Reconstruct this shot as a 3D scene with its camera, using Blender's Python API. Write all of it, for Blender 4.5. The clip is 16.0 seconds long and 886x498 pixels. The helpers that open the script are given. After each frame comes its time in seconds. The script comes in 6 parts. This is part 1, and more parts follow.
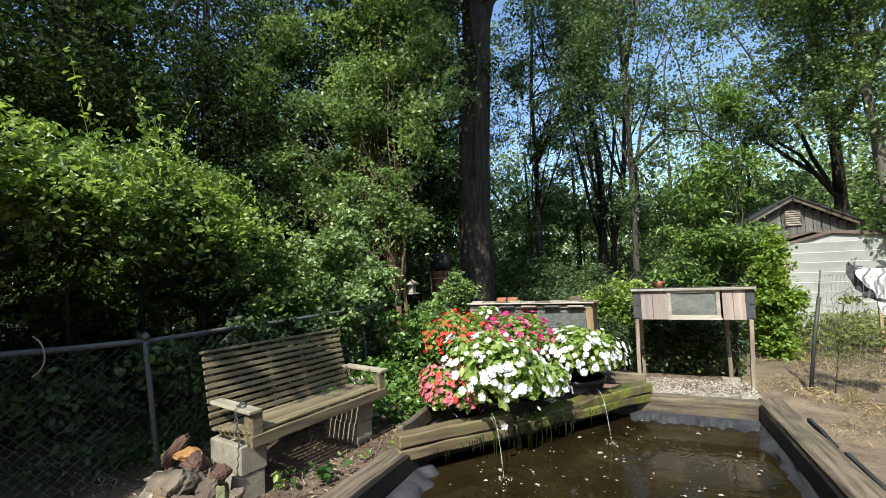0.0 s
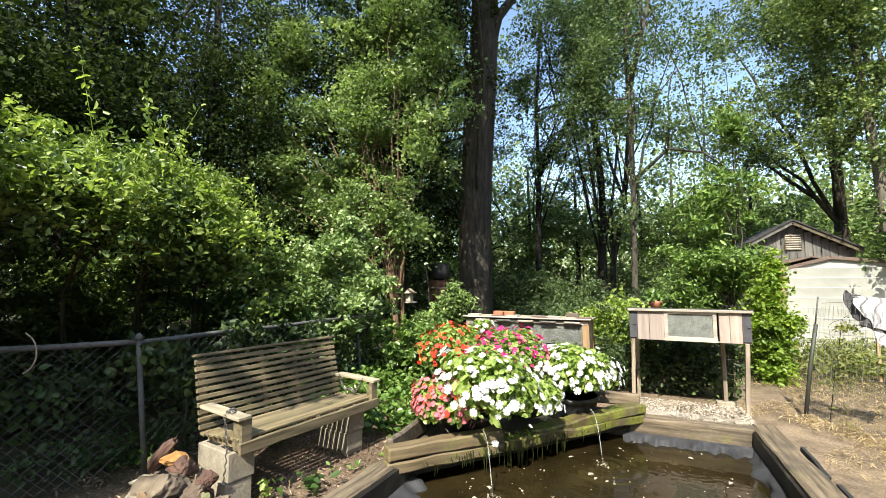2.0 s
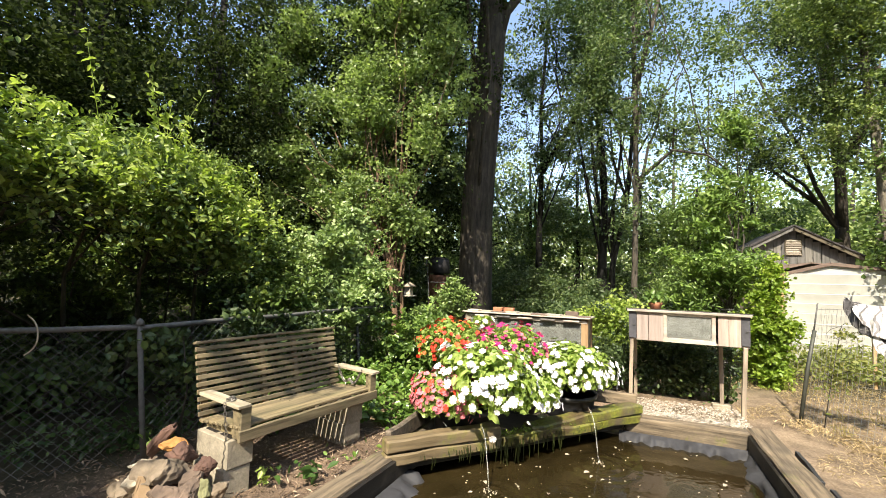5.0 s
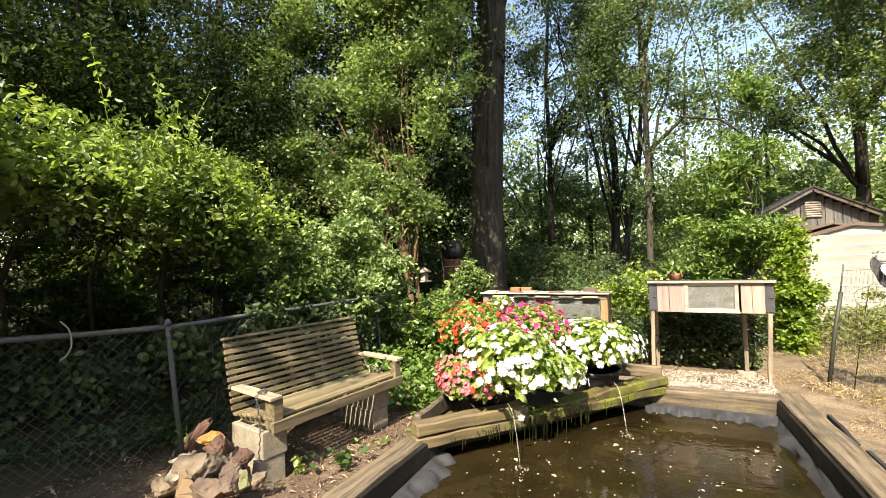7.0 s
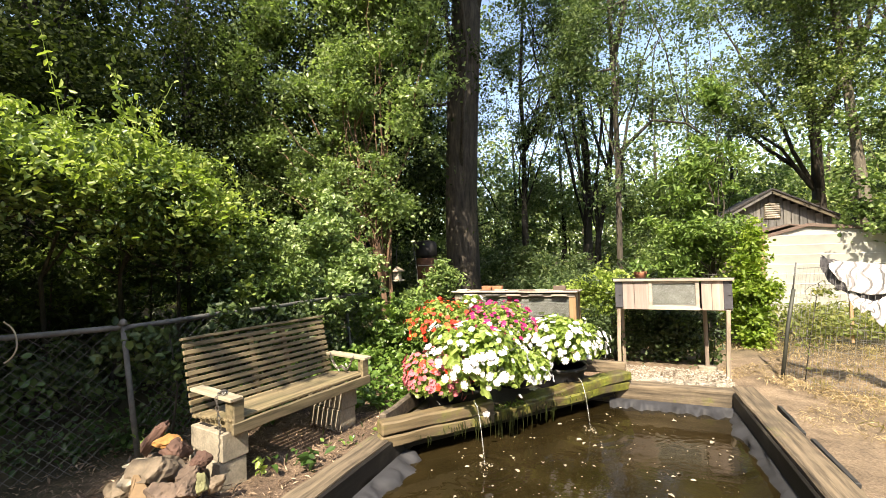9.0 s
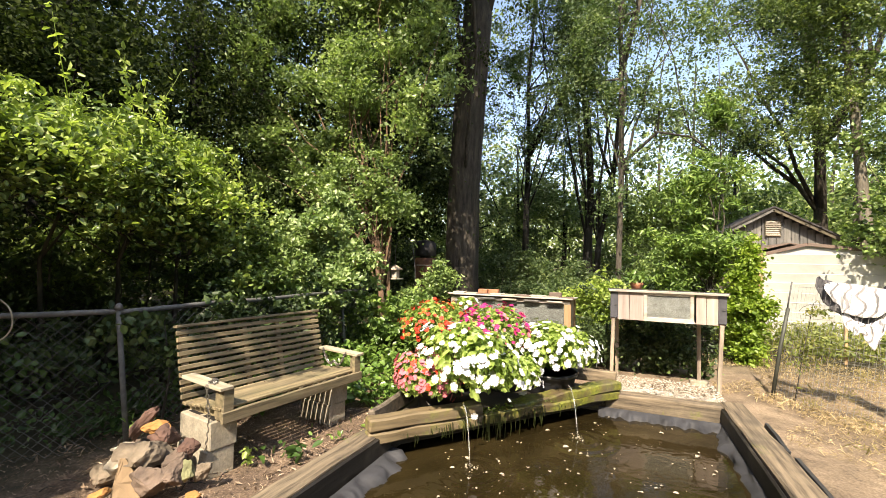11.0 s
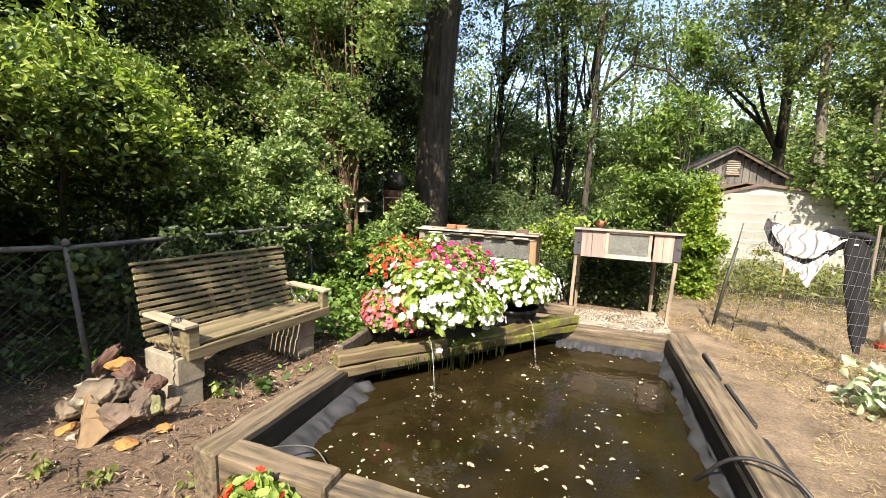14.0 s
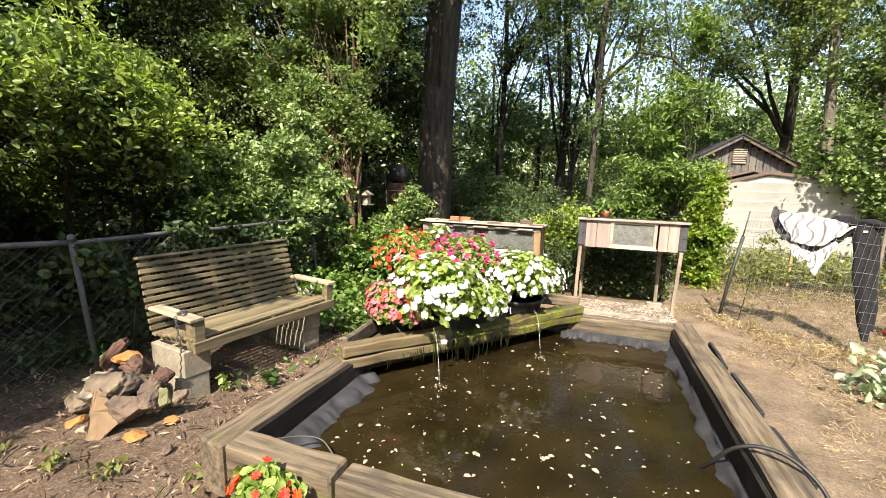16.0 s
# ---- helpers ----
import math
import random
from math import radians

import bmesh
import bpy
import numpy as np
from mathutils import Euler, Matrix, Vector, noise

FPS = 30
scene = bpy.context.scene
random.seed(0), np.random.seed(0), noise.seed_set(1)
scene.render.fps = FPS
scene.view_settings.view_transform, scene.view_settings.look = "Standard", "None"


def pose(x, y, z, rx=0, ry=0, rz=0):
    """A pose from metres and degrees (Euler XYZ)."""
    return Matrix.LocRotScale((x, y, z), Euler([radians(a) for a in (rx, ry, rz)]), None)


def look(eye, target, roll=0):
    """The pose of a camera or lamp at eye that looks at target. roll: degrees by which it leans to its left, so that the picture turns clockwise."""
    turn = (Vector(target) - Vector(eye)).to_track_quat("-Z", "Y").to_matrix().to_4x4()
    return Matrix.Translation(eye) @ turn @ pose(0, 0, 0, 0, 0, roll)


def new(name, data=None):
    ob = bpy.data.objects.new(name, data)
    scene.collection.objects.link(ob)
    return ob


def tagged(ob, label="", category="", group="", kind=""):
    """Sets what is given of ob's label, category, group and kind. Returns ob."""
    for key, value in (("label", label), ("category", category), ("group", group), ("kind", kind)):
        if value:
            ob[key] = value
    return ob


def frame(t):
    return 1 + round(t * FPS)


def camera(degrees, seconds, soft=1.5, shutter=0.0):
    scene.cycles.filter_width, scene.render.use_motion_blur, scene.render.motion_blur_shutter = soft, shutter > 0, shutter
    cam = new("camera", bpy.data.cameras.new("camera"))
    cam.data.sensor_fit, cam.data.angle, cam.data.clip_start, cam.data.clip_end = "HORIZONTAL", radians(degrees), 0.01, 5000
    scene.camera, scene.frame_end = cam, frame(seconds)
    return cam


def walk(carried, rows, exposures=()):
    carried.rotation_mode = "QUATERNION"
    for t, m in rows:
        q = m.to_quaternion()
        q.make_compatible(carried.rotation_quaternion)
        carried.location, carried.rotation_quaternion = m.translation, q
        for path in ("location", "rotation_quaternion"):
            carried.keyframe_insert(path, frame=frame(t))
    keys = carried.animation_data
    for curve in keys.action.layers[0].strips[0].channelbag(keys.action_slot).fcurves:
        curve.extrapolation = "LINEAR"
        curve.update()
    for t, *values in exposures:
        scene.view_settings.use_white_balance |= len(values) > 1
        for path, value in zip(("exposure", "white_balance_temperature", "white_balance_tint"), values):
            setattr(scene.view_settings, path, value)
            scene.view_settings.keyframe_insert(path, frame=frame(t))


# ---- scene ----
# ---------------------------------------------------------------- camera
cam = camera(93.0, 16.0, 0.5)
ROWS = [
    (0, -0.021, -0.012, 1.464, 24.60, 3.29, 2.47),
    (0.5, -0.010, -0.016, 1.491, 25.32, 3.70, 1.48),
    (1, 0.011, -0.020, 1.492, 25.47, 4.95, 1.05),
    (1.5, 0.010, -0.007, 1.493, 24.01, 4.52, -0.22),
    (2, -0.004, -0.010, 1.497, 24.45, 4.42, 0.12),
    (2.5, -0.007, -0.010, 1.503, 24.53, 4.54, -0.46),
    (3, -0.008, -0.007, 1.494, 24.53, 4.07, -0.11),
    (3.5, -0.011, -0.010, 1.498, 24.74, 4.26, -0.22),
    (4, -0.013, -0.012, 1.500, 24.41, 3.99, -0.16),
    (6.3, -0.088, -0.041, 1.504, 24.46, 3.21, -3.47),
    (6.5, -0.094, -0.043, 1.504, 25.51, 3.00, -2.31),
    (7, -0.091, -0.033, 1.499, 25.77, 1.50, 1.76),
    (7.5, -0.070, -0.017, 1.485, 25.08, 1.54, 2.83),
    (8, -0.052, -0.006, 1.475, 24.61, 1.15, 2.69),
    (8.5, -0.017, 0.005, 1.479, 23.30, 1.56, 1.32),
    (8.7, -0.014, 0.004, 1.480, 22.76, 1.33, 1.77),
    (10.8, 0.017, -0.005, 1.486, 23.30, 2.13, -0.32),
    (11, 0.020, -0.005, 1.487, 22.76, 1.45, -1.23),
    (11.5, 0.022, -0.012, 1.488, 22.89, 1.37, -1.00),
    (12, 0.040, -0.012, 1.481, 22.64, 1.15, -0.97),
    (12.5, 0.080, -0.012, 1.486, 21.19, 1.10, -0.99),
    (13, 0.090, -0.026, 1.503, 18.13, -2.06, 0.57),
    (13.5, 0.033, 0.027, 1.559, 17.95, -8.67, -2.07),
    (14, 0.018, 0.030, 1.560, 18.68, -7.96, -2.37),
    (14.5, 0.016, 0.033, 1.557, 19.08, -7.79, -2.70),
    (15, 0.025, 0.034, 1.550, 19.05, -7.57, -2.22),
    (15.5, 0.025, 0.040, 1.550, 18.55, -8.15, -1.32),
    (16, 0.020, 0.040, 1.544, 19.15, -8.92, -1.66),
]
walk(cam, [(t, pose(x, y, z, 90 + pitch, roll, yaw)) for t, x, y, z, yaw, pitch, roll in ROWS],
     exposures=[(0.0, 0.68, 5850, 6), (0.5, 0.84, 5950, 6), (1.0, 0.99, 6100, 7), (1.5, 1.17, 6250, 7), (2.5, 1.26, 6400, 8), (4.2, 1.29, 6600, 10), (6.3, 1.39, 7150, 11), (11.0, 1.44, 7200, 14), (12.5, 1.44, 7200, 14), (13.2, 1.33, 6900, 14), (16.0, 1.3, 6800, 13)])

# ---------------------------------------------------------------- light
SUN_EL, SUN_AZ = 48.0, 175.0          # the sun stands behind the camera, to its right
world = bpy.data.worlds.new("sky")
scene.world = world
world.use_nodes = True
wn, wl = world.node_tree.nodes, world.node_tree.links
sky = wn.new("ShaderNodeTexSky")
sky.sky_type = "NISHITA"
sky.sun_disc = False
sky.sun_elevation = radians(SUN_EL)
sky.sun_rotation = radians(SUN_AZ)
sky.air_density, sky.dust_density, sky.ozone_density = 1.0, 1.2, 0.0
wl.new(sky.outputs["Color"], wn["Background"].inputs["Color"])
wn["Background"].inputs["Strength"].default_value = 0.15
sun_data = bpy.data.lights.new("sun", "SUN")
sun_data.energy, sun_data.angle, sun_data.color = 4.6, radians(0.5), (1.0, 0.92, 0.78)
sun_ob = new("sun", sun_data)
az, el = radians(SUN_AZ), radians(SUN_EL)
sun_dir = Vector((math.sin(az) * math.cos(el), math.cos(az) * math.cos(el), math.sin(el)))
sun_ob.matrix_world = look(sun_dir * 40, (0, 0, 0))


# ---------------------------------------------------------------- materials
def material(name):
    m = bpy.data.materials.new(name)
    m.use_nodes = True
    n, l = m.node_tree.nodes, m.node_tree.links
    return m, n, l, n["Principled BSDF"]


def ramp(n, stops):
    r = n.new("ShaderNodeValToRGB")
    e = r.color_ramp.elements
    while len(e) < len(stops):
        e.new(0.5)
    for el_, (p, c) in zip(e, stops):
        el_.position, el_.color = p, (*c, 1)
    return r


def noise_tex(n, l, scale, detail=4, stretch=None, rough=0.6, coord="Object"):
    tc, mp, t = n.new("ShaderNodeTexCoord"), n.new("ShaderNodeMapping"), n.new("ShaderNodeTexNoise")
    l.new(tc.outputs[coord], mp.inputs["Vector"])
    l.new(mp.outputs["Vector"], t.inputs["Vector"])
    if stretch:
        mp.inputs["Scale"].default_value = stretch
    t.inputs["Scale"].default_value, t.inputs["Detail"].default_value, t.inputs["Roughness"].default_value = scale, detail, rough
    return t


def bump(n, l, b, height, strength, distance=0.01):
    k = n.new("ShaderNodeBump")
    k.inputs["Strength"].default_value, k.inputs["Distance"].default_value = strength, distance
    l.new(height, k.inputs["Height"])
    l.new(k.outputs["Normal"], b.inputs["Normal"])


def mixed(n, l, fac, a, b, mode="MIX"):
    x = n.new("ShaderNodeMix")
    x.data_type, x.blend_type = "RGBA", mode
    for sock, v in ((x.inputs[0], fac), (x.inputs[6], a), (x.inputs[7], b)):
        if hasattr(v, "is_output"):
            l.new(v, sock)
        else:
            sock.default_value = v if isinstance(v, (int, float)) else (*v, 1)
    return x.outputs[2]


def plain(name, colour, rough=0.6, metal=0.0, vary=0.35, scale=18, bumps=0.15):
    m, n, l, b = material(name)
    t = noise_tex(n, l, scale, 6)
    t2 = noise_tex(n, l, scale * 0.15, 3)
    lo, hi = [c * (1 - vary) for c in colour], [min(1, c * (1 + vary * 0.6)) for c in colour]
    r = ramp(n, [(0.3, lo), (0.7, hi)])
    l.new(t.outputs["Fac"], r.inputs["Fac"])
    r2 = ramp(n, [(0.35, (0.75,) * 3), (0.65, (1.0,) * 3)])
    l.new(t2.outputs["Fac"], r2.inputs["Fac"])
    l.new(mixed(n, l, 1.0, r.outputs["Color"], r2.outputs["Color"], "MULTIPLY"), b.inputs["Base Color"])
    b.inputs["Roughness"].default_value, b.inputs["Metallic"].default_value = rough, metal
    if bumps:
        bump(n, l, b, t.outputs["Fac"], bumps)
    return m


def wood(name, dark, light, grain="y", rough=0.8, scale=9, moss=0.0, bumps=0.5, stain=(0.10, 0.09, 0.07), stain_amount=0.5):
    """Weathered timber: grain along one axis, cracks, stains and, where wet, moss."""
    m, n, l, b = material(name)
    st = {"x": (0.07, 1, 1), "y": (1, 0.07, 1), "z": (1, 1, 0.07)}[grain]
    t = noise_tex(n, l, scale * 3, 8, st, 0.65)
    info = n.new("ShaderNodeObjectInfo")
    r = ramp(n, [(0.3, dark), (0.5, [(a + c) / 2 for a, c in zip(dark, light)]), (0.72, light)])
    l.new(t.outputs["Fac"], r.inputs["Fac"])
    rr = ramp(n, [(0, (0.72, 0.72, 0.74)), (1, (1.12, 1.08, 1.02))])
    l.new(info.outputs["Random"], rr.inputs["Fac"])
    c = mixed(n, l, 1.0, r.outputs["Color"], rr.outputs["Color"], "MULTIPLY")
    s = noise_tex(n, l, 3.2, 5)
    sr = ramp(n, [(0.5, (0, 0, 0)), (0.72, (stain_amount,) * 3)])
    l.new(s.outputs["Fac"], sr.inputs["Fac"])
    c = mixed(n, l, sr.outputs["Color"], c, stain)
    if moss:
        g = noise_tex(n, l, 5, 8, None, 0.7)
        gr = ramp(n, [(0.62 - moss * 0.35, (0, 0, 0)), (0.8 - moss * 0.3, (1, 1, 1))])
        l.new(g.outputs["Fac"], gr.inputs["Fac"])
        gc = noise_tex(n, l, 30, 4)
        gcr = ramp(n, [(0.3, (0.05, 0.075, 0.012)), (0.7, (0.22, 0.22, 0.03))])
        l.new(gc.outputs["Fac"], gcr.inputs["Fac"])
        c = mixed(n, l, gr.outputs["Color"], c, gcr.outputs["Color"])
    l.new(c, b.inputs["Base Color"])
    b.inputs["Roughness"].default_value = rough
    bump(n, l, b, t.outputs["Fac"], bumps, 0.006)
    return m


def foliage(name, dark, mid, light, rough=0.42, through_=0.35, patch=1.2, gloss=0.45):
    """Leaves: each leaf its own shade, drifts of lighter growth, light shining through."""
    m, n, l, b = material(name)
    g = n.new("ShaderNodeNewGeometry")
    r = ramp(n, [(0.0, dark), (0.5, mid), (1.0, light)])
    t = noise_tex(n, l, patch * 1.6, 6, None, 0.7)
    a = n.new("ShaderNodeMath")
    a.operation = "MULTIPLY_ADD"
    l.new(t.outputs["Fac"], a.inputs[0])
    a.inputs[1].default_value = 2.0
    a.inputs[2].default_value = -0.75
    s = n.new("ShaderNodeMath")
    s.operation = "MULTIPLY_ADD"
    l.new(g.outputs["Random Per Island"], s.inputs[0])
    s.inputs[1].default_value = 0.5
    l.new(a.outputs[0], s.inputs[2])
    l.new(s.outputs[0], r.inputs["Fac"])
    l.new(r.outputs["Color"], b.inputs["Base Color"])
    b.inputs["Roughness"].default_value = rough
    b.inputs["Specular IOR Level"].default_value = gloss
    tr, mx = n.new("ShaderNodeBsdfTranslucent"), n.new("ShaderNodeMixShader")
    l.new(mixed(n, l, 1.0, r.outputs["Color"], (1.4, 1.55, 0.8), "MULTIPLY"), tr.inputs["Color"])
    mx.inputs[0].default_value = through_
    l.new(b.outputs[0], mx.inputs[1])
    l.new(tr.outputs[0], mx.inputs[2])
    l.new(mx.outputs[0], n["Material Output"].inputs["Surface"])
    return m


def bark(name, dark, light, scale=6):
    m, n, l, b = material(name)
    t = noise_tex(n, l, scale, 8, (1.6, 1.6, 0.28), 0.7)
    t2 = noise_tex(n, l, 1.4, 4)
    r = ramp(n, [(0.32, dark), (0.68, light)])
    l.new(t.outputs["Fac"], r.inputs["Fac"])
    r2 = ramp(n, [(0.35, (0.55, 0.58, 0.5)), (0.65, (1, 1, 1))])
    l.new(t2.outputs["Fac"], r2.inputs["Fac"])
    l.new(mixed(n, l, 1.0, r.outputs["Color"], r2.outputs["Color"], "MULTIPLY"), b.inputs["Base Color"])
    b.inputs["Roughness"].default_value = 0.9
    bump(n, l, b, t.outputs["Fac"], 0.9, 0.03)
    return m


M_hedge = foliage("hedge_leaves", (0.018, 0.034, 0.01), (0.115, 0.18, 0.045), (0.37, 0.45, 0.13), 0.36, 0.22)
# yellow-green of young shoots, also painted where sun lights the hedge top
M_shoot_sun = foliage("young_and_sunlit_shoots", (0.1, 0.16, 0.035), (0.27, 0.35, 0.08), (0.5, 0.57, 0.17), 0.38, 0.4)
# darker copy of the oak green that carries the wood's shade
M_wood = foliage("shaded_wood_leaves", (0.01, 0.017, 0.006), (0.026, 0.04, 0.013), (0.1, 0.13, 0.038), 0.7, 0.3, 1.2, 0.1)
M_shrub = foliage("shrub_leaves", (0.035, 0.062, 0.02), (0.13, 0.2, 0.06), (0.32, 0.41, 0.13), 0.36, 0.28)
M_pale_shrub = foliage("pale_shrub_leaves", (0.03, 0.06, 0.015), (0.19, 0.27, 0.1), (0.45, 0.54, 0.25), 0.36, 0.3)
M_small_tree = foliage("small_tree_leaves", (0.03, 0.056, 0.02), (0.17, 0.24, 0.085), (0.44, 0.53, 0.22), 0.36, 0.35, 0.9)
# lit copy of the oak green: sunlight is mixed into the leaf colour
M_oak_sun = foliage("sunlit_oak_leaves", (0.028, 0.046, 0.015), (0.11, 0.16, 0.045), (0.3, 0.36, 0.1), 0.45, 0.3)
M_bush = foliage("bush_leaves", (0.03, 0.06, 0.014), (0.12, 0.2, 0.045), (0.3, 0.41, 0.1), 0.36, 0.28)
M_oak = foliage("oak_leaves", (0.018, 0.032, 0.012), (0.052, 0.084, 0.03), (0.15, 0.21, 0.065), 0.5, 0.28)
M_fine = foliage("fine_leaves", (0.034, 0.056, 0.026), (0.09, 0.14, 0.056), (0.22, 0.28, 0.105), 0.45, 0.35)
# far green paled: haze and distant sunlight are mixed into the colour
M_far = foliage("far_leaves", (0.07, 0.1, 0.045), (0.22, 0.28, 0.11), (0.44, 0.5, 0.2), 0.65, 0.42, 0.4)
M_vine = foliage("vine_leaves", (0.07, 0.13, 0.017), (0.19, 0.28, 0.038), (0.37, 0.45, 0.075), 0.45, 0.4)
M_ivy = foliage("ivy_leaves", (0.03, 0.062, 0.013), (0.1, 0.18, 0.034), (0.24, 0.35, 0.085), 0.3, 0.25)
# darker ivy green; along the fence it stands for leaves in shade
M_ivy_dark = foliage("dark_ivy_leaves", (0.02, 0.045, 0.012), (0.05, 0.1, 0.024), (0.11, 0.18, 0.045), 0.36, 0.25)
M_impatiens = foliage("impatiens_leaves", (0.12, 0.19, 0.04), (0.26, 0.35, 0.08), (0.48, 0.57, 0.19), 0.4, 0.35, 6)
M_weed = foliage("weed_leaves", (0.09, 0.13, 0.03), (0.17, 0.2, 0.05), (0.32, 0.3, 0.1), 0.6, 0.3, 3)
M_grass = foliage("dry_grass", (0.16, 0.14, 0.05), (0.3, 0.25, 0.1), (0.45, 0.38, 0.18), 0.7, 0.3, 3)
M_brown_stem = foliage("brown_stems", (0.07, 0.045, 0.022), (0.17, 0.11, 0.05), (0.3, 0.2, 0.09), 0.8, 0.2, 3)
M_cabbage = foliage("pale_leaves", (0.25, 0.33, 0.2), (0.42, 0.5, 0.34), (0.62, 0.68, 0.52), 0.5, 0.25, 6)
M_bark_oak = bark("oak_bark", (0.014, 0.0115, 0.009), (0.105, 0.085, 0.064), 7)
# bark darkened in place of the shade inside the wood
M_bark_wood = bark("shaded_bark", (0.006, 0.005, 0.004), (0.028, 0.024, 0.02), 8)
M_bark_dark = bark("dark_bark", (0.01, 0.009, 0.007), (0.036, 0.031, 0.026), 8)
M_bark_pale = bark("pale_bark", (0.08, 0.068, 0.052), (0.25, 0.215, 0.165), 9)
M_bark_mid = bark("grey_bark", (0.03, 0.026, 0.02), (0.12, 0.1, 0.078), 8)
M_bark_red = bark("reddish_bark", (0.09, 0.05, 0.03), (0.26, 0.16, 0.1), 9)

M_bench = wood("bench_wood", (0.062, 0.05, 0.027), (0.31, 0.255, 0.15), "y", 0.75, 8, 0, 0.4, (0.12, 0.12, 0.05), 0.4)
M_bench_arm = wood("bench_arm_wood", (0.24, 0.21, 0.14), (0.52, 0.47, 0.35), "x", 0.8, 9)
M_timber = wood("pond_timber", (0.04, 0.033, 0.025), (0.19, 0.155, 0.115), "y", 0.85, 7, 0, 0.8)
M_timber_x = wood("pond_timber_cross", (0.03, 0.023, 0.015), (0.25, 0.2, 0.135), "x", 0.88, 11, 0.06, 1.0, (0.06, 0.05, 0.036), 0.8)
M_timber_new = wood("terrace_timber", (0.09, 0.066, 0.034), (0.3, 0.23, 0.125), "x", 0.7, 7, 0.22, 0.7)
M_timber_moss = wood("mossy_timber", (0.03, 0.023, 0.014), (0.15, 0.11, 0.055), "x", 0.55, 7, 0.55, 0.9)
M_wet_shaded_face = wood("wet_shaded_black_timber", (0.006, 0.005, 0.004), (0.022, 0.018, 0.013), "x", 0.6, 7, 0, 0.8)
M_hutch_pale = wood("hutch_boards", (0.22, 0.175, 0.15), (0.48, 0.405, 0.36), "z", 0.85, 6, 0, 0.3, (0.3, 0.24, 0.2), 0.4)
M_hutch_frame = wood("hutch_frame", (0.33, 0.29, 0.23), (0.58, 0.53, 0.45), "x", 0.8, 8)
M_hutch_post = wood("hutch_posts", (0.2, 0.16, 0.12), (0.44, 0.37, 0.28), "z", 0.8, 8)
M_hutch_new = wood("golden_post", (0.3, 0.18, 0.08), (0.52, 0.36, 0.19), "z", 0.7, 8)
M_barn = wood("barn_boards", (0.075, 0.075, 0.068), (0.2, 0.195, 0.18), "z", 0.9, 6)
M_barn_dark = wood("barn_dark_boards", (0.05, 0.045, 0.03), (0.14, 0.12, 0.08), "x", 0.9, 6)
M_trim = wood("shed_trim", (0.1, 0.07, 0.056), (0.21, 0.15, 0.12), "x", 0.8, 8)
M_stake = wood("stake_wood", (0.12, 0.1, 0.08), (0.3, 0.26, 0.2), "z", 0.85, 9)
M_white = plain("white_siding", (0.55, 0.55, 0.5), 0.5, 0, 0.08, 5, 0.05)
M_block = plain("concrete_block", (0.34, 0.30, 0.225), 0.95, 0, 0.22, 60, 0.5)
M_galv = plain("galvanised_steel", (0.13, 0.13, 0.122), 0.75, 0.15, 0.3, 30, 0.05)
M_wire = plain("fence_wire", (0.42, 0.42, 0.4), 0.45, 0.6, 0.25, 40, 0)
M_mesh = plain("screen_wire", (0.42, 0.44, 0.4), 0.6, 0.2, 0.3, 12, 0)
M_link = plain("chain_link_wire", (0.125, 0.125, 0.12), 0.6, 0.4, 0.3, 40, 0)
M_post_dark = plain("dark_post", (0.07, 0.075, 0.06), 0.6, 0.3, 0.3, 20)
M_pot = plain("black_plastic", (0.022, 0.022, 0.024), 0.45, 0, 0.35, 25, 0.05)
M_liner = plain("pond_liner", (0.035, 0.036, 0.04), 0.72, 0, 0.45, 6, 0.25)
M_rubber = plain("black_rubber", (0.03, 0.03, 0.03), 0.5, 0, 0.3, 20, 0.05)
M_roofing = plain("dark_roofing", (0.05, 0.046, 0.045), 0.9, 0, 0.4, 40, 0.3)
M_terracotta = plain("terracotta", (0.42, 0.17, 0.09), 0.85, 0, 0.25, 20)
M_rust = plain("rusty_steel", (0.17, 0.075, 0.04), 0.85, 0.2, 0.5, 9, 0.4)
M_soot_and_core = plain("soot_and_core_black", (0.02, 0.018, 0.017), 0.7, 0.2, 0.4, 12)
M_paint_white = plain("white_paint", (0.72, 0.68, 0.58), 0.6, 0, 0.15, 12)
M_red_plastic = plain("red_plastic", (0.55, 0.03, 0.03), 0.4, 0, 0.15, 12, 0)
M_plate = plain("grey_plate", (0.09, 0.09, 0.1), 0.55, 0.2, 0.3, 15)
M_denim = plain("dark_cloth", (0.016, 0.016, 0.02), 0.95, 0, 0.4, 30, 0.3)
M_grey_cloth = plain("grey_cloth", (0.114, 0.110, 0.114), 0.95, 0, 0.35, 25, 0.3)
M_chain = plain("rusted_chain", (0.3, 0.28, 0.25), 0.45, 0.8, 0.3, 50, 0.05)
M_bloom_w = plain("white_petals", (0.74, 0.74, 0.735), 0.6, 0, 0.12, 30, 0)
M_bloom_p = plain("coral_petals", (0.68, 0.18, 0.21), 0.6, 0, 0.2, 30, 0)
M_bloom_m = plain("magenta_petals", (0.5, 0.014, 0.14), 0.6, 0, 0.25, 30, 0)
M_bloom_r = plain("red_petals", (0.68, 0.045, 0.015), 0.6, 0, 0.25, 30, 0)
M_bloom_o = plain("orange_petals", (0.75, 0.11, 0.015), 0.6, 0, 0.2, 30, 0)
M_petal = plain("fallen_petals", (0.42, 0.37, 0.28), 0.7, 0, 0.3, 60, 0)
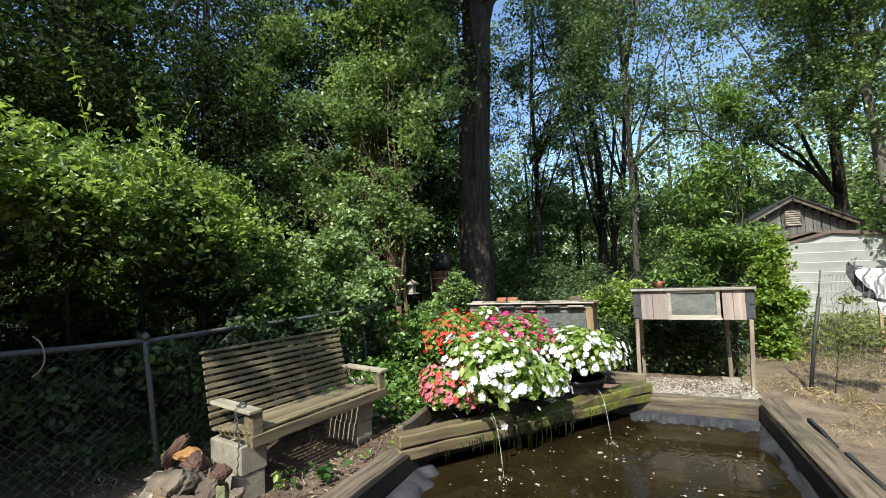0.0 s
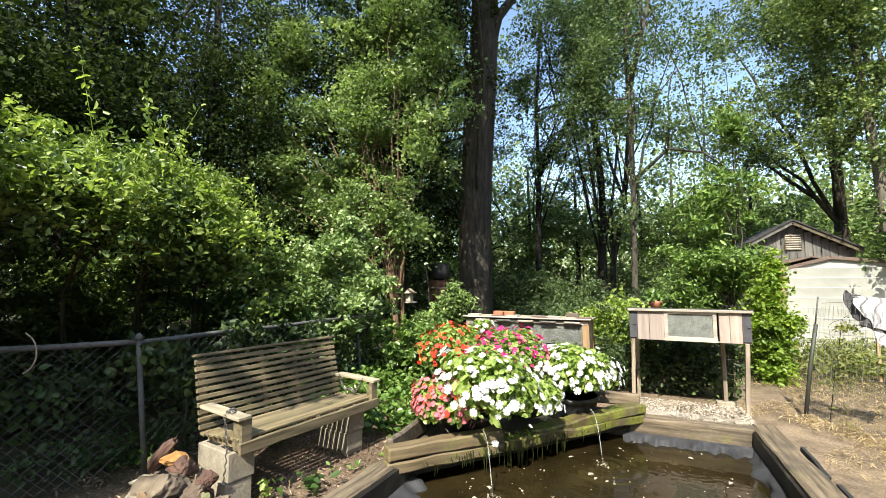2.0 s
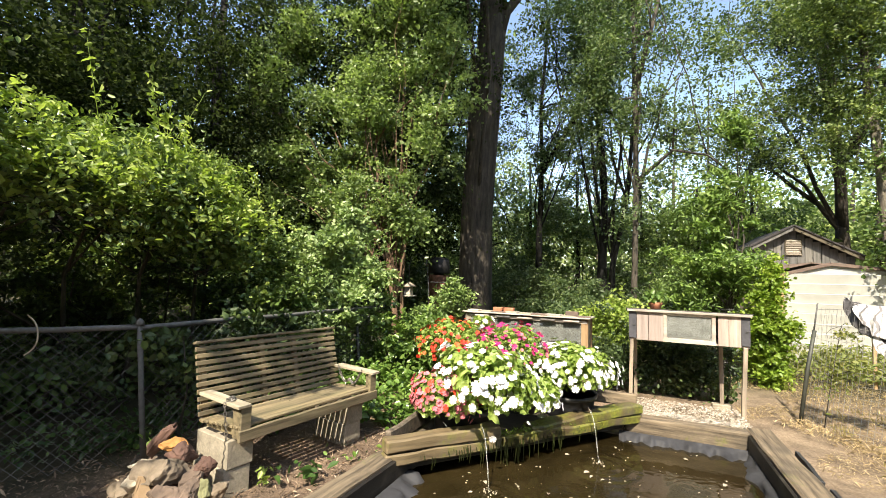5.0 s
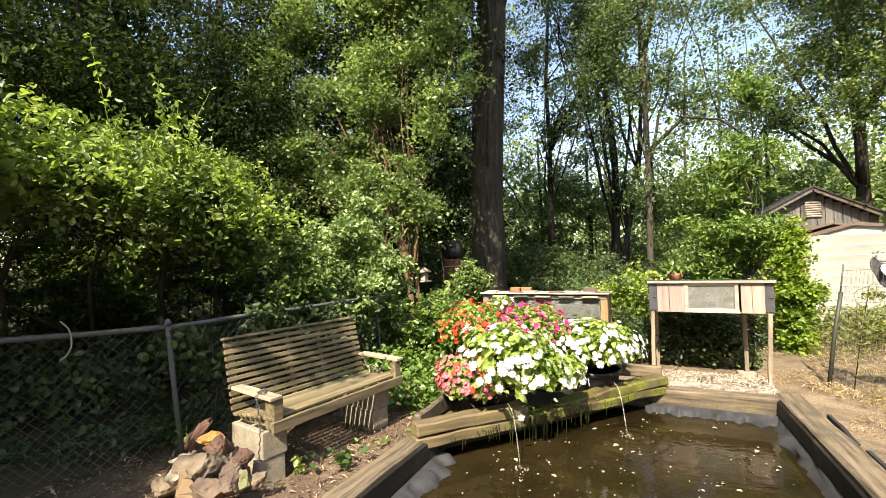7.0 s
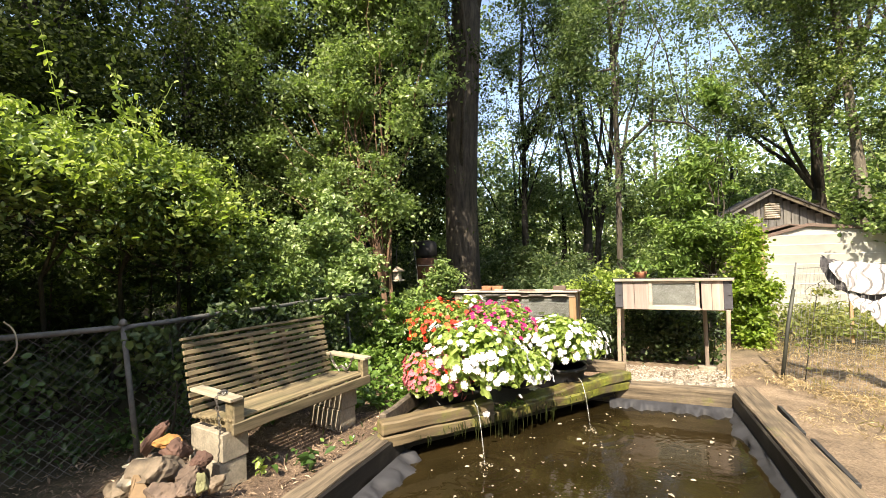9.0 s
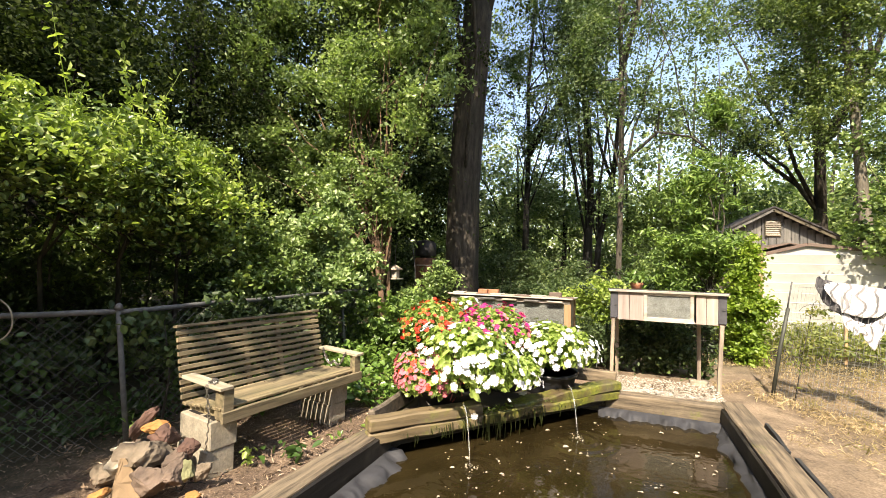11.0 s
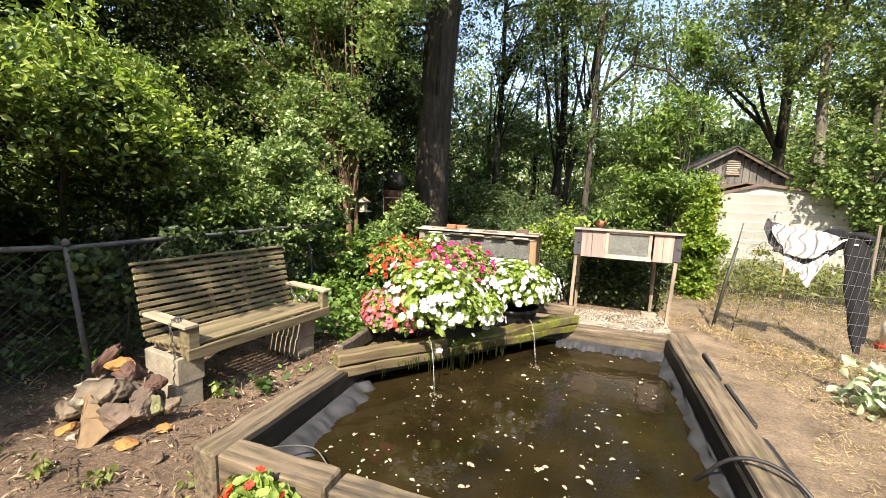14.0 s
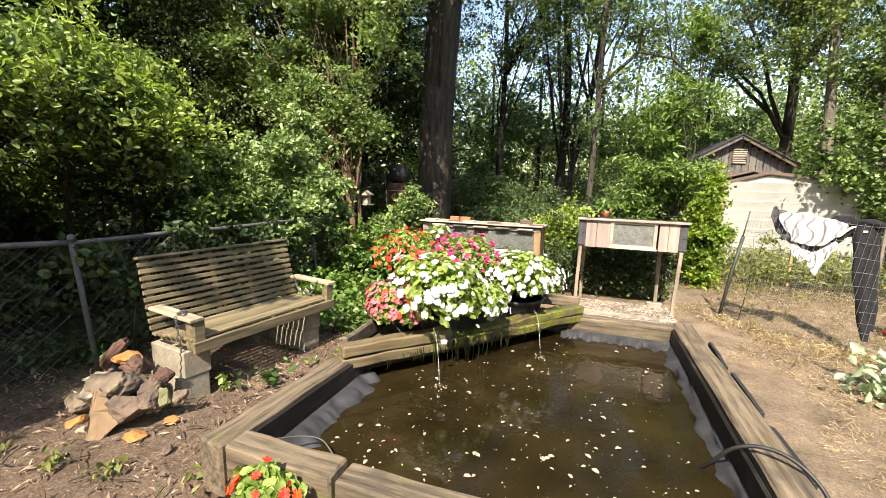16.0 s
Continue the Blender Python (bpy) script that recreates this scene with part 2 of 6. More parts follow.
M_rock = [plain("stone_grey", (0.19, 0.15, 0.105), 0.9, 0, 0.45, 9, 0.8), plain("stone_brown", (0.16, 0.115, 0.085), 0.92, 0, 0.45, 9, 0.8),
          plain("stone_pale", (0.38, 0.34, 0.26), 0.9, 0, 0.3, 12, 0.7), plain("stone_ochre", (0.4, 0.2, 0.06), 0.9, 0, 0.3, 8, 0.6),
          plain("stone_tan", (0.27, 0.185, 0.105), 0.9, 0, 0.3, 8, 0.6), plain("stone_mossy", (0.2, 0.2, 0.1), 0.95, 0, 0.45, 8, 0.7), plain("stone_red", (0.115, 0.064, 0.047), 0.9, 0, 0.4, 9, 0.7)]
M_algae = plain("wet_algae", (0.035, 0.045, 0.012), 0.35, 0, 0.5, 40, 0)
M_pale_litter = foliage("pale_litter", (0.27, 0.23, 0.18), (0.46, 0.41, 0.34), (0.66, 0.6, 0.52), 0.8, 0.05, 2)
M_straw = foliage("straw", (0.2, 0.145, 0.075), (0.42, 0.32, 0.17), (0.64, 0.52, 0.31), 0.7, 0.1, 2)
M_mulch = foliage("mulch_chips", (0.07, 0.044, 0.028), (0.22, 0.155, 0.1), (0.5, 0.39, 0.27), 0.85, 0.0, 2)


def striped_cloth():
    m, n, l, b = material("striped_cloth")
    tc = n.new("ShaderNodeTexCoord")
    w = n.new("ShaderNodeTexWave")
    w.inputs["Scale"].default_value, w.inputs["Distortion"].default_value, w.inputs["Detail"].default_value = 1.9, 4.5, 1.5
    w.inputs["Detail Scale"].default_value = 1.2
    l.new(tc.outputs["UV"], w.inputs["Vector"])
    r = ramp(n, [(0.06, (0.26, 0.25, 0.25)), (0.16, (0.8, 0.78, 0.76))])
    l.new(w.outputs["Fac"], r.inputs["Fac"])
    l.new(r.outputs["Color"], b.inputs["Base Color"])
    b.inputs["Roughness"].default_value = 0.95
    return m


def water_material():
    m, n, l, b = material("pond_water")
    t = noise_tex(n, l, 2.0, 4)
    r = ramp(n, [(0.35, (0.0115, 0.0085, 0.0032)), (0.7, (0.029, 0.021, 0.0082))])
    l.new(t.outputs["Fac"], r.inputs["Fac"])
    l.new(r.outputs["Color"], b.inputs["Base Color"])
    b.inputs["Roughness"].default_value, b.inputs["IOR"].default_value = 0.04, 1.33
    w = noise_tex(n, l, 9, 3)
    bump(n, l, b, w.outputs["Fac"], 0.12, 0.02)
    return m


def stream_material():
    m, n, l, b = material("falling_water")
    b.inputs["Transmission Weight"].default_value = 0.8
    b.inputs["Base Color"].default_value = (0.8, 0.82, 0.8, 1)
    b.inputs["IOR"].default_value, b.inputs["Roughness"].default_value = 1.33, 0.12
    t = noise_tex(n, l, 40, 3, (1, 1, 0.3))
    bump(n, l, b, t.outputs["Fac"], 0.5, 0.01)
    return m


def ground_material():
    """Bare brown earth with litter, passing to pale trodden straw in the run and dark leaf mould under the trees;
    behind the fence the mould colour carries shade too.
    """
    m, n, l, b = material("earth")
    tc, sep = n.new("ShaderNodeTexCoord"), n.new("ShaderNodeSeparateXYZ")
    l.new(tc.outputs["Object"], sep.inputs[0])
    t1, t2, t3 = noise_tex(n, l, 60, 8, None, 0.75), noise_tex(n, l, 5, 6), noise_tex(n, l, 2.4, 7, None, 0.65)
    soil = ramp(n, [(0.3, (0.07, 0.046, 0.03)), (0.52, (0.19, 0.132, 0.088)), (0.72, (0.38, 0.285, 0.2))])
    l.new(t1.outputs["Fac"], soil.inputs["Fac"])
    run = ramp(n, [(0.28, (0.1, 0.07, 0.045)), (0.5, (0.26, 0.195, 0.13)), (0.72, (0.45, 0.36, 0.245))])
    l.new(t1.outputs["Fac"], run.inputs["Fac"])
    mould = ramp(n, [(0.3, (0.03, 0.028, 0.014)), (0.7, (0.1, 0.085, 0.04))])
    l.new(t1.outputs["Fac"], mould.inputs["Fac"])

    def edge(value, lo, hi):
        a = n.new("ShaderNodeMath")
        a.operation = "MULTIPLY_ADD"
        l.new(t2.outputs["Fac"], a.inputs[0])
        a.inputs[1].default_value = 1.0
        l.new(value, a.inputs[2])
        k = n.new("ShaderNodeMapRange")
        k.inputs["From Min"].default_value, k.inputs["From Max"].default_value = lo, hi
        l.new(a.outputs[0], k.inputs["Value"])
        return k.outputs[0]
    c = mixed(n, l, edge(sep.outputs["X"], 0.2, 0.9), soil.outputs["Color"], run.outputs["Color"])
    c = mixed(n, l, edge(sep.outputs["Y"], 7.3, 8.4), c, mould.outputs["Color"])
    # behind the fence the mould tone also stands for the hedge's deep shade
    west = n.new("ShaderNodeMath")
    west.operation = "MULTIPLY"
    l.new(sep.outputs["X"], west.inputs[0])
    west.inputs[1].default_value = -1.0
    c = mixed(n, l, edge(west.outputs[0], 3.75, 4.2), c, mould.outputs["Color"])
    c2 = ramp(n, [(0.36, (0.5, 0.48, 0.46)), (0.62, (1.05, 1.04, 1.02))])
    l.new(t3.outputs["Fac"], c2.inputs["Fac"])
    l.new(mixed(n, l, 1.0, c, c2.outputs["Color"], "MULTIPLY"), b.inputs["Base Color"])
    b.inputs["Roughness"].default_value = 0.95
    bump(n, l, b, t1.outputs["Fac"], 0.8, 0.02)
    return m


M_stripe, M_water, M_stream, M_earth = striped_cloth(), water_material(), stream_material(), ground_material()


# ---------------------------------------------------------------- building helpers
def thing(name, loc, label, category, group="", kind=""):
    ob = new(name)
    ob.empty_display_size = 0.1
    ob.location = loc
    return tagged(ob, label, category, group, kind)


def part(name, me, mat, parent=None, label="", smooth=False):
    """Links a mesh or a bmesh as one object, under a thing or a part."""
    if isinstance(me, bmesh.types.BMesh):
        bm, me = me, bpy.data.meshes.new(name)
        bm.to_mesh(me)
        bm.free()
    ob = new(name, me)
    if mat and not me.materials:
        me.materials.append(mat)
    if smooth:
        me.polygons.foreach_set("use_smooth", [True] * len(me.polygons))
    ob.parent = parent
    return tagged(ob, label)


def solo(name, me, mat, loc, label, category, group="", kind="", smooth=False):
    ob = part(name, me, mat, None, "", smooth)
    ob.location = loc
    return tagged(ob, label, category, group, kind)


def box(sx, sy, sz, at=(0, 0, 0), bevel=0.004, rot_=(0, 0, 0), wobble=0.0, cuts=0, seed=0):
    """A board or block round its centre, edges eased, slightly uneven if asked."""
    bm = bmesh.new()
    bmesh.ops.create_cube(bm, size=1)
    bmesh.ops.scale(bm, vec=(sx, sy, sz), verts=bm.verts)
    if bevel:
        bmesh.ops.bevel(bm, geom=bm.edges[:], offset=bevel, segments=1, affect="EDGES")
    if cuts:
        ax = max(range(3), key=lambda i: (sx, sy, sz)[i])
        lng = [e for e in bm.edges if abs((e.verts[0].co - e.verts[1].co)[ax]) > 0.6 * (sx, sy, sz)[ax]]
        bmesh.ops.subdivide_edges(bm, edges=lng, cuts=cuts)
    if wobble:
        for v in bm.verts:
            v.co += noise.noise_vector(v.co * 5 + Vector((seed * 7.3, seed * 3.1, 1))) * wobble
    bmesh.ops.transform(bm, matrix=pose(*at, *rot_), verts=bm.verts)
    return bm


def tube_data(pts, radii, sides=8, wob=0.0, seed=0):
    """A tapered tube through points: vertices and faces."""
    pts = [Vector(p) for p in pts]
    V, F, prev = [], [], None
    for i, p in enumerate(pts):
        d = (pts[min(i + 1, len(pts) - 1)] - pts[max(i - 1, 0)]).normalized()
        u = prev if prev else (Vector((1, 0, 0)) if abs(d.x) < 0.8 else Vector((0, 1, 0)))
        u = (u - d * u.dot(d)).normalized()
        prev = u
        w = d.cross(u)
        for k in range(sides):
            a = 2 * math.pi * k / sides
            rr = radii[i] * (1 + wob * noise.noise(Vector((math.cos(a) * 2 + seed, math.sin(a) * 2, i * 0.5))))
            V.append(p + (u * math.cos(a) + w * math.sin(a)) * rr)
    for i in range(len(pts) - 1):
        for k in range(sides):
            a, b = i * sides + k, i * sides + (k + 1) % sides
            F.append((a, b, b + sides, a + sides))
    F.append(tuple(range(sides - 1, -1, -1)))
    F.append(tuple(range((len(pts) - 1) * sides, len(pts) * sides)))
    return V, F


def joined(name, pieces):
    V, F = [], []
    for v, f in pieces:
        o = len(V)
        V += [tuple(p) for p in v]
        F += [tuple(i + o for i in q) for q in f]
    me = bpy.data.meshes.new(name)
    me.from_pydata(V, [], F)
    me.update()
    return me


def tube(name, pts, radii, sides=8, wob=0.0, seed=0):
    if not hasattr(radii, "__len__"):
        radii = [radii] * len(pts)
    me = joined(name, [tube_data(pts, radii, sides, wob, seed)])
    me.polygons.foreach_set("use_smooth", [True] * len(me.polygons))
    return me


def bent(a, b, n=6, sag=0.0, wander=0.0, seed=0):
    """Points from a to b, with sag and some wandering."""
    a, b = Vector(a), Vector(b)
    out = []
    for i in range(n):
        s = i / (n - 1)
        p = a.lerp(b, s)
        p.z += sag * 4 * s * (1 - s)
        p += noise.noise_vector(p * 1.3 + Vector((seed * 5.7, seed, 0))) * wander * min(1, 4 * s)
        out.append(p)
    return out


def rounded(pts, times=3):
    """Corners cut again and again, so that a line of points becomes a smooth curve."""
    for _ in range(times):
        q = [pts[0]]
        for a, b in zip(pts, pts[1:]):
            q += [a.lerp(b, 0.25), a.lerp(b, 0.75)]
        pts = q + [pts[-1]]
    return pts


def leaf_mesh(name, C, size, rng, up=0.5, wide=0.6, corners=4, towards=None, lean=0.0):
    """Many leaves in one mesh: each a folded blade with its own turn and size."""
    n = len(C)
    nor = rng.normal(size=(n, 3)) * 0.6
    nor[:, 2] += up
    if towards is not None:
        nor += towards
    nor /= np.linalg.norm(nor, axis=1)[:, None] + 1e-9
    a = rng.normal(size=(n, 3))
    a[:, 2] -= lean
    a -= nor * (a * nor).sum(1)[:, None]
    a /= np.linalg.norm(a, axis=1)[:, None] + 1e-9
    b = np.cross(nor, a)
    L = (size * (0.6 + 0.8 * rng.random(n)))[:, None]
    W = L * wide
    if corners == 4:
        P = [C - a * L * 0.5, C + b * W * 0.5 + nor * W * 0.16, C + a * L * 0.5 - nor * L * 0.12, C - b * W * 0.5 + nor * W * 0.16]
        faces = np.array([[0, 1, 2], [0, 2, 3]])
    else:
        P = [C - a * L * 0.5, C - a * L * 0.15 + b * W * 0.48 + nor * W * 0.15, C + a * L * 0.22 + b * W * 0.36 + nor * W * 0.1, C + a * L * 0.5 - nor * L * 0.14,
             C + a * L * 0.22 - b * W * 0.36 + nor * W * 0.1, C - a * L * 0.15 - b * W * 0.48 + nor * W * 0.15]
        faces = np.array([[0, 1, 2, 3], [0, 3, 4, 5]])
    k = len(P)
    V = np.stack(P, 1).reshape(-1, 3)
    idx = (faces[None] + (np.arange(n) * k)[:, None, None]).reshape(-1)
    m = faces.shape[1]
    me = bpy.data.meshes.new(name)
    me.vertices.add(len(V))
    me.vertices.foreach_set("co", V.astype(np.float32).ravel())
    me.loops.add(len(idx))
    me.loops.foreach_set("vertex_index", idx.astype(np.int32))
    me.polygons.add(len(idx) // m)
    me.polygons.foreach_set("loop_start", np.arange(0, len(idx), m, dtype=np.int32))
    me.update(calc_edges=True)
    return me


def clumps(rng, blobs, count, fill=0.4, gaps=0.0, freq=0.9):
    """Centres of leaf clumps in a set of egg shapes (x, y, z, rx, ry, rz), denser towards the outside, with gaps."""
    w = np.array([b[3] * b[4] + b[4] * b[5] + b[3] * b[5] for b in blobs])
    pick = rng.choice(len(blobs), count, p=w / w.sum())
    B = np.array(blobs)[pick]
    d = rng.normal(size=(count, 3))
    d /= np.linalg.norm(d, axis=1)[:, None]
    r = rng.random(count) ** fill
    r *= 1 + 0.18 * np.sin(d[:, 0] * 5 + d[:, 2] * 4 + pick)
    C = B[:, :3] + d * B[:, 3:] * r[:, None]
    if gaps > -0.9:
        keep = [noise.noise(Vector((c[0] * freq, c[1] * freq, c[2] * freq * 1.7))) > gaps - 0.5 for c in C]
        C = C[np.array(keep)]
    return C


def leaves_on(rng, C, per, spread, share=5):
    """Leaves gathered in drooping pads, one pad to every few clump centres, and some strung along twigs between."""
    pads = C[: max(1, len(C) // share)] if len(C) > 30 else C
    m = per * max(1, len(C) // len(pads))
    size = (0.55 + 0.9 * rng.random(len(pads)))[:, None, None]
    tilt = rng.normal(size=(len(pads), 1, 2)) * 0.35
    q = rng.normal(size=(len(pads), m, 3)) * (1.15, 1.15, 0.42) * spread * size
    q[:, :, 2] += (q[:, :, :2] * tilt).sum(2) - 0.35 * (q[:, :, 0] ** 2 + q[:, :, 1] ** 2) / (spread * 2.2)
    P = (pads[:, None] + q)
    d = rng.normal(size=(len(pads), 3))
    d /= np.linalg.norm(d, axis=1)[:, None]
    k = m // 5
    t = rng.random((len(pads), k, 1))
    P[:, :k] = pads[:, None] + d[:, None] * (t - 0.3) * spread * 5 + rng.normal(size=(len(pads), k, 3)) * spread * 0.25
    return P.reshape(-1, 3)


def rng_of(seed):
    return np.random.default_rng(seed)


def plant(name, base, label, category, blobs, count, per, spread, size, mat, seed, trunks=(), limbs=8, bark_mat=None, gaps=0.25, fill=0.45,
          up=0.5, wide=0.6, corners=4, crown_name="crown", limb_r=0.035, freq=0.9, group="", kind="", sides=9, lean=0.0, share=5):
    """A tree or bush: tapered trunks, limbs that reach into the crown, and a crown of many leaves in clumps."""
    rng = rng_of(seed)
    root = thing(name, base, label, category, group, kind)
    C = clumps(rng, blobs, count, fill, gaps, freq)
    for k, (pts, r0, r1) in enumerate(trunks):
        n = len(pts)
        part("trunk", tube("trunk", pts, [r0 + (r1 - r0) * (i / (n - 1)) ** 0.8 + (r0 * 0.35 if i == 0 else 0) for i in range(n)], sides, 0.25, seed + k), bark_mat, root)
    for k in range(limbs if trunks else 0):
        pts, r0, r1 = trunks[k % len(trunks)]
        i = int(rng.integers(max(1, len(pts) // 3), len(pts)))
        c = C[int(rng.integers(len(C)))]
        s = Vector(pts[i])
        q = bent(s, Vector(c), 7, 0.12 * (Vector(c) - s).length * 0.5, 0.25, seed + k)
        r = min(limb_r * (0.7 + 0.8 * rng.random()), 0.8 * (r0 + (r1 - r0) * i / (len(pts) - 1)))
        part("limb", tube("limb", q, [r * (1 - 0.85 * j / 6) for j in range(7)], 6, 0.2, k), bark_mat, root)
    part(crown_name, leaf_mesh(crown_name, leaves_on(rng, C, per, spread, share), size, rng, up, wide, corners, None, lean), mat, root)
    return root


# ---------------------------------------------------------------- ground
RIM, WATER = 0.25, 0.05
PX0, PX1, PY0, PY1 = -1.53, 0.88, 1.61, 4.40      # the pond's inside


def ground():
    """One sheet to the horizon, with a pit for the pond."""
    xs = sorted({-1500.0, -300.0, -80.0, -40.0, -20.0, 1500.0, 300.0, 80.0, 40.0, 20.0, PX0 - 0.02, PX1 + 0.02} | {round(-9 + 0.3 * i, 2) for i in range(50)})
    ys = sorted({-1500.0, -300.0, -80.0, -30.0, 1500.0, 300.0, 80.0, 40.0, 25.0, PY0 - 0.02, PY1 + 0.02} | {round(-4 + 0.3 * i, 2) for i in range(70)})
    V, F = [], []
    for y in ys:
        for x in xs:
            far = max(0.0, math.hypot(x, y) - 12) / 10
            z = 0.03 * noise.noise(Vector((x * 0.9, y * 0.9, 0))) + min(1.0, far) * 0.15 * noise.noise(Vector((x * 0.1, y * 0.1, 3)))
            z += 0.10 * max(0, min(1, (-x - 2.9) / 1.0)) * max(0, min(1, (y - 2.5) / 2))
            pit = PX0 - 0.03 < x < PX1 + 0.03 and PY0 - 0.03 < y < PY1 + 0.03
            V.append((x, y, -0.45 if pit else z))
    nx = len(xs)
    for j in range(len(ys) - 1):
        for i in range(nx - 1):
            F.append((j * nx + i, j * nx + i + 1, (j + 1) * nx + i + 1, (j + 1) * nx + i))
    me = bpy.data.meshes.new("ground")
    me.from_pydata(V, [], F)
    me.update()
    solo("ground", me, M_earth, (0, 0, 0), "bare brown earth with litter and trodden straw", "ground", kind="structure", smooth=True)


ground()


# ---------------------------------------------------------------- pond
def beam(name, a, b, w, h, mat, parent, seed=0, label="", wobble=0.012):
    """A squared timber from a to b (centre line), a little twisted and worn."""
    a, b = Vector(a), Vector(b)
    d = b - a
    bm = box(d.length, w, h, bevel=0.012, wobble=wobble, cuts=12, seed=seed)
    ob = part(name, bm, mat, parent, label)
    ob.location = (a + b) / 2 - (parent.location if parent else Vector())
    ob.rotation_euler = (0, -math.asin(d.z / d.length), math.atan2(d.y, d.x))
    return ob


def pond():
    root = thing("garden_pond", (0, 0, 0), "raised garden pond framed with weathered timbers, lined with black liner", "pond")
    zc, h = RIM / 2 - 0.02, RIM + 0.04
    beam("timber", (PX0 - 0.125, 1.47, zc), (PX0 - 0.075, 2.62, zc), 0.15, h, M_timber_x, root, 1)
    beam("timber", (PX0 - 0.075, 2.625, zc), (PX0 - 0.07, 4.55, zc), 0.14, h, M_timber_x, root, 2)
    beam("timber", (PX0 - 0.03, 1.535, zc + 0.01), (-0.95, 1.53, zc + 0.01), 0.15, h, M_timber_x, root, 3)
    beam("timber", (-0.93, 1.53, zc), (PX1 + 0.2, 1.50, zc), 0.15, h, M_timber_x, root, 4)
    beam("timber", (PX1 + 0.115, 1.6, zc), (PX1 + 0.095, 4.56, zc), 0.19, h, M_timber_x, root, 5)
    beam("timber", (-0.1, PY1 + 0.07, zc - 0.01), (PX1 - 0.005, PY1 + 0.07, zc - 0.01), 0.14, h, M_timber_x, root, 6)
    beam("timber", (PX0 + 0.005, PY1 + 0.07, zc - 0.01), (-0.105, PY1 + 0.07, zc - 0.01), 0.14, h, M_timber_x, root, 7)

    # black strips: wet inner faces, with the right one's shade painted in
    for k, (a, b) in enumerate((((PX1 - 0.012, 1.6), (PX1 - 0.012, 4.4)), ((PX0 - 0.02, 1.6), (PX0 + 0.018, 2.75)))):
        ob = beam("inner_face", (*a, 0.125), (*b, 0.125), 0.022, 0.22, M_wet_shaded_face, root, 8 + k, "black inner face, wet and in painted shade", 0.003)

    def liner(pts, inward, name, seed, reach=0.2):
        """A rumpled band of liner that hangs from the timber into the water."""
        V, F, n, k = [], [], 60, 9
        a, b, inw = Vector(pts[0]), Vector(pts[1]), Vector(inward)
        for i in range(n + 1):
            p = a.lerp(b, i / n)
            for j in range(k + 1):
                s = j / k
                wob = noise.noise(Vector((i * 0.23 + seed * 9, s * 1.5, seed))) * 0.05 + noise.noise(Vector((i * 0.6, s * 3, seed + 4))) * 0.02
                out = 0.026 + reach * s ** 1.3 * (1 + 0.5 * noise.noise(Vector((i * 0.11, seed, 7)))) + wob * min(1, s * 3)
                V.append(p + inw * out + Vector((0, 0, 0.105 - 0.03 * s - 0.15 * s ** 3.0 + wob * 0.9 * s)))
        for i in range(n):
            for j in range(k):
                q = i * (k + 1) + j
                F.append((q, q + 1, q + k + 2, q + k + 1))
        me = bpy.data.meshes.new(name)
        me.from_pydata(V, [], F)
        me.update()
        part(name, me, M_liner, root, "rumpled black pond liner", True)
    liner(((PX0, 1.6, 0), (PX0, 2.75, 0)), (1, 0, 0), "liner", 1, 0.25)
    liner(((PX1, 1.6, 0), (PX1, 4.4, 0)), (-1, 0, 0), "liner", 2, 0.13)
    liner(((-0.15, PY1, 0), (PX1, PY1, 0)), (0, -1, 0), "liner", 3)
    liner(((PX0, 1.61, 0), (PX1, 1.61, 0)), (0, 1, 0), "liner", 4)
    # water, gently dimpled where the streams fall
    V, F, nx, ny = [], [], 90, 100
    for j in range(ny + 1):
        for i in range(nx + 1):
            x, y = PX0 + (PX1 - PX0) * i / nx, PY0 + (PY1 - PY0) * j / ny
            z = WATER
            for cx, cy in ((-0.90, 2.78), (-0.26, 3.62)):
                r = math.hypot(x - cx, y - cy)
                z += 0.012 * math.cos(r * 60) * math.exp(-r * 7)
            V.append((x, y, z))
    for j in range(ny):
        for i in range(nx):
            q = j * (nx + 1) + i
            F.append((q, q + 1, q + nx + 2, q + nx + 1))
    me = bpy.data.meshes.new("water")
    me.from_pydata(V, [], F)
    me.update()
    solo("pond_water", me, M_water, (0, 0, 0), "murky brown pond water with ripples", "water", kind="structure", smooth=True)


pond()


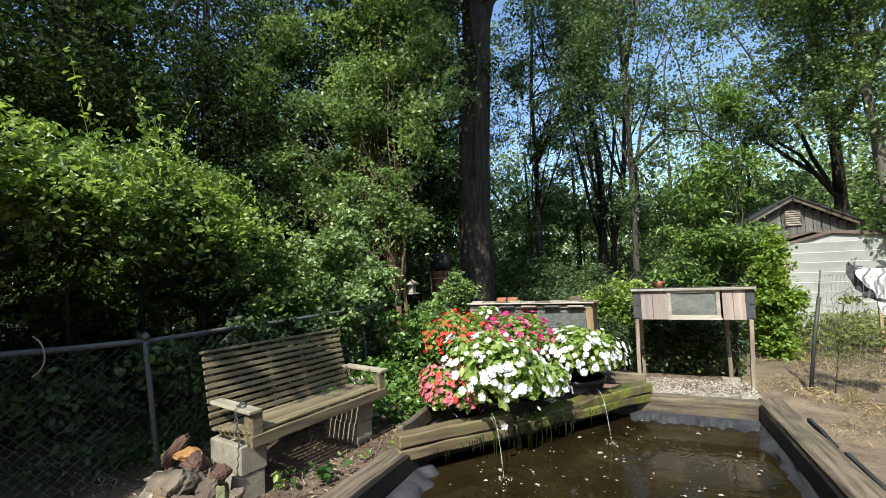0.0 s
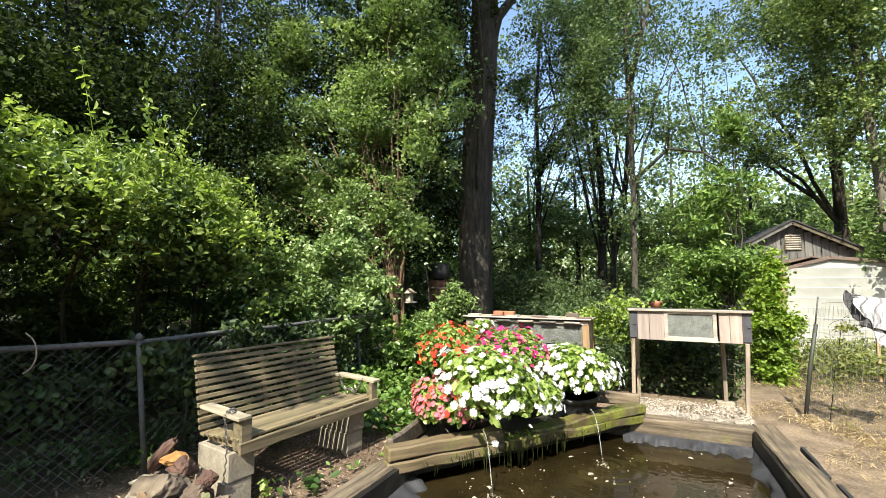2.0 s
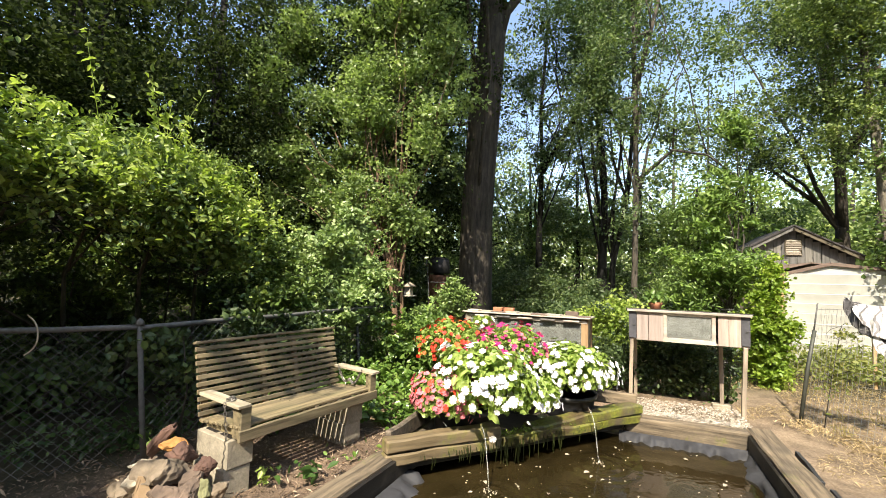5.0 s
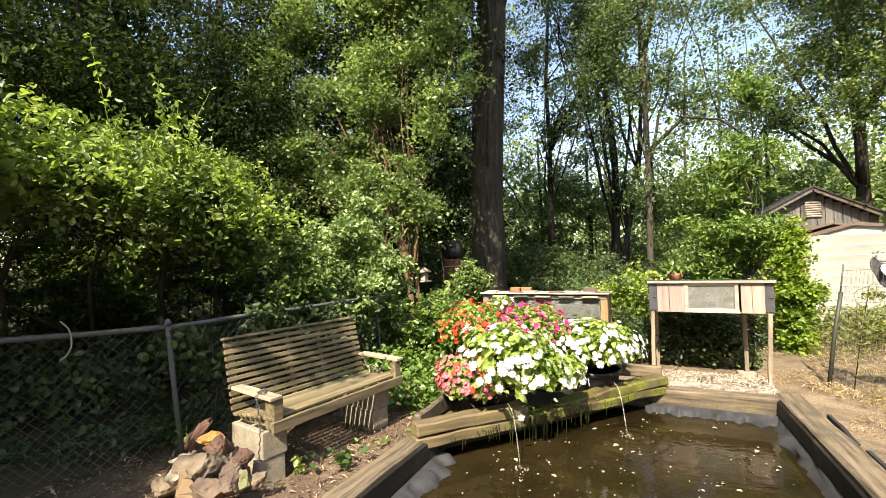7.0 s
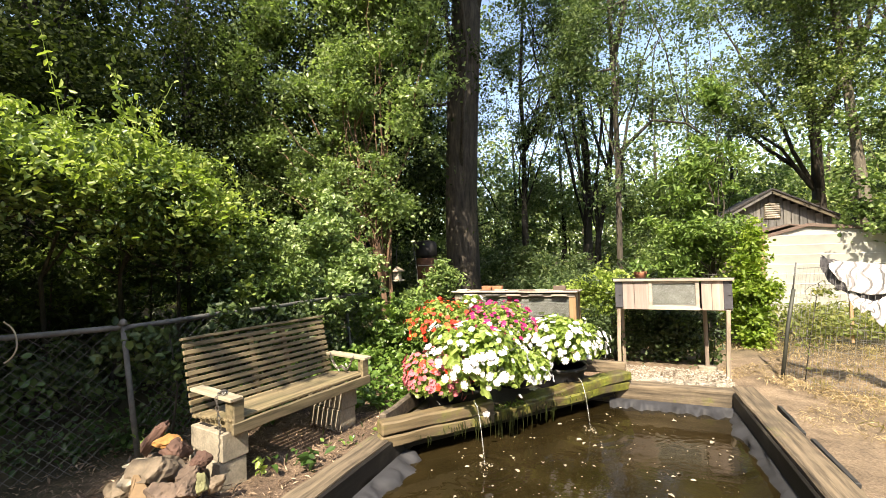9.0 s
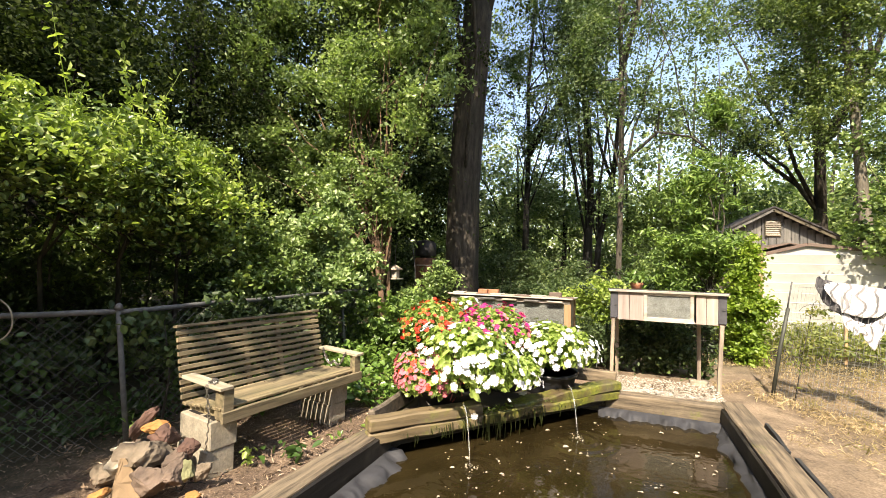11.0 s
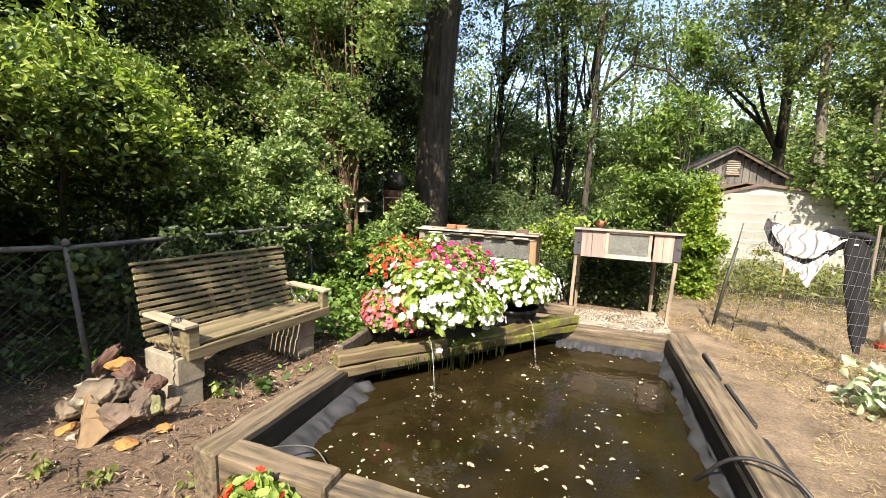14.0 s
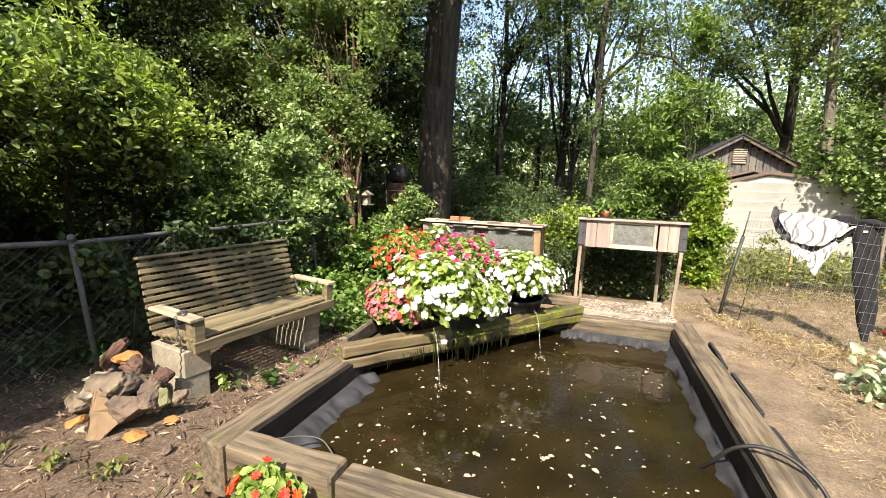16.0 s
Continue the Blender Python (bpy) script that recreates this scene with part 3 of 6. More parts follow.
def terrace():
    """The stepped corner over the pond that the flower tubs stand in."""
    root = thing("waterfall_terrace", (-1.0, 3.8, 0.1), "triangular timber terrace over the pond, mossy and dripping", "planter")
    A, B = Vector((-1.60, 2.54, 0)), Vector((0.0, 4.46, 0))
    d = (B - A).normalized()
    mid = A + d * 0.95
    beam("front_beam", (*mid.xy, 0.225), (*B.xy, 0.225), 0.11, 0.085, M_timber_moss, root, 13, "wet mossy beam", 0.02)
    beam("front_beam", (*A.xy, 0.225), (*(mid - d * 0.005).xy, 0.225), 0.11, 0.085, M_timber_new, root, 11)
    beam("front_beam", (*A.xy, 0.318), (*(mid - d * 0.02).xy, 0.318), 0.12, 0.09, M_timber_new, root, 12)
    beam("front_beam", (*(mid + d * 0.3 + Vector((d.y, -d.x, 0)) * -0.03).xy, 0.262), (*(B + d * 0.02 + Vector((d.y, -d.x, 0)) * -0.01).xy, 0.312), 0.15, 0.08, M_timber_moss, root, 14, "moss-covered beam end", 0.025)
    beam("side_board", (-1.62, 2.62, 0.33), (-1.66, 4.6, 0.33), 0.05, 0.12, M_timber, root, 15)
    beam("back_board", (-1.63, 4.63, 0.33), (0.0, 4.63, 0.33), 0.05, 0.12, M_timber_x, root, 16)
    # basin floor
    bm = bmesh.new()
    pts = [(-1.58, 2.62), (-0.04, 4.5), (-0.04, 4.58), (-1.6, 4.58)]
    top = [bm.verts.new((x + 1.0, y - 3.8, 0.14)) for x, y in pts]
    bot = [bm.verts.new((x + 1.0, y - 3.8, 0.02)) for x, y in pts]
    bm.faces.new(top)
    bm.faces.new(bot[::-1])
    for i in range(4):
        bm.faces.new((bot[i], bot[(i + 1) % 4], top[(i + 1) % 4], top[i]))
    part("basin", bm, M_wet_shaded_face, root, "wet dark basin")
    # algae strings and drips under the beams
    rng = rng_of(5)
    pieces = []
    for k in range(120):
        s = float(np.clip(0.42 + 0.24 * rng.normal(), 0, 1))
        p = A + d * (0.25 + s * 2.0)
        p += Vector((d.y, -d.x, 0)) * (0.055 + 0.01 * rng.random())
        z = 0.2 + 0.06 * rng.random()
        ln = (0.015 + 0.13 * rng.random() ** 2) * (0.4 + math.exp(-((s - 0.42) / 0.3) ** 2))
        pieces.append(tube_data([p + Vector((0, 0, z)) - root.location, p + Vector((0.004, 0, z - ln * 0.5)) - root.location, p + Vector((0, -0.004, z - ln)) - root.location],
                                [0.0035, 0.003, 0.001], 4))
    part("algae", joined("algae", pieces), M_algae, root, "hanging green algae")["kind"] = "stuff"
    C = np.array([list(A + d * (0.8 + 1.5 * rng.random()) + Vector((d.y, -d.x, 0)) * (0.065 * (rng.random() * 1.2 - 0.5)) + Vector((0, 0, 0.2 + 0.1 * rng.random())) - root.location) for _ in range(1500)])
    part("moss", leaf_mesh("moss", C, 0.022, rng, 0.3, 0.5), M_bush, root, "green moss tufts")
    # wet stones lying in the basin
    for k, (x, y, r) in enumerate(((-0.75, 3.75, 0.09), (-0.62, 3.9, 0.07), (-0.9, 3.55, 0.08), (-0.18, 4.42, 0.09), (-1.05, 3.4, 0.07))):
        solo("stone", stone_bm(r, 40 + k, 0.7), M_rock[1], (x, y, 0.14 + r * 0.5), "wet brown stone in the terrace basin", "stone", "basin stones")


def stone_bm(r, seed, flat=0.75, sharp=0.6, stretch=(1, 1, 1)):
    """A broken stone: a ball cut by random planes, edges kept, faces rough."""
    rng = random.Random(seed)
    bm = bmesh.new()
    bmesh.ops.create_icosphere(bm, subdivisions=4, radius=1)
    for _ in range(16):
        nrm = Vector((rng.uniform(-1, 1), rng.uniform(-1, 1), rng.uniform(-1, 1))).normalized()
        off = rng.uniform(0.4, 0.75)
        for v in bm.verts:
            k = v.co.dot(nrm) - off
            if k > 0:
                v.co -= nrm * k * 0.92
    for v in bm.verts:
        v.co += v.co.normalized() * (0.16 * noise.noise(v.co * 2.0 + Vector((seed, 0, 0))) + 0.09 * noise.noise(v.co * 5 + Vector((seed, 3, 0))) + 0.04 * noise.noise(v.co * 12 + Vector((seed, 9, 0))))
        v.co = Vector((v.co.x * stretch[0], v.co.y * stretch[1], v.co.z * stretch[2] * flat)) * r
    return bm


terrace()


def streams():
    for k, (a, b) in enumerate((((-1.05, 3.0, 0.41), (-0.92, 2.80, WATER)), ((-0.38, 3.85, 0.41), (-0.28, 3.64, WATER)))):
        a, b = Vector(a), Vector(b)
        root = thing("water_spout", b, "thin stream of water falling from a tub into the pond", "water", "water spouts")
        pts = []
        for i in range(10):
            s = i / 9
            p = a.lerp(b, s ** 0.6)
            p.z = a.z + (b.z - a.z) * s ** 1.6
            pts.append(p - b)
        part("stream", tube("stream", pts, [0.0035 + 0.002 * math.sin(i * 2.1) for i in range(10)], 7), M_stream, root)
        rng = rng_of(70 + k)
        C = np.c_[rng.normal(0, 0.035, 26), rng.normal(0, 0.035, 26), np.abs(rng.normal(0, 0.008, 26))]
        part("splash", leaf_mesh("splash", C, 0.014, rng, 0.2, 0.9), M_petal, root, "white splash drops")["kind"] = "stuff"


streams()

# petals and specks afloat on the water
_r = rng_of(9)
_C = np.c_[_r.uniform(PX0 + 0.25, PX1 - 0.2, 460), PY0 + 0.1 + (PY1 - PY0 - 0.2) * _r.random(460) ** 1.7, np.full(460, WATER + 0.004)]
_C = _C[(_C[:, 1] - 2.54) < (_C[:, 0] + 1.60) * 1.2 - 0.1]
_me = leaf_mesh("floating_petals", _C, 0.008 + 0.036 * _r.random(len(_C)) ** 2.6, _r, 9.0, 0.62, 6)
solo("floating_petals", _me, M_petal, (0, 0, 0), "pale petals and specks afloat on the pond", "petals", kind="stuff")


# ---------------------------------------------------------------- bench
def bench():
    L = 1.32
    root = thing("garden_bench", (-2.555, 2.715, 0.365), "weathered slatted wooden porch-swing bench resting on concrete blocks", "bench")
    root.rotation_euler = (0, 0, radians(-9.5))

    def p(name, bm, mat=M_bench, label="", parent=None):
        return part(name, bm, mat, parent or root, label)
    e = L / 2
    # seat: bearers, front rail, eight slats
    for y in (-e + 0.06, 0.0, e - 0.06):
        p("bearer", box(0.46, 0.04, 0.07, (0.03, y, 0.04), 0.004, (0, -3, 0)))
    p("front_rail", box(0.03, L, 0.075, (0.275, 0, 0.04), 0.005, wobble=0.004, cuts=8))
    for i in range(8):
        x = 0.232 - i * 0.062
        p("seat_slat", box(0.048, L, 0.02, (x, 0, 0.094 - i * 0.007), 0.004, (0, 3 + 1.5 * (i == 7), 0), 0.003, 8, i))
    # back: uprights and ten slats, leaning
    lean = 13
    for y in (-e + 0.05, -0.12, 0.2, e - 0.05):
        p("back_upright", box(0.03, 0.045, 0.53, (-0.30, y, 0.30), 0.004, (0, -lean, 0)))
    for i in range(10):
        h = 0.075 + i * 0.05
        p("back_slat", box(0.02, L + 0.01, 0.034, (-0.215 - h * math.tan(radians(lean)), 0, h + 0.01), 0.004, (0, -lean, 0), 0.003, 8, 20 + i))
    p("top_rail", box(0.05, L + 0.02, 0.022, (-0.345, 0, 0.582), 0.004, (0, -lean, 0), 0.003, 8, 40))
    # arms with posts and loops of chain
    for k, y in enumerate((-e + 0.03, e - 0.03)):
        arm = p("armrest", box(0.50, 0.095, 0.024, (0.04, y, 0.236), 0.004, (0, 1, 0), 0.003, 6, 50 + k), M_bench_arm, "grey weathered armrest")
        p("arm_post", box(0.085, 0.04, 0.21, (0.225, y, 0.119), 0.004), M_bench)
        p("arm_post", box(0.035, 0.075, 0.21, (0.262, y + (0.02 if k == 0 else -0.02), 0.119), 0.004), M_bench)
        links, path = [], []
        for j in range(34):
            q = j / 33
            if k == 0:
                if q < 0.45:
                    path.append(Vector((0.10 + 0.13 * q + 0.025 * math.sin(q * 40), y + 0.03 - 0.05 * abs(math.sin(q * 21)), 0.256 + 0.006 * math.sin(q * 50))))
                else:
                    path.append(Vector((0.16 + 0.02 * math.sin(q * 11), y - 0.055, 0.25 - (q - 0.45) * 1.0)))
            else:
                path.append(Vector((-0.14 + q * 0.3, y - 0.055, 0.25 - 0.10 * math.sin(q * math.pi) - 0.05 * abs(math.sin(q * 6.3)))))
        for j in range(33):
            a, b = path[j], path[j + 1]
            mid_, dd = (a + b) / 2, (b - a).normalized()
            side = dd.orthogonal().normalized() if j % 2 else dd.cross(dd.orthogonal()).normalized()
            ring = [mid_ + dd * 0.019 * math.cos(t_) + side * 0.009 * math.sin(t_) for t_ in [i_ * math.pi / 4 for i_ in range(9)]]
            links.append(tube_data(ring, [0.0034] * 9, 4))
        part("chain", joined("chain", links), M_chain, arm, "loose steel hanging chain")["kind"] = "stuff"
    return root


bench()


def block(x, y, z, seed, label):
    """A concrete block; dark plates on top stand for the shade in its hollow cores."""
    bm = box(0.39, 0.19, 0.19, bevel=0.006, wobble=0.003, cuts=4, seed=seed)
    ob = solo("concrete_block", bm, M_block, (x, y, z + 0.095), label, "concrete block", "blocks under the bench")
    for dx in (-0.09, 0.09):
        part("core", box(0.14, 0.11, 0.004, (dx, 0, 0.0955), 0), M_soot_and_core, ob, "dark plate standing for the shaded hollow core")
    return ob


for k, (x, y, z) in enumerate(((-2.655, 2.12, -0.015), (-2.645, 2.13, 0.177), (-2.50, 3.20, -0.015), (-2.49, 3.21, 0.177))):
    block(x, y, z, k, "pale grey concrete block under the bench end").rotation_euler = (0, 0, radians(-9.5))


# ---------------------------------------------------------------- stones beside the bench
def rock(w, d, h, at, mat, label, turn, seed):
    ob = solo("rock", stone_bm(1.0, seed, 1.0, 0.6, (w * 0.52, d * 0.52, h * 0.52)), M_rock[mat], at, label, "rock", "pile of rocks")
    ob.rotation_euler = [radians(a) for a in turn]
    return ob


for k, (w, d, h, at, mat, label, turn) in enumerate((
        (0.34, 0.306, 0.255, (-2.672, 1.74, 0.243), 0, "broad grey-brown boulder on top of the pile", (0, 4, 20)),
        (0.247, 0.222, 0.26, (-2.544, 1.66, 0.133), 1, "blocky brown stone at the front of the pile", (4, 0, 24)),
        (0.19, 0.152, 0.171, (-2.822, 1.68, 0.18), 2, "pale flaky stone in the pile", (0, 10, 50)),
        (0.259, 0.233, 0.186, (-2.99, 1.73, 0.063), 0, "rough grey stone in the pile", (0, 0, 10)),
        (0.169, 0.152, 0.084, (-2.999, 1.8, 0.19), 2, "pale whitish stone in the pile", (0, 0, 0)),
        (0.189, 0.17, 0.095, (-2.771, 1.86, 0.364), 3, "ochre orange stone on the pile", (6, 8, 30)),
        (0.233, 0.21, 0.182, (-2.704, 1.86, 0.308), 6, "dark reddish stone in the pile", (0, 15, 0)),
        (0.154, 0.139, 0.169, (-2.509, 1.88, 0.253), 6, "dark reddish stone in the pile", (0, 0, 40)),
        (0.194, 0.194, 0.151, (-2.528, 1.84, 0.178), 1, "dark brown stone in the pile", (0, 0, 70)),
        (0.132, 0.106, 0.206, (-2.365, 1.88, 0.131), 0, "rough grey stone in the pile", (0, 6, 15)),
        (0.211, 0.19, 0.156, (-2.46, 1.74, 0.149), 1, "dark brown stone in the pile", (0, 0, 0)),
        (0.128, 0.115, 0.149, (-2.413, 1.82, 0.15), 5, "mossy grey-green stone in the pile", (0, 0, 30)),
        (0.209, 0.188, 0.139, (-3.12, 1.80, 0.05), 0, "rough grey stone in the pile", (0, 0, 60)),
        (0.209, 0.209, 0.209, (-2.914, 1.78, 0.074), 1, "dark brown stone in the pile", (0, 0, 35)),
        (0.324, 0.324, 0.216, (-2.839, 1.84, 0.078), 1, "dark brown stone in the pile", (0, 0, 0)),
        (0.227, 0.227, 0.227, (-2.686, 1.94, 0.123), 1, "dark brown stone in the pile", (0, 0, 55)),
        (0.26, 0.26, 0.186, (-3.038, 1.9, 0.124), 1, "dark brown stone in the pile", (0, 0, 15)),
        (0.16, 0.15, 0.06, (-2.40, 1.6, 0.018), 3, "ochre orange flake lying before the pile", (0, 0, 20)),
        (0.156, 0.14, 0.063, (-2.89, 1.6, 0.014), 3, "ochre orange flake lying before the pile", (0, 0, 60)),
        (0.085, 0.075, 0.06, (-2.741, 1.54, 0.022), 2, "pale whitish stone in the pile", (0, 0, 0)),
        (0.162, 0.146, 0.049, (-2.349, 1.8, 0.02), 3, "ochre orange flake lying before the pile", (0, 0, 40)),
        (0.08, 0.08, 0.08, (-2.095, 1.58, 0.03), 1, "dark brown stone in the pile", (0, 0, 0)))):
    rock(w, d, h, at, mat, label, turn, 300 + k)
rock(0.56, 0.12, 0.13, (-2.938, 1.87, 0.335), 6, "long dark red-brown stone propped on the pile", (0, -50, 17), 391)


def leaning_slab():
    """A three-cornered tan slab that leans on the pile, its point upward."""
    bm = bmesh.new()
    outline = ((-0.06, 0, 0.0), (0.02, 0, -0.015), (0.13, 0, 0.09), (0.17, 0, 0.13), (0.10, 0, 0.2), (0.0, 0, 0.36), (-0.035, 0, 0.365), (-0.05, 0, 0.2))
    f_ = [bm.verts.new((x, -0.022, z)) for x, y, z in outline]
    g_ = [bm.verts.new((x * 0.95, 0.022, z * 0.97 + 0.005)) for x, y, z in outline]
    bm.faces.new(f_)
    bm.faces.new(g_[::-1])
    for i in range(8):
        bm.faces.new((f_[i], g_[i], g_[(i + 1) % 8], f_[(i + 1) % 8]))
    bmesh.ops.recalc_face_normals(bm, faces=bm.faces)
    bmesh.ops.bevel(bm, geom=bm.edges[:], offset=0.006, segments=2, affect="EDGES", profile=0.6)
    bmesh.ops.triangulate(bm, faces=bm.faces[:])
    bmesh.ops.subdivide_edges(bm, edges=bm.edges[:], cuts=3)
    for v in bm.verts:
        v.co += Vector((0, 0.02 * noise.noise(v.co * 9) + 0.012 * noise.noise(v.co * 26), 0)) + v.co.normalized() * 0.008 * noise.noise(v.co * 20)
    ob = solo("rock", bm, M_rock[4], (-2.60, 1.53, 0.0), "three-cornered tan stone slab leaning on the pile", "rock", "pile of rocks")
    ob.rotation_euler, ob.scale = (radians(-24), 0, radians(42)), (0.84, 0.84, 0.8)


leaning_slab()


# ---------------------------------------------------------------- chain-link fence
def chain_fence():
    """Two straight stretches that meet at a post with a slight bend."""
    H = 1.04
    root = thing("chain_link_fence", (-3.45, 1.98, 0), "galvanised chain-link fence overgrown with vines", "fence")
    o = root.location
    corners = [Vector((-5.5, -0.36, 0)), Vector((-3.45, 1.98, 0)), Vector((-3.3, 5.2, 0))]
    for p in (corners[0], corners[1], corners[1].lerp(corners[2], 0.8)):
        q = p - o
        lean = Vector((-0.1, -0.04, 0))
        post = part("post", tube("post", [q - lean, q - lean * 0.5 + Vector((0, 0, H * 0.5)), q + Vector((0, 0, H + 0.02))], 0.019, 10), M_galv, root)
        part("cap", tube("cap", [q + Vector((0, 0, H + 0.02)), q + Vector((0, 0, H + 0.05)), q + Vector((0, 0, H + 0.07))], [0.03, 0.026, 0.008], 10), M_galv, post)
    for k in range(2):
        a, b = corners[k] - o, corners[k + 1] - o
        u, L = (b - a).normalized(), (b - a).length
        part("top_rail", tube("top_rail", bent(a + Vector((0, 0, H)), b + Vector((0, 0, H)), 14, 0, 0.015, k), 0.021, 9), M_galv, root)
        wires, step = [], 0.08
        for i in range(-int(H / step), int((L + H) / step)):
            for sgn in (1, -1):
                s0 = i * step if sgn == 1 else i * step + H
                pts = []
                for s_ in (0, 0.25, 0.5, 0.75, 1):
                    d = s0 + sgn * H * s_
                    if 0 <= d <= L:
                        pts.append(a + u * d + Vector((0.012 * math.sin(d * 3) + 0.002 * sgn, 0, 0.03 + (H - 0.04) * s_)))
                if len(pts) > 1:
                    wires.append(tube_data(pts, [0.0022] * len(pts), 3))
        part("wire_mesh", joined("wire_mesh", wires), M_link, root, "diamond wire mesh")
    return root


chain_fence()


# ---------------------------------------------------------------- rabbit hutches
def hutch():
    x0, x1, y0, zb, zt = -0.08, 1.14, 5.62, 0.80, 1.155
    root = thing("rabbit_hutch", (0.5, y0 + 0.25, 0), "wooden rabbit hutch on legs with a mesh window and dark roof", "hutch")
    o = root.location
    W = x1 - x0

    def p(name, bm, mat, label="", parent=None):
        return part(name, bm, mat, parent or root, label)
    D = 0.55
    zc, zh = (zb + zt) / 2, zt - zb
    p("floor_panel", box(W, D, 0.02, (x0 + W / 2 - o.x, y0 + D / 2 - o.y, zb + 0.012)), M_hutch_pale)
    p("back_panel", box(W, 0.02, zh - 0.07, (x0 + W / 2 - o.x, y0 + D - o.y, zc - 0.035)), M_barn_dark)
    for x in (x0 + 0.012, x1 - 0.012):
        p("side_panel", box(0.02, D, zh - 0.07, (x - o.x, y0 + D / 2 - o.y, zc - 0.035)), M_hutch_pale)
    # front: boarded doors at both ends, a framed screen between them
    fy = y0 - o.y
    wl, wr = 0.29, 0.82
    for k, (a, b) in enumerate(((x0 + 0.09, x0 + 0.215), (x0 + 0.218, wl + 0.02), (wr + 0.02, wr + 0.12), (wr + 0.123, x1 - 0.085))):
        p("front_board", box(b - a, 0.018, zh - 0.012, ((a + b) / 2 - o.x, fy - 0.012, zc), 0.003, wobble=0.002, cuts=3, seed=k), M_hutch_pale)
    win = p("screen_frame", box(wr - wl, 0.03, 0.05, ((wl + wr) / 2 - o.x, fy - 0.015, zb + 0.03), 0.003), M_hutch_frame, "pale wooden screen frame")
    p("frame_rail", box(wr - wl, 0.03, 0.03, ((wl + wr) / 2 - o.x, fy - 0.015, zt - 0.025), 0.003), M_hutch_frame, "", win)
    for x in (wl + 0.022, wr - 0.022):
        p("frame_stile", box(0.04, 0.03, zh - 0.08, (x - o.x, fy - 0.0165, zc + 0.008), 0.003), M_hutch_frame, "", win)
    wires = []
    for i in range(84):
        x = wl + 0.04 + (wr - wl - 0.08) * i / 83 - o.x
        wires.append(tube_data([(x, fy - 0.012, zb + 0.05), (x, fy - 0.012, zt - 0.04)], [0.0013] * 2, 3))
    for i in range(44):
        z = zb + 0.055 + (zh - 0.1) * i / 43
        wires.append(tube_data([(wl + 0.04 - o.x, fy - 0.013, z), (wr - 0.04 - o.x, fy - 0.013, z)], [0.0013] * 2, 3))
    p("wire_screen", joined("wire_screen", wires), M_mesh, "fine wire mesh", win)
    for x in (x0 + 0.045, x1 - 0.042):
        pl = p("end_plate", box(0.085, 0.012, zh - 0.03, (x - o.x, fy - 0.014, zc + 0.01), 0.003), M_plate, "dark grey end plate")
        p("hook", tube("hook", [(x - o.x, fy - 0.024, zc), (x + 0.03 - o.x, fy - 0.03, zc + 0.01)], 0.004, 5), M_galv, "", pl)
    p("roof", box(W + 0.06, D + 0.05, 0.014, (x0 + W / 2 - o.x, y0 + D / 2 - 0.01 - o.y, zt - 0.012), 0.003, (-6, 0, 0), 0.003, 10, 3), M_roofing, "thin dark roof sheet")
    p("roof_rail", box(W + 0.03, 0.03, 0.028, (x0 + W / 2 - o.x, fy - 0.042, zt + 0.002), 0.003), M_hutch_frame)
    for x, y, lean in ((x0 + 0.035, y0 + 0.02, 1.2), (x1 - 0.05, y0 - 0.02, 2.0), (x0 + 0.08, y0 + D - 0.05, 0), (x1 - 0.2, y0 + D - 0.1, 0)):
        p("leg", box(0.042, 0.042, zb, (x - o.x - lean * 0.006, y - o.y, zb / 2 + 0.01), 0.004, (0, lean, 0), 0.004, 5, int(x * 50)), M_hutch_post)
    solo("brick", box(0.2, 0.1, 0.065, bevel=0.006), M_block, (x1 - 0.2, y0 + D - 0.1, 0.03), "pale concrete paver under the hutch leg", "paver")
    # pot on the roof
    pot = thing("flower_pot", (0.22, y0 + 0.2, zt - 0.005), "small terracotta pot with green leaves on the hutch roof", "pot")
    part("pot", tube("pot", [(0, 0, 0), (0, 0, 0.06), (0, 0, 0.075), (0, 0, 0.1)], [0.05, 0.068, 0.078, 0.078], 16), M_terracotta, pot)
    rng = rng_of(31)
    part("leaves", leaf_mesh("leaves", rng.normal(0, 0.06, (90, 3)) * (1, 1, 0.7) + (0, 0, 0.16), 0.07, rng, 0.5, 0.6, 6), M_bush, pot)


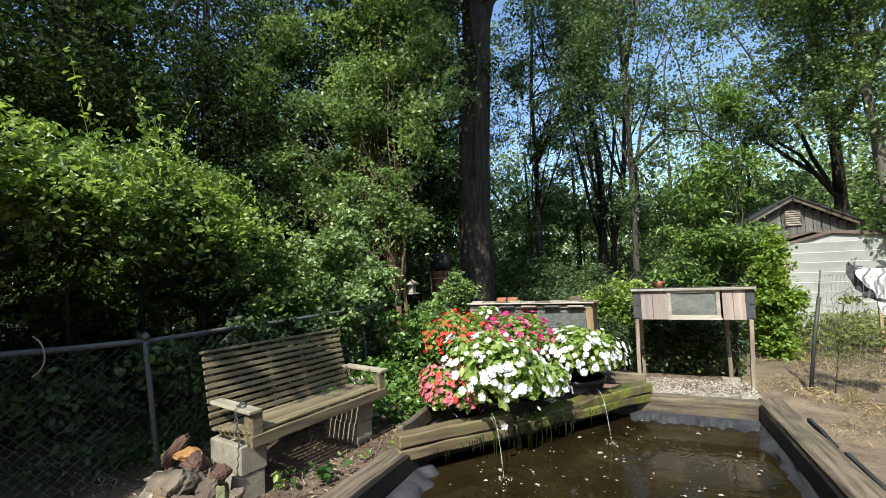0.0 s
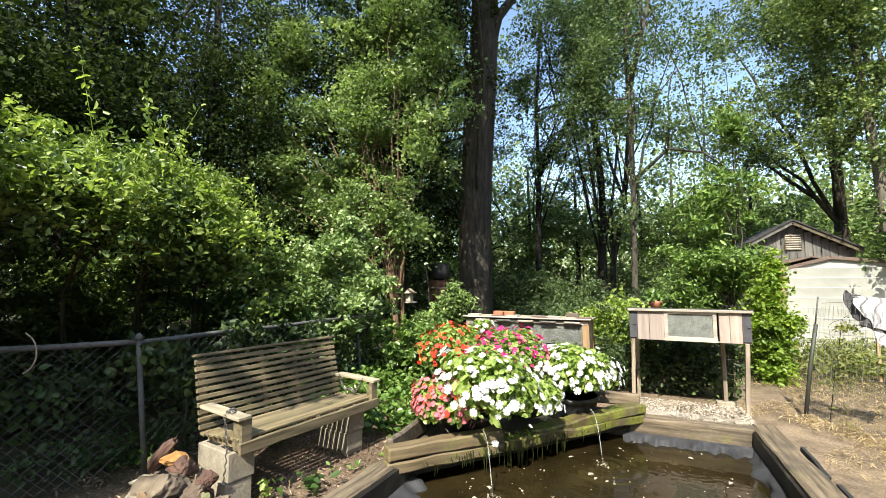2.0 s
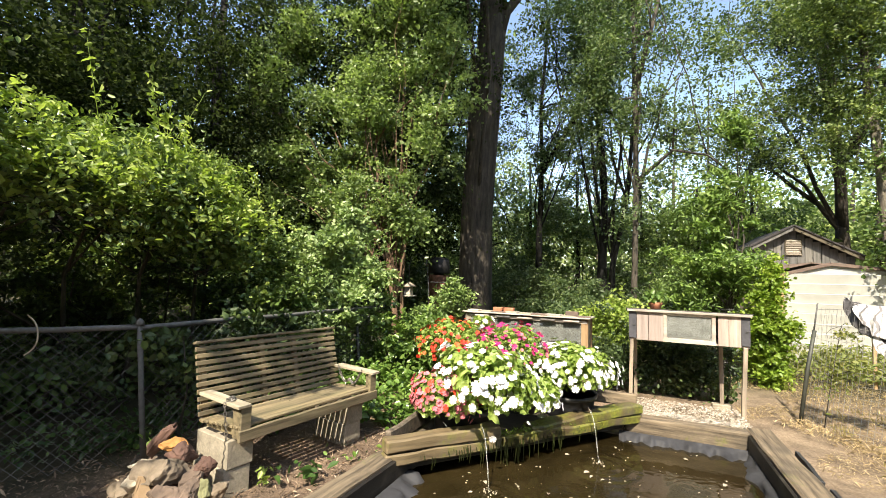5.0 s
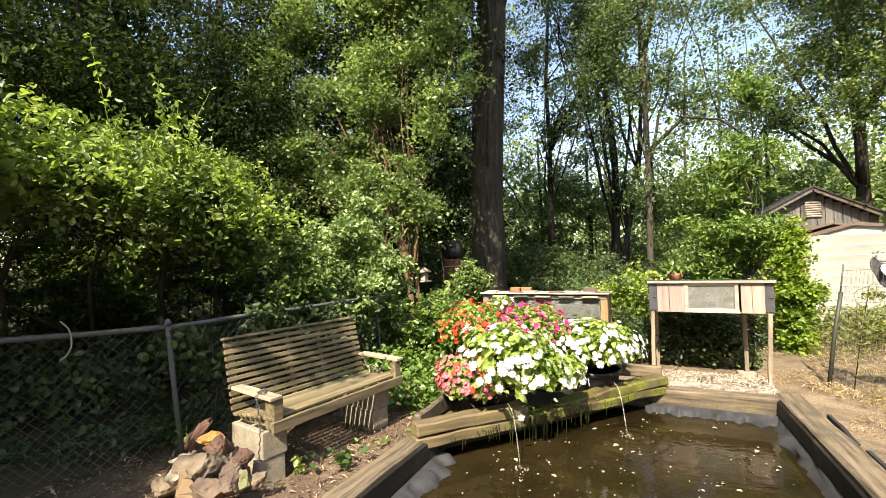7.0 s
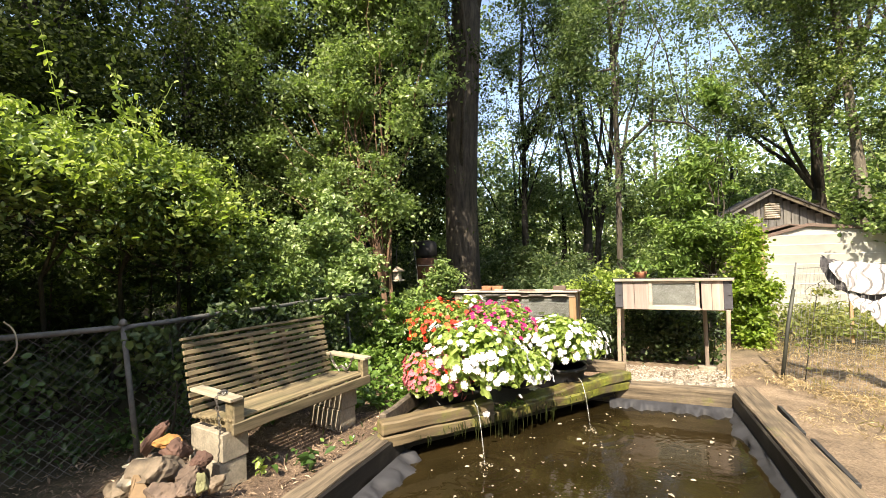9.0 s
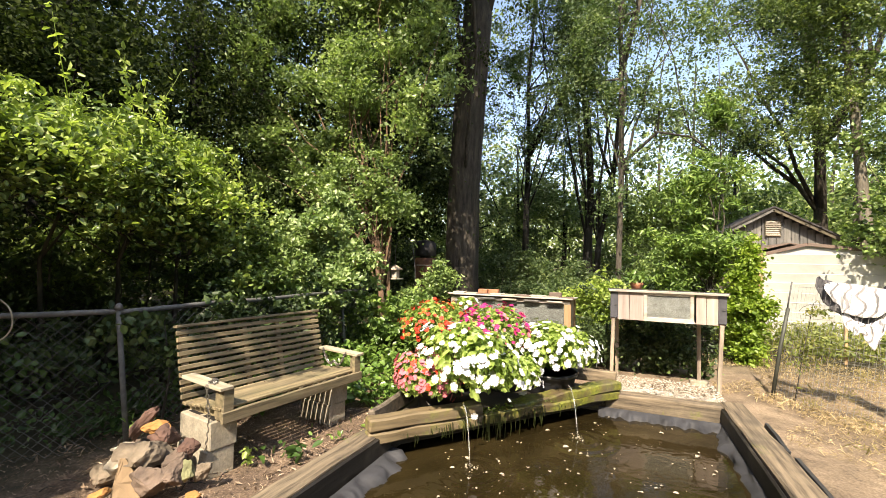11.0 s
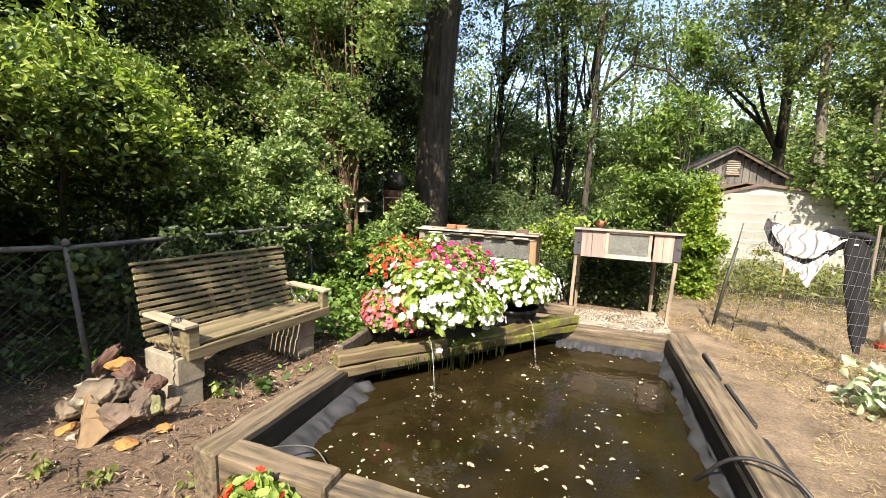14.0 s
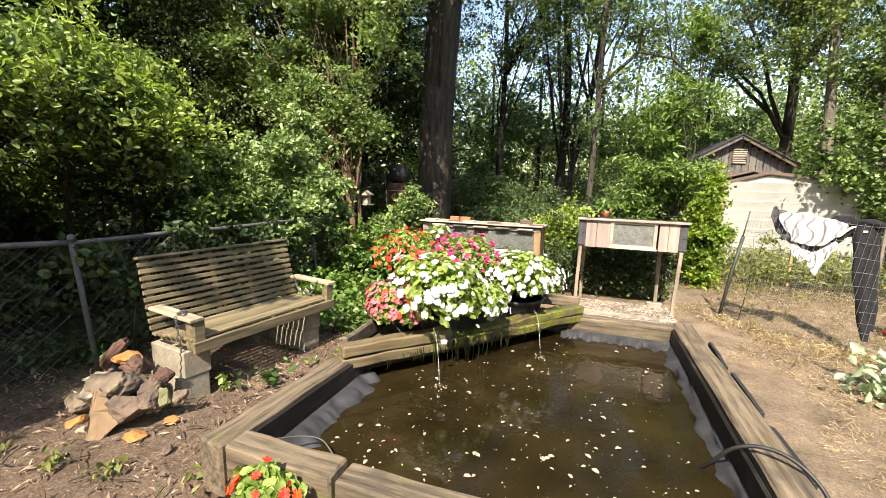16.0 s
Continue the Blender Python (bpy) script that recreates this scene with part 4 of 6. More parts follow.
def hutch_low():
    x0, x1, y0, zb, zt = -2.2, -0.56, 5.66, 0.50, 0.99
    root = thing("rabbit_hutch", ((x0 + x1) / 2, y0 + 0.3, 0), "long wooden hutch with a wire front and shingle pieces on top", "hutch")
    o = root.location
    W, D = x1 - x0, 0.6

    def p(name, bm, mat, label="", parent=None):
        return part(name, bm, mat, parent or root, label)
    p("floor_panel", box(W, D, 0.02, (0, 0, zb)), M_hutch_pale)
    p("back_panel", box(W, 0.02, zt - zb, (0, D / 2, (zb + zt) / 2)), M_barn_dark)
    p("side_panel", box(0.02, D - 0.04, zt - zb - 0.03, (W / 2 - 0.02, 0.02, (zb + zt) / 2)), M_hutch_post)
    p("side_panel", box(0.02, D - 0.04, zt - zb - 0.03, (-W / 2 + 0.02, 0.02, (zb + zt) / 2)), M_hutch_post)
    p("front_board", box(W - 0.12, 0.02, 0.17, (-0.02, -D / 2, zb + 0.09), 0.003, wobble=0.002, cuts=4), M_white, "pale painted lower board")
    wires = []
    for i in range(44):
        z = zb + 0.19 + 0.24 * i / 43
        wires.append(tube_data([(-W / 2 + 0.05, -D / 2, z), (W / 2 - 0.08, -D / 2, z)], [0.0014] * 2, 3))
    for i in range(110):
        x = -W / 2 + 0.05 + (W - 0.13) * i / 109
        wires.append(tube_data([(x, -D / 2 + 0.003, zb + 0.18), (x, -D / 2 + 0.003, zt - 0.05)], [0.0012] * 2, 3))
    p("wire_screen", joined("wire_screen", wires), M_mesh, "grey wire front")
    p("top_rail", box(W, 0.04, 0.035, (0, -D / 2 - 0.01, zt - 0.03), 0.003), M_hutch_frame)
    for x, y in ((W / 2 - 0.03, -D / 2), (W / 2 - 0.03, D / 2 - 0.03), (-W / 2 + 0.03, -D / 2), (-W / 2 + 0.03, D / 2 - 0.03)):
        p("post", box(0.085, 0.045, zt, (x, y, zt / 2), 0.004), M_hutch_new if x > 0 else M_hutch_post, "fresh golden corner post" if x > 0 else "")
    p("roof", box(W + 0.08, D + 0.16, 0.018, (0.0, 0, zt + 0.004), 0.004, (-2.5, 0, 0), 0.006, 10), M_hutch_frame, "pale weathered roof boards")
    for i in range(5):
        p("roof_batten", box(0.2, 0.05, 0.02, (-W / 2 + 0.25 + i * 0.3, -D / 2 - 0.055, zt - 0.02), 0.003, (0, 0, 4 * (i % 2)), 0.002, 3, i), M_barn if i % 2 else M_hutch_frame)
    rng = random.Random(4)
    for i in range(9):
        x = -W / 2 + 0.1 + i * 0.185
        ob = solo("roof_board", box(0.15 + 0.06 * rng.random(), 0.12 + 0.08 * rng.random(), 0.02 + 0.015 * (i % 3 == 0), bevel=0.003, wobble=0.003, cuts=3, seed=i), (M_hutch_frame, M_block, M_trim)[i % 3],
                  (o.x + x, o.y - D / 2 + 0.05, zt + 0.03), "loose weathered board piece lying on the hutch roof", "board", "boards on the hutch roof")
        ob.rotation_euler = (0, 0, rng.uniform(-0.2, 0.2))
    for x, m in ((-1.75, M_terracotta), (-1.62, M_terracotta), (-0.76, M_trim)):
        solo("brick", box(0.16, 0.09, 0.06, bevel=0.005), m, (x, y0 + 0.1, zt + 0.062), "reddish brick lying on the hutch roof", "brick", "bricks on the hutch roof")


hutch()
hutch_low()


# ---------------------------------------------------------------- flower tubs
def bloom_mesh(name, mat, seed):
    """One impatiens flower: five broad petals round a small eye."""
    rng = random.Random(seed)
    V, F = [(0, 0, 0.0)], []
    for k in range(5):
        a = 2 * math.pi * k / 5
        for da, r, z in ((-0.62, 0.55, 0.1), (-0.42, 1.0, 0.02 + 0.12 * rng.random()), (0.0, 0.92, 0.16), (0.42, 1.0, 0.02 + 0.12 * rng.random()), (0.62, 0.55, 0.1)):
            V.append((math.cos(a + da) * r * 0.024, math.sin(a + da) * r * 0.024, z * 0.024))
        i = 1 + k * 5
        F += [(0, i, i + 1), (0, i + 1, i + 2), (0, i + 2, i + 3), (0, i + 3, i + 4)]
    me = bpy.data.meshes.new(name)
    me.from_pydata(V, [], F)
    me.update()
    me.materials.append(mat)
    return me


BLOOMS = {c: bloom_mesh("blossom", m, i) for i, (c, m) in enumerate((("w", M_bloom_w), ("p", M_bloom_p), ("m", M_bloom_m), ("r", M_bloom_r), ("o", M_bloom_o)))}


def tub(x, y, z0, label, mounds, seed, pot_r=0.21, pot_h=0.2, leaves=900, leaf=0.05, pot=True):
    """A tub of impatiens: mounds are (dx, dy, dz, rx, ry, rz, colour, blooms)."""
    root = thing("flower_tub" if pot else "flower_clump", (x, y, z0), label, "flowers", "impatiens tubs")
    rng = rng_of(seed)
    if pot:
        n = [(0, 0, 0), (0, 0, pot_h * 0.6), (0, 0, pot_h * 0.86), (0, 0, pot_h * 0.88), (0, 0, pot_h), (0, 0, pot_h), (0, 0, pot_h * 0.85)]
        part("tub", tube("tub", n, [pot_r * 0.8, pot_r * 0.93, pot_r, pot_r * 1.06, pot_r * 1.08, pot_r, pot_r * 0.95], 28), M_pot, root, "black plastic tub")
    for (dx, dy, dz, rx, ry, rz, col, nb) in mounds:
        d = rng.normal(size=(leaves, 3))
        d /= np.linalg.norm(d, axis=1)[:, None]
        d[:, 2] = np.where(d[:, 2] < -0.45, -d[:, 2], d[:, 2])
        r = rng.random(leaves)[:, None] ** 0.25
        r *= 1 + 0.12 * np.sin(d[:, :1] * 7 + d[:, 1:2] * 5 + seed)
        C = d * r * (rx, ry, rz) + (dx, dy, dz)
        part("foliage", leaf_mesh("foliage", C, leaf, rng, 0.3, 0.62, 6, d * 0.9), M_impatiens, root, "fresh green leaves")
        stems = [tube_data(bent((dx * 0.6, dy * 0.6, pot_h if pot else 0), C[int(rng.integers(leaves))], 4, 0.02, 0.02, i), [0.005, 0.004, 0.003, 0.002], 4) for i in range(14)]
        part("stems", joined("stems", stems), M_vine, root)
        cols = col
        for i in range(nb):
            v = rng.normal(size=3)
            v[2] = abs(v[2]) * 1.05 - 0.36
            v[1] -= 0.35
            v /= np.linalg.norm(v)
            s = 1 + 0.12 * math.sin(v[0] * 7 + v[1] * 5 + seed) + 0.17 - 0.12 * rng.random()
            ob = new("blossom", BLOOMS[cols[int(rng.integers(len(cols)))]])
            ob.parent = root
            face = Vector(v) + Vector((0, 0, 0.35)) + Vector(rng.normal(size=3) * 0.3)
            ob.matrix_basis = Matrix.LocRotScale(Vector((v[0] * rx * s + dx, v[1] * ry * s + dy, v[2] * rz * s + dz)), face.to_track_quat("Z", "X"), Vector.Fill(3, (0.8 + 0.75 * rng.random()) * (1.0 if "w" in cols else 0.78)))
    return root


tub(-1.32, 3.3, 0.14, "black tub of white impatiens spilling over the pond", [(0.21, -0.13, 0.51, 0.37, 0.34, 0.33, "w", 150), (-0.05, -0.28, 0.42, 0.25, 0.21, 0.20, "pppppppr", 260), (0.52, 0.12, 0.43, 0.22, 0.2, 0.16, "w", 46)], 1, 0.25, 0.3, 1300, 0.064)
tub(-0.60, 4.2, 0.16, "black tub of white impatiens beside the hutch", [(0.02, -0.12, 0.50, 0.38, 0.34, 0.24, "w", 145)], 2, 0.25, 0.28, 1400, 0.062)
tub(-1.62, 4.0, 0.2, "tub of bright red impatiens behind the white ones", [(-0.08, -0.05, 0.60, 0.32, 0.3, 0.25, "rrrrro", 150)], 3, 0.22, 0.4, 1300, 0.054)
tub(-1.02, 4.1, 0.2, "tub of magenta impatiens behind the white ones", [(-0.1, -0.14, 0.59, 0.36, 0.3, 0.25, "mmmmmmmp", 260)], 4, 0.22, 0.4, 1100)
tub(-1.58, 4.35, 0.2, "small tub of white impatiens at the back", [(0.07, 0.0, 0.80, 0.14, 0.1, 0.08, "w", 12)], 5, 0.16, 0.6, 160)
tub(-1.2, 1.33, 0.0, "clump of red and white impatiens at the pond edge", [(0.0, 0.0, 0.22, 0.17, 0.1, 0.1, "rrrro", 26), (0.30, 0.0, 0.14, 0.12, 0.08, 0.08, "w", 5)], 6, leaves=230, leaf=0.055, pot=False)


# ---------------------------------------------------------------- wire run with washing
FA = Vector((1.64, 5.88, 0))
FENCE = rounded([FA, Vector((1.72, 5.64, 0)), Vector((1.86, 5.40, 0)), Vector((2.2, 5.12, 0)), Vector((2.6, 4.95, 0)), Vector((3.1, 4.72, 0)), Vector((3.6, 4.4, 0))], 2)
FENCE_LEAN, FENCE_H = Vector((0.2, 0.1, 0)), 1.28


def on_fence(along, z, behind=0.0):
    """A place on the leaning, curving wire: metres along its foot, height, and metres behind it."""
    left = along
    for a, b in zip(FENCE, FENCE[1:]):
        step = (b - a).length
        if left <= step or b is FENCE[-1]:
            d = (b - a).normalized()
            return a + d * left + FENCE_LEAN * (z / FENCE_H) + Vector((0, 0, z)) + Vector((-d.y, d.x, 0)) * behind
        left -= step


def wire_fence():
    root = thing("wire_fence", FA, "leaning welded-wire garden fence round a straw-strewn run", "fence")
    L, H = 2.5, FENCE_H
    wires = []
    for i in range(int(L / 0.05) + 1):
        k = noise.noise(Vector((i * 0.15, 0, 0))) * 0.03
        wires.append(tube_data([on_fence(i * 0.05 + k * s_, s_ * (H + 0.015 * noise.noise(Vector((i * 0.3, 3, 0))))) - FA for s_ in (0, 0.5, 1)], [0.0016] * 3, 3))
    for j, z in enumerate((0.03, 0.1, 0.17, 0.25, 0.34, 0.44, 0.55, 0.67, 0.8, 0.94, 1.09, 1.26)):
        wires.append(tube_data([on_fence(L * i / 24, z + 0.01 * math.sin(i * 1.1 + j)) - FA for i in range(25)], [0.0017] * 25, 3))
    part("wire_mesh", joined("wire_mesh", wires), M_wire, root)
    part("post", tube("post", [(-0.01, 0, -0.02), (0.08, 0.04, 0.6), (0.16, 0.08, 1.02)], 0.02, 8), M_post_dark, root, "leaning dark post")
    part("post", tube("post", [(0.155, 0.08, 1.02), (0.2, 0.1, 1.32)], 0.008, 6), M_galv, root)
    part("post", tube("post", [on_fence(L, z) - FA for z in (0, 0.65, 1.3)], 0.014, 8), M_post_dark, root)
    # the run's far side
    back = thing("wire_fence", (2.3, 8.4, 0), "low welded-wire fence at the back of the run", "fence")
    w2 = []
    for i in range(70):
        x = -1.0 + i * 0.06
        w2.append(tube_data([(x, 0, 0), (x + 0.02, 0, 1.1)], [0.0018] * 2, 3))
    for z in (0.05, 0.2, 0.38, 0.58, 0.8, 1.08):
        w2.append(tube_data([(-1.0, 0, z), (3.2, 0, z)], [0.0018] * 2, 3))
    part("wire_mesh", joined("wire_mesh", w2), M_wire, back)
    for x, h, m in ((-0.2, 1.2, M_galv), (0.95, 1.25, M_hutch_new), (2.1, 1.3, M_stake)):
        part("post", box(0.04, 0.04, h, (x, 0.02, h / 2), 0.004), m, back)


wire_fence()


def draped(name, nu, nv, fn, mat, label, category, at):
    V, F, U = [], [], []
    for i in range(nu + 1):
        for j in range(nv + 1):
            V.append(fn(i / nu, j / nv))
            U.append((i / nu, j / nv))
    for i in range(nu):
        for j in range(nv):
            q = i * (nv + 1) + j
            F.append((q, q + 1, q + nv + 2, q + nv + 1))
    me = bpy.data.meshes.new(name)
    me.from_pydata(V, [], F)
    me.update()
    uv = me.uv_layers.new(name="UVMap")
    for lp in me.loops:
        uv.data[lp.index].uv = U[lp.vertex_index]
    ob = solo(name, me, mat, at, label, category, smooth=True)
    s = ob.modifiers.new("thickness", "SOLIDIFY")
    s.thickness = 0.006
    return ob


def between(v, table):
    """A value read off a short table of (place, value)."""
    for (p0, q0), (p1, q1) in zip(table, table[1:]):
        if v <= p1:
            k = (v - p0) / (p1 - p0)
            return q0 + (q1 - q0) * k * k * (3 - 2 * k)
    return table[-1][1]


def washing():
    """The cloths hang over the top wire on the run's side."""
    a = on_fence(0.7, 1.2)

    def cloth(a0, a1, top, low, out, ripple):
        def place(s, t):
            d = a0 + (a1 - a0) * s
            z0, z1 = between(d, top), between(d, low)
            fold = ripple * (math.sin(s * 23 + t * 3) * (0.4 + 0.6 * t) + 0.4 * math.sin(s * 51 + 2 * t))
            return on_fence(d + 0.012 * math.sin(t * 7 + s * 5), z0 + (z1 - z0) * t, out + fold) - a
        return place
    towel = draped("striped_towel", 64, 26, cloth(0.37, 1.06, [(0.37, 1.34), (0.6, 1.33), (0.85, 1.30), (1.06, 1.25)],
                                                  [(0.37, 1.30), (0.5, 1.13), (0.58, 1.04), (0.72, 1.01), (0.85, 1.02), (0.95, 1.12), (1.06, 1.22)], 0.03, 0.02),
                   M_stripe, "white towel with grey stripes draped over the wire fence", "towel", a)
    # grey sheet that stands for the shaded gap between the towel's layers
    fold = draped("shaded_fold", 40, 10, cloth(0.5, 0.95, [(0.5, 1.15), (0.7, 1.08), (0.95, 1.14)], [(0.5, 1.08), (0.62, 0.95), (0.75, 0.92), (0.95, 1.06)], 0.07, 0.008), M_grey_cloth, "", "", a)
    end = draped("hanging_end", 44, 18, cloth(0.58, 0.95, [(0.58, 1.06), (0.68, 0.97), (0.78, 0.95), (0.88, 1.0), (0.95, 1.08)],
                                              [(0.58, 1.02), (0.63, 0.88), (0.70, 0.83), (0.74, 0.86), (0.79, 0.80), (0.87, 0.71), (0.91, 0.86), (0.95, 1.04)], 0.045, 0.012), M_stripe, "", "", a)
    for ob in (fold, end):
        ob.parent = towel
        ob.location = (0, 0, 0)
    draped("dark_cloth", 28, 18, cloth(0.25, 0.62, [(0.25, 1.40), (0.33, 1.36), (0.62, 1.31)], [(0.25, 1.37), (0.29, 1.22), (0.34, 1.13), (0.5, 1.04), (0.62, 1.0)], 0.06, 0.012),
           M_grey_cloth, "dark grey cloth hung over the wire fence behind the towel", "cloth", a)
    draped("dark_shirt", 30, 12, cloth(0.82, 1.12, [(0.82, 1.29), (0.88, 1.34), (1.0, 1.34), (1.12, 1.27)], [(0.82, 1.22), (0.9, 1.06), (0.95, 1.05), (1.02, 1.13), (1.12, 1.18)], 0.055, 0.008),
           M_denim, "black shirt with a hanging sleeve hooked over the wire fence", "shirt", a)
    b = on_fence(1.12, 1.27)
    root = thing("trousers", b, "black trousers hanging from the wire fence by the waist", "trousers")
    for k in range(2):
        V, F, ns, nt = [], [], 14, 24
        for i in range(nt + 1):
            t = i / nt
            w = 0.075 - 0.045 * t ** 2.6 + 0.006 * math.sin(t * 17 + k)
            for j in range(ns):
                g = 2 * math.pi * j / ns
                V.append(on_fence(1.10 + 0.05 * k * (1 - 0.6 * t) + 0.27 * t ** 1.15 + w * math.cos(g), 1.29 - (1.13 - 0.1 * k) * t,
                                  0.05 + 0.035 * k + 0.035 * math.sin(g) * (1 + 0.5 * math.sin(g * 3 + t * 9))) - b)
        for i in range(nt):
            for j in range(ns):
                q, r_ = i * ns + j, i * ns + (j + 1) % ns
                F.append((q, r_, r_ + ns, q + ns))
        F.append(tuple(range(ns)))
        F.append(tuple(range(nt * ns, nt * ns + ns))[::-1])
        me = bpy.data.meshes.new("trouser_leg")
        me.from_pydata(V, [], F)
        me.update()
        part("trouser_leg", me, M_denim, root, "", True)
    part("waistband", tube("waistband", [on_fence(d, z, 0.04) - b for d, z in ((1.0, 1.24), (1.08, 1.29), (1.16, 1.29), (1.25, 1.26))], [0.02, 0.034, 0.036, 0.025], 10, 0.3), M_denim, root)
    part("tag", box(0.035, 0.006, 0.02, tuple(on_fence(1.13, 1.2, 0.0) - b), 0.001), M_paint_white, root, "small white tag")


washing()


def waterer():
    root = thing("poultry_waterer", (3.36, 5.85, 0), "white plastic poultry waterer with a red base band", "waterer")
    part("jar", tube("jar", [(0, 0, 0.07), (0, 0, 0.3), (0, 0, 0.35), (0, 0, 0.37)], [0.12, 0.115, 0.08, 0.03], 20), M_paint_white, root)
    part("base_ring", tube("base_ring", [(0, 0, 0.0), (0, 0, 0.05), (0, 0, 0.07)], [0.13, 0.155, 0.15], 20), M_red_plastic, root, "red base ring")


waterer()

# black edging pieces along the outer side of the long timber
for k, (y, ln) in enumerate(((3.95, 0.55), (3.25, 0.6), (2.55, 0.5))):
    ob = solo("edging_board", box(0.03, ln, 0.2, bevel=0.003, wobble=0.01, cuts=6, seed=k), M_rubber, (PX1 + 0.24 - 0.006 * k, y, 0.11), "thin black edging board against the pond timber", "edging", "edging boards")
    ob.rotation_euler = (0, radians(8), radians(-2 + k))
# hose looped over the timber
hose = [Vector((0.70, 2.5, 0.03)), Vector((0.74, 2.42, 0.14)), Vector((0.80, 2.38, 0.26)), Vector((0.90, 2.36, 0.31)), Vector((1.02, 2.31, 0.31)), Vector((1.12, 2.22, 0.24)), Vector((1.17, 2.15, 0.1)), Vector((1.22, 2.05, 0.02)), Vector((1.3, 1.8, 0.02))]
solo("hose", tube("hose", rounded(hose), 0.01, 8), M_rubber, (0, 0, 0), "black rubber hose looped over the pond timber", "hose", smooth=True)
solo("hose", tube("hose", rounded([Vector((-1.44, 1.62, 0.22)), Vector((-1.36, 1.78, 0.17)), Vector((-1.27, 1.84, 0.14)), Vector((-1.2, 1.82, 0.1)), Vector((-1.15, 1.8, 0.06))]), 0.004, 7), M_galv, (0, 0, 0),
     "thin grey tube lying over the pond liner", "hose", smooth=True)
# slab between pond and hutch
solo("paving_slab", box(1.1, 0.3, 0.05, bevel=0.008, wobble=0.006, cuts=6), M_block, (0.42, 4.78, 0.06), "pale weathered board walk between pond and hutch", "paving", kind="structure")
for k in range(2):
    solo("ground_board", box(1.2, 0.13, 0.04, bevel=0.006, wobble=0.008, cuts=6, seed=k), M_hutch_frame, (0.42, 5.08 + 0.24 * k, 0.035), "pale weathered board lying on the ground by the hutch", "board", "ground boards")


# ---------------------------------------------------------------- sheds
def white_shed():
    y0, x0, x1, zl, zp, xp = 10.4, 2.70, 5.0, 1.72, 1.92, 3.42
    root = thing("white_shed", ((x0 + x1) / 2, y0 + 1, 0), "small white lap-sided metal shed with brown roof trim", "shed")
    o = root.location
    n = 9
    for i in range(n):
        za, zb = 0.02 + zl * i / n, 0.02 + zl * (i + 1) / n
        part("siding_board", box(x1 - x0, 0.03, zb - za + 0.02, (0, y0 - o.y, (za + zb) / 2), 0.003, (14, 0, 0)), M_white, root)
    bm = bmesh.new()
    front = [bm.verts.new((x - o.x, y0 - o.y + 0.012, z)) for x, z in ((x0, zl + 0.02), (x1, zl + 0.02), (x1, zl + 0.05), (xp, zp), (x0, zl + 0.03))]
    rear = [bm.verts.new((v.co.x, v.co.y + 0.03, v.co.z)) for v in front]
    bm.faces.new(front)
    bm.faces.new(rear[::-1])
    for i in range(5):
        bm.faces.new((front[i], rear[i], rear[(i + 1) % 5], front[(i + 1) % 5]))
    part("gable", bm, M_white, root)
    for x in (x0, x1):
        part("side_wall", box(0.03, 2.0, zl, (x - o.x, 1.02 - 0.0, zl / 2), 0.004), M_white, root)
    for a, b in (((x0 - 0.12, zl - 0.02), (xp, zp + 0.02)), ((xp, zp + 0.02), (x1 + 0.12, zl + 0.02))):
        d = Vector((b[0] - a[0], 0, b[1] - a[1]))
        ang = -math.degrees(math.atan2(d.z, d.x))
        mid_ = ((a[0] + b[0]) / 2 - o.x, 0, (a[1] + b[1]) / 2)
        part("fascia", box(d.length, 0.03, 0.065, (mid_[0], y0 - o.y - 0.03, mid_[2]), 0.004, (0, ang, 0)), M_trim, root, "brown fascia board")
        part("roof_slope", box(d.length + 0.02, 2.3, 0.03, (mid_[0], 1.06, mid_[2] + 0.06), 0.004, (0, ang, 0)), M_trim, root)
    part("corner_post", box(0.07, 0.07, zl, (x0 - o.x - 0.04, y0 - o.y - 0.02, zl / 2), 0.004), M_hutch_new, root, "orange-brown corner post")


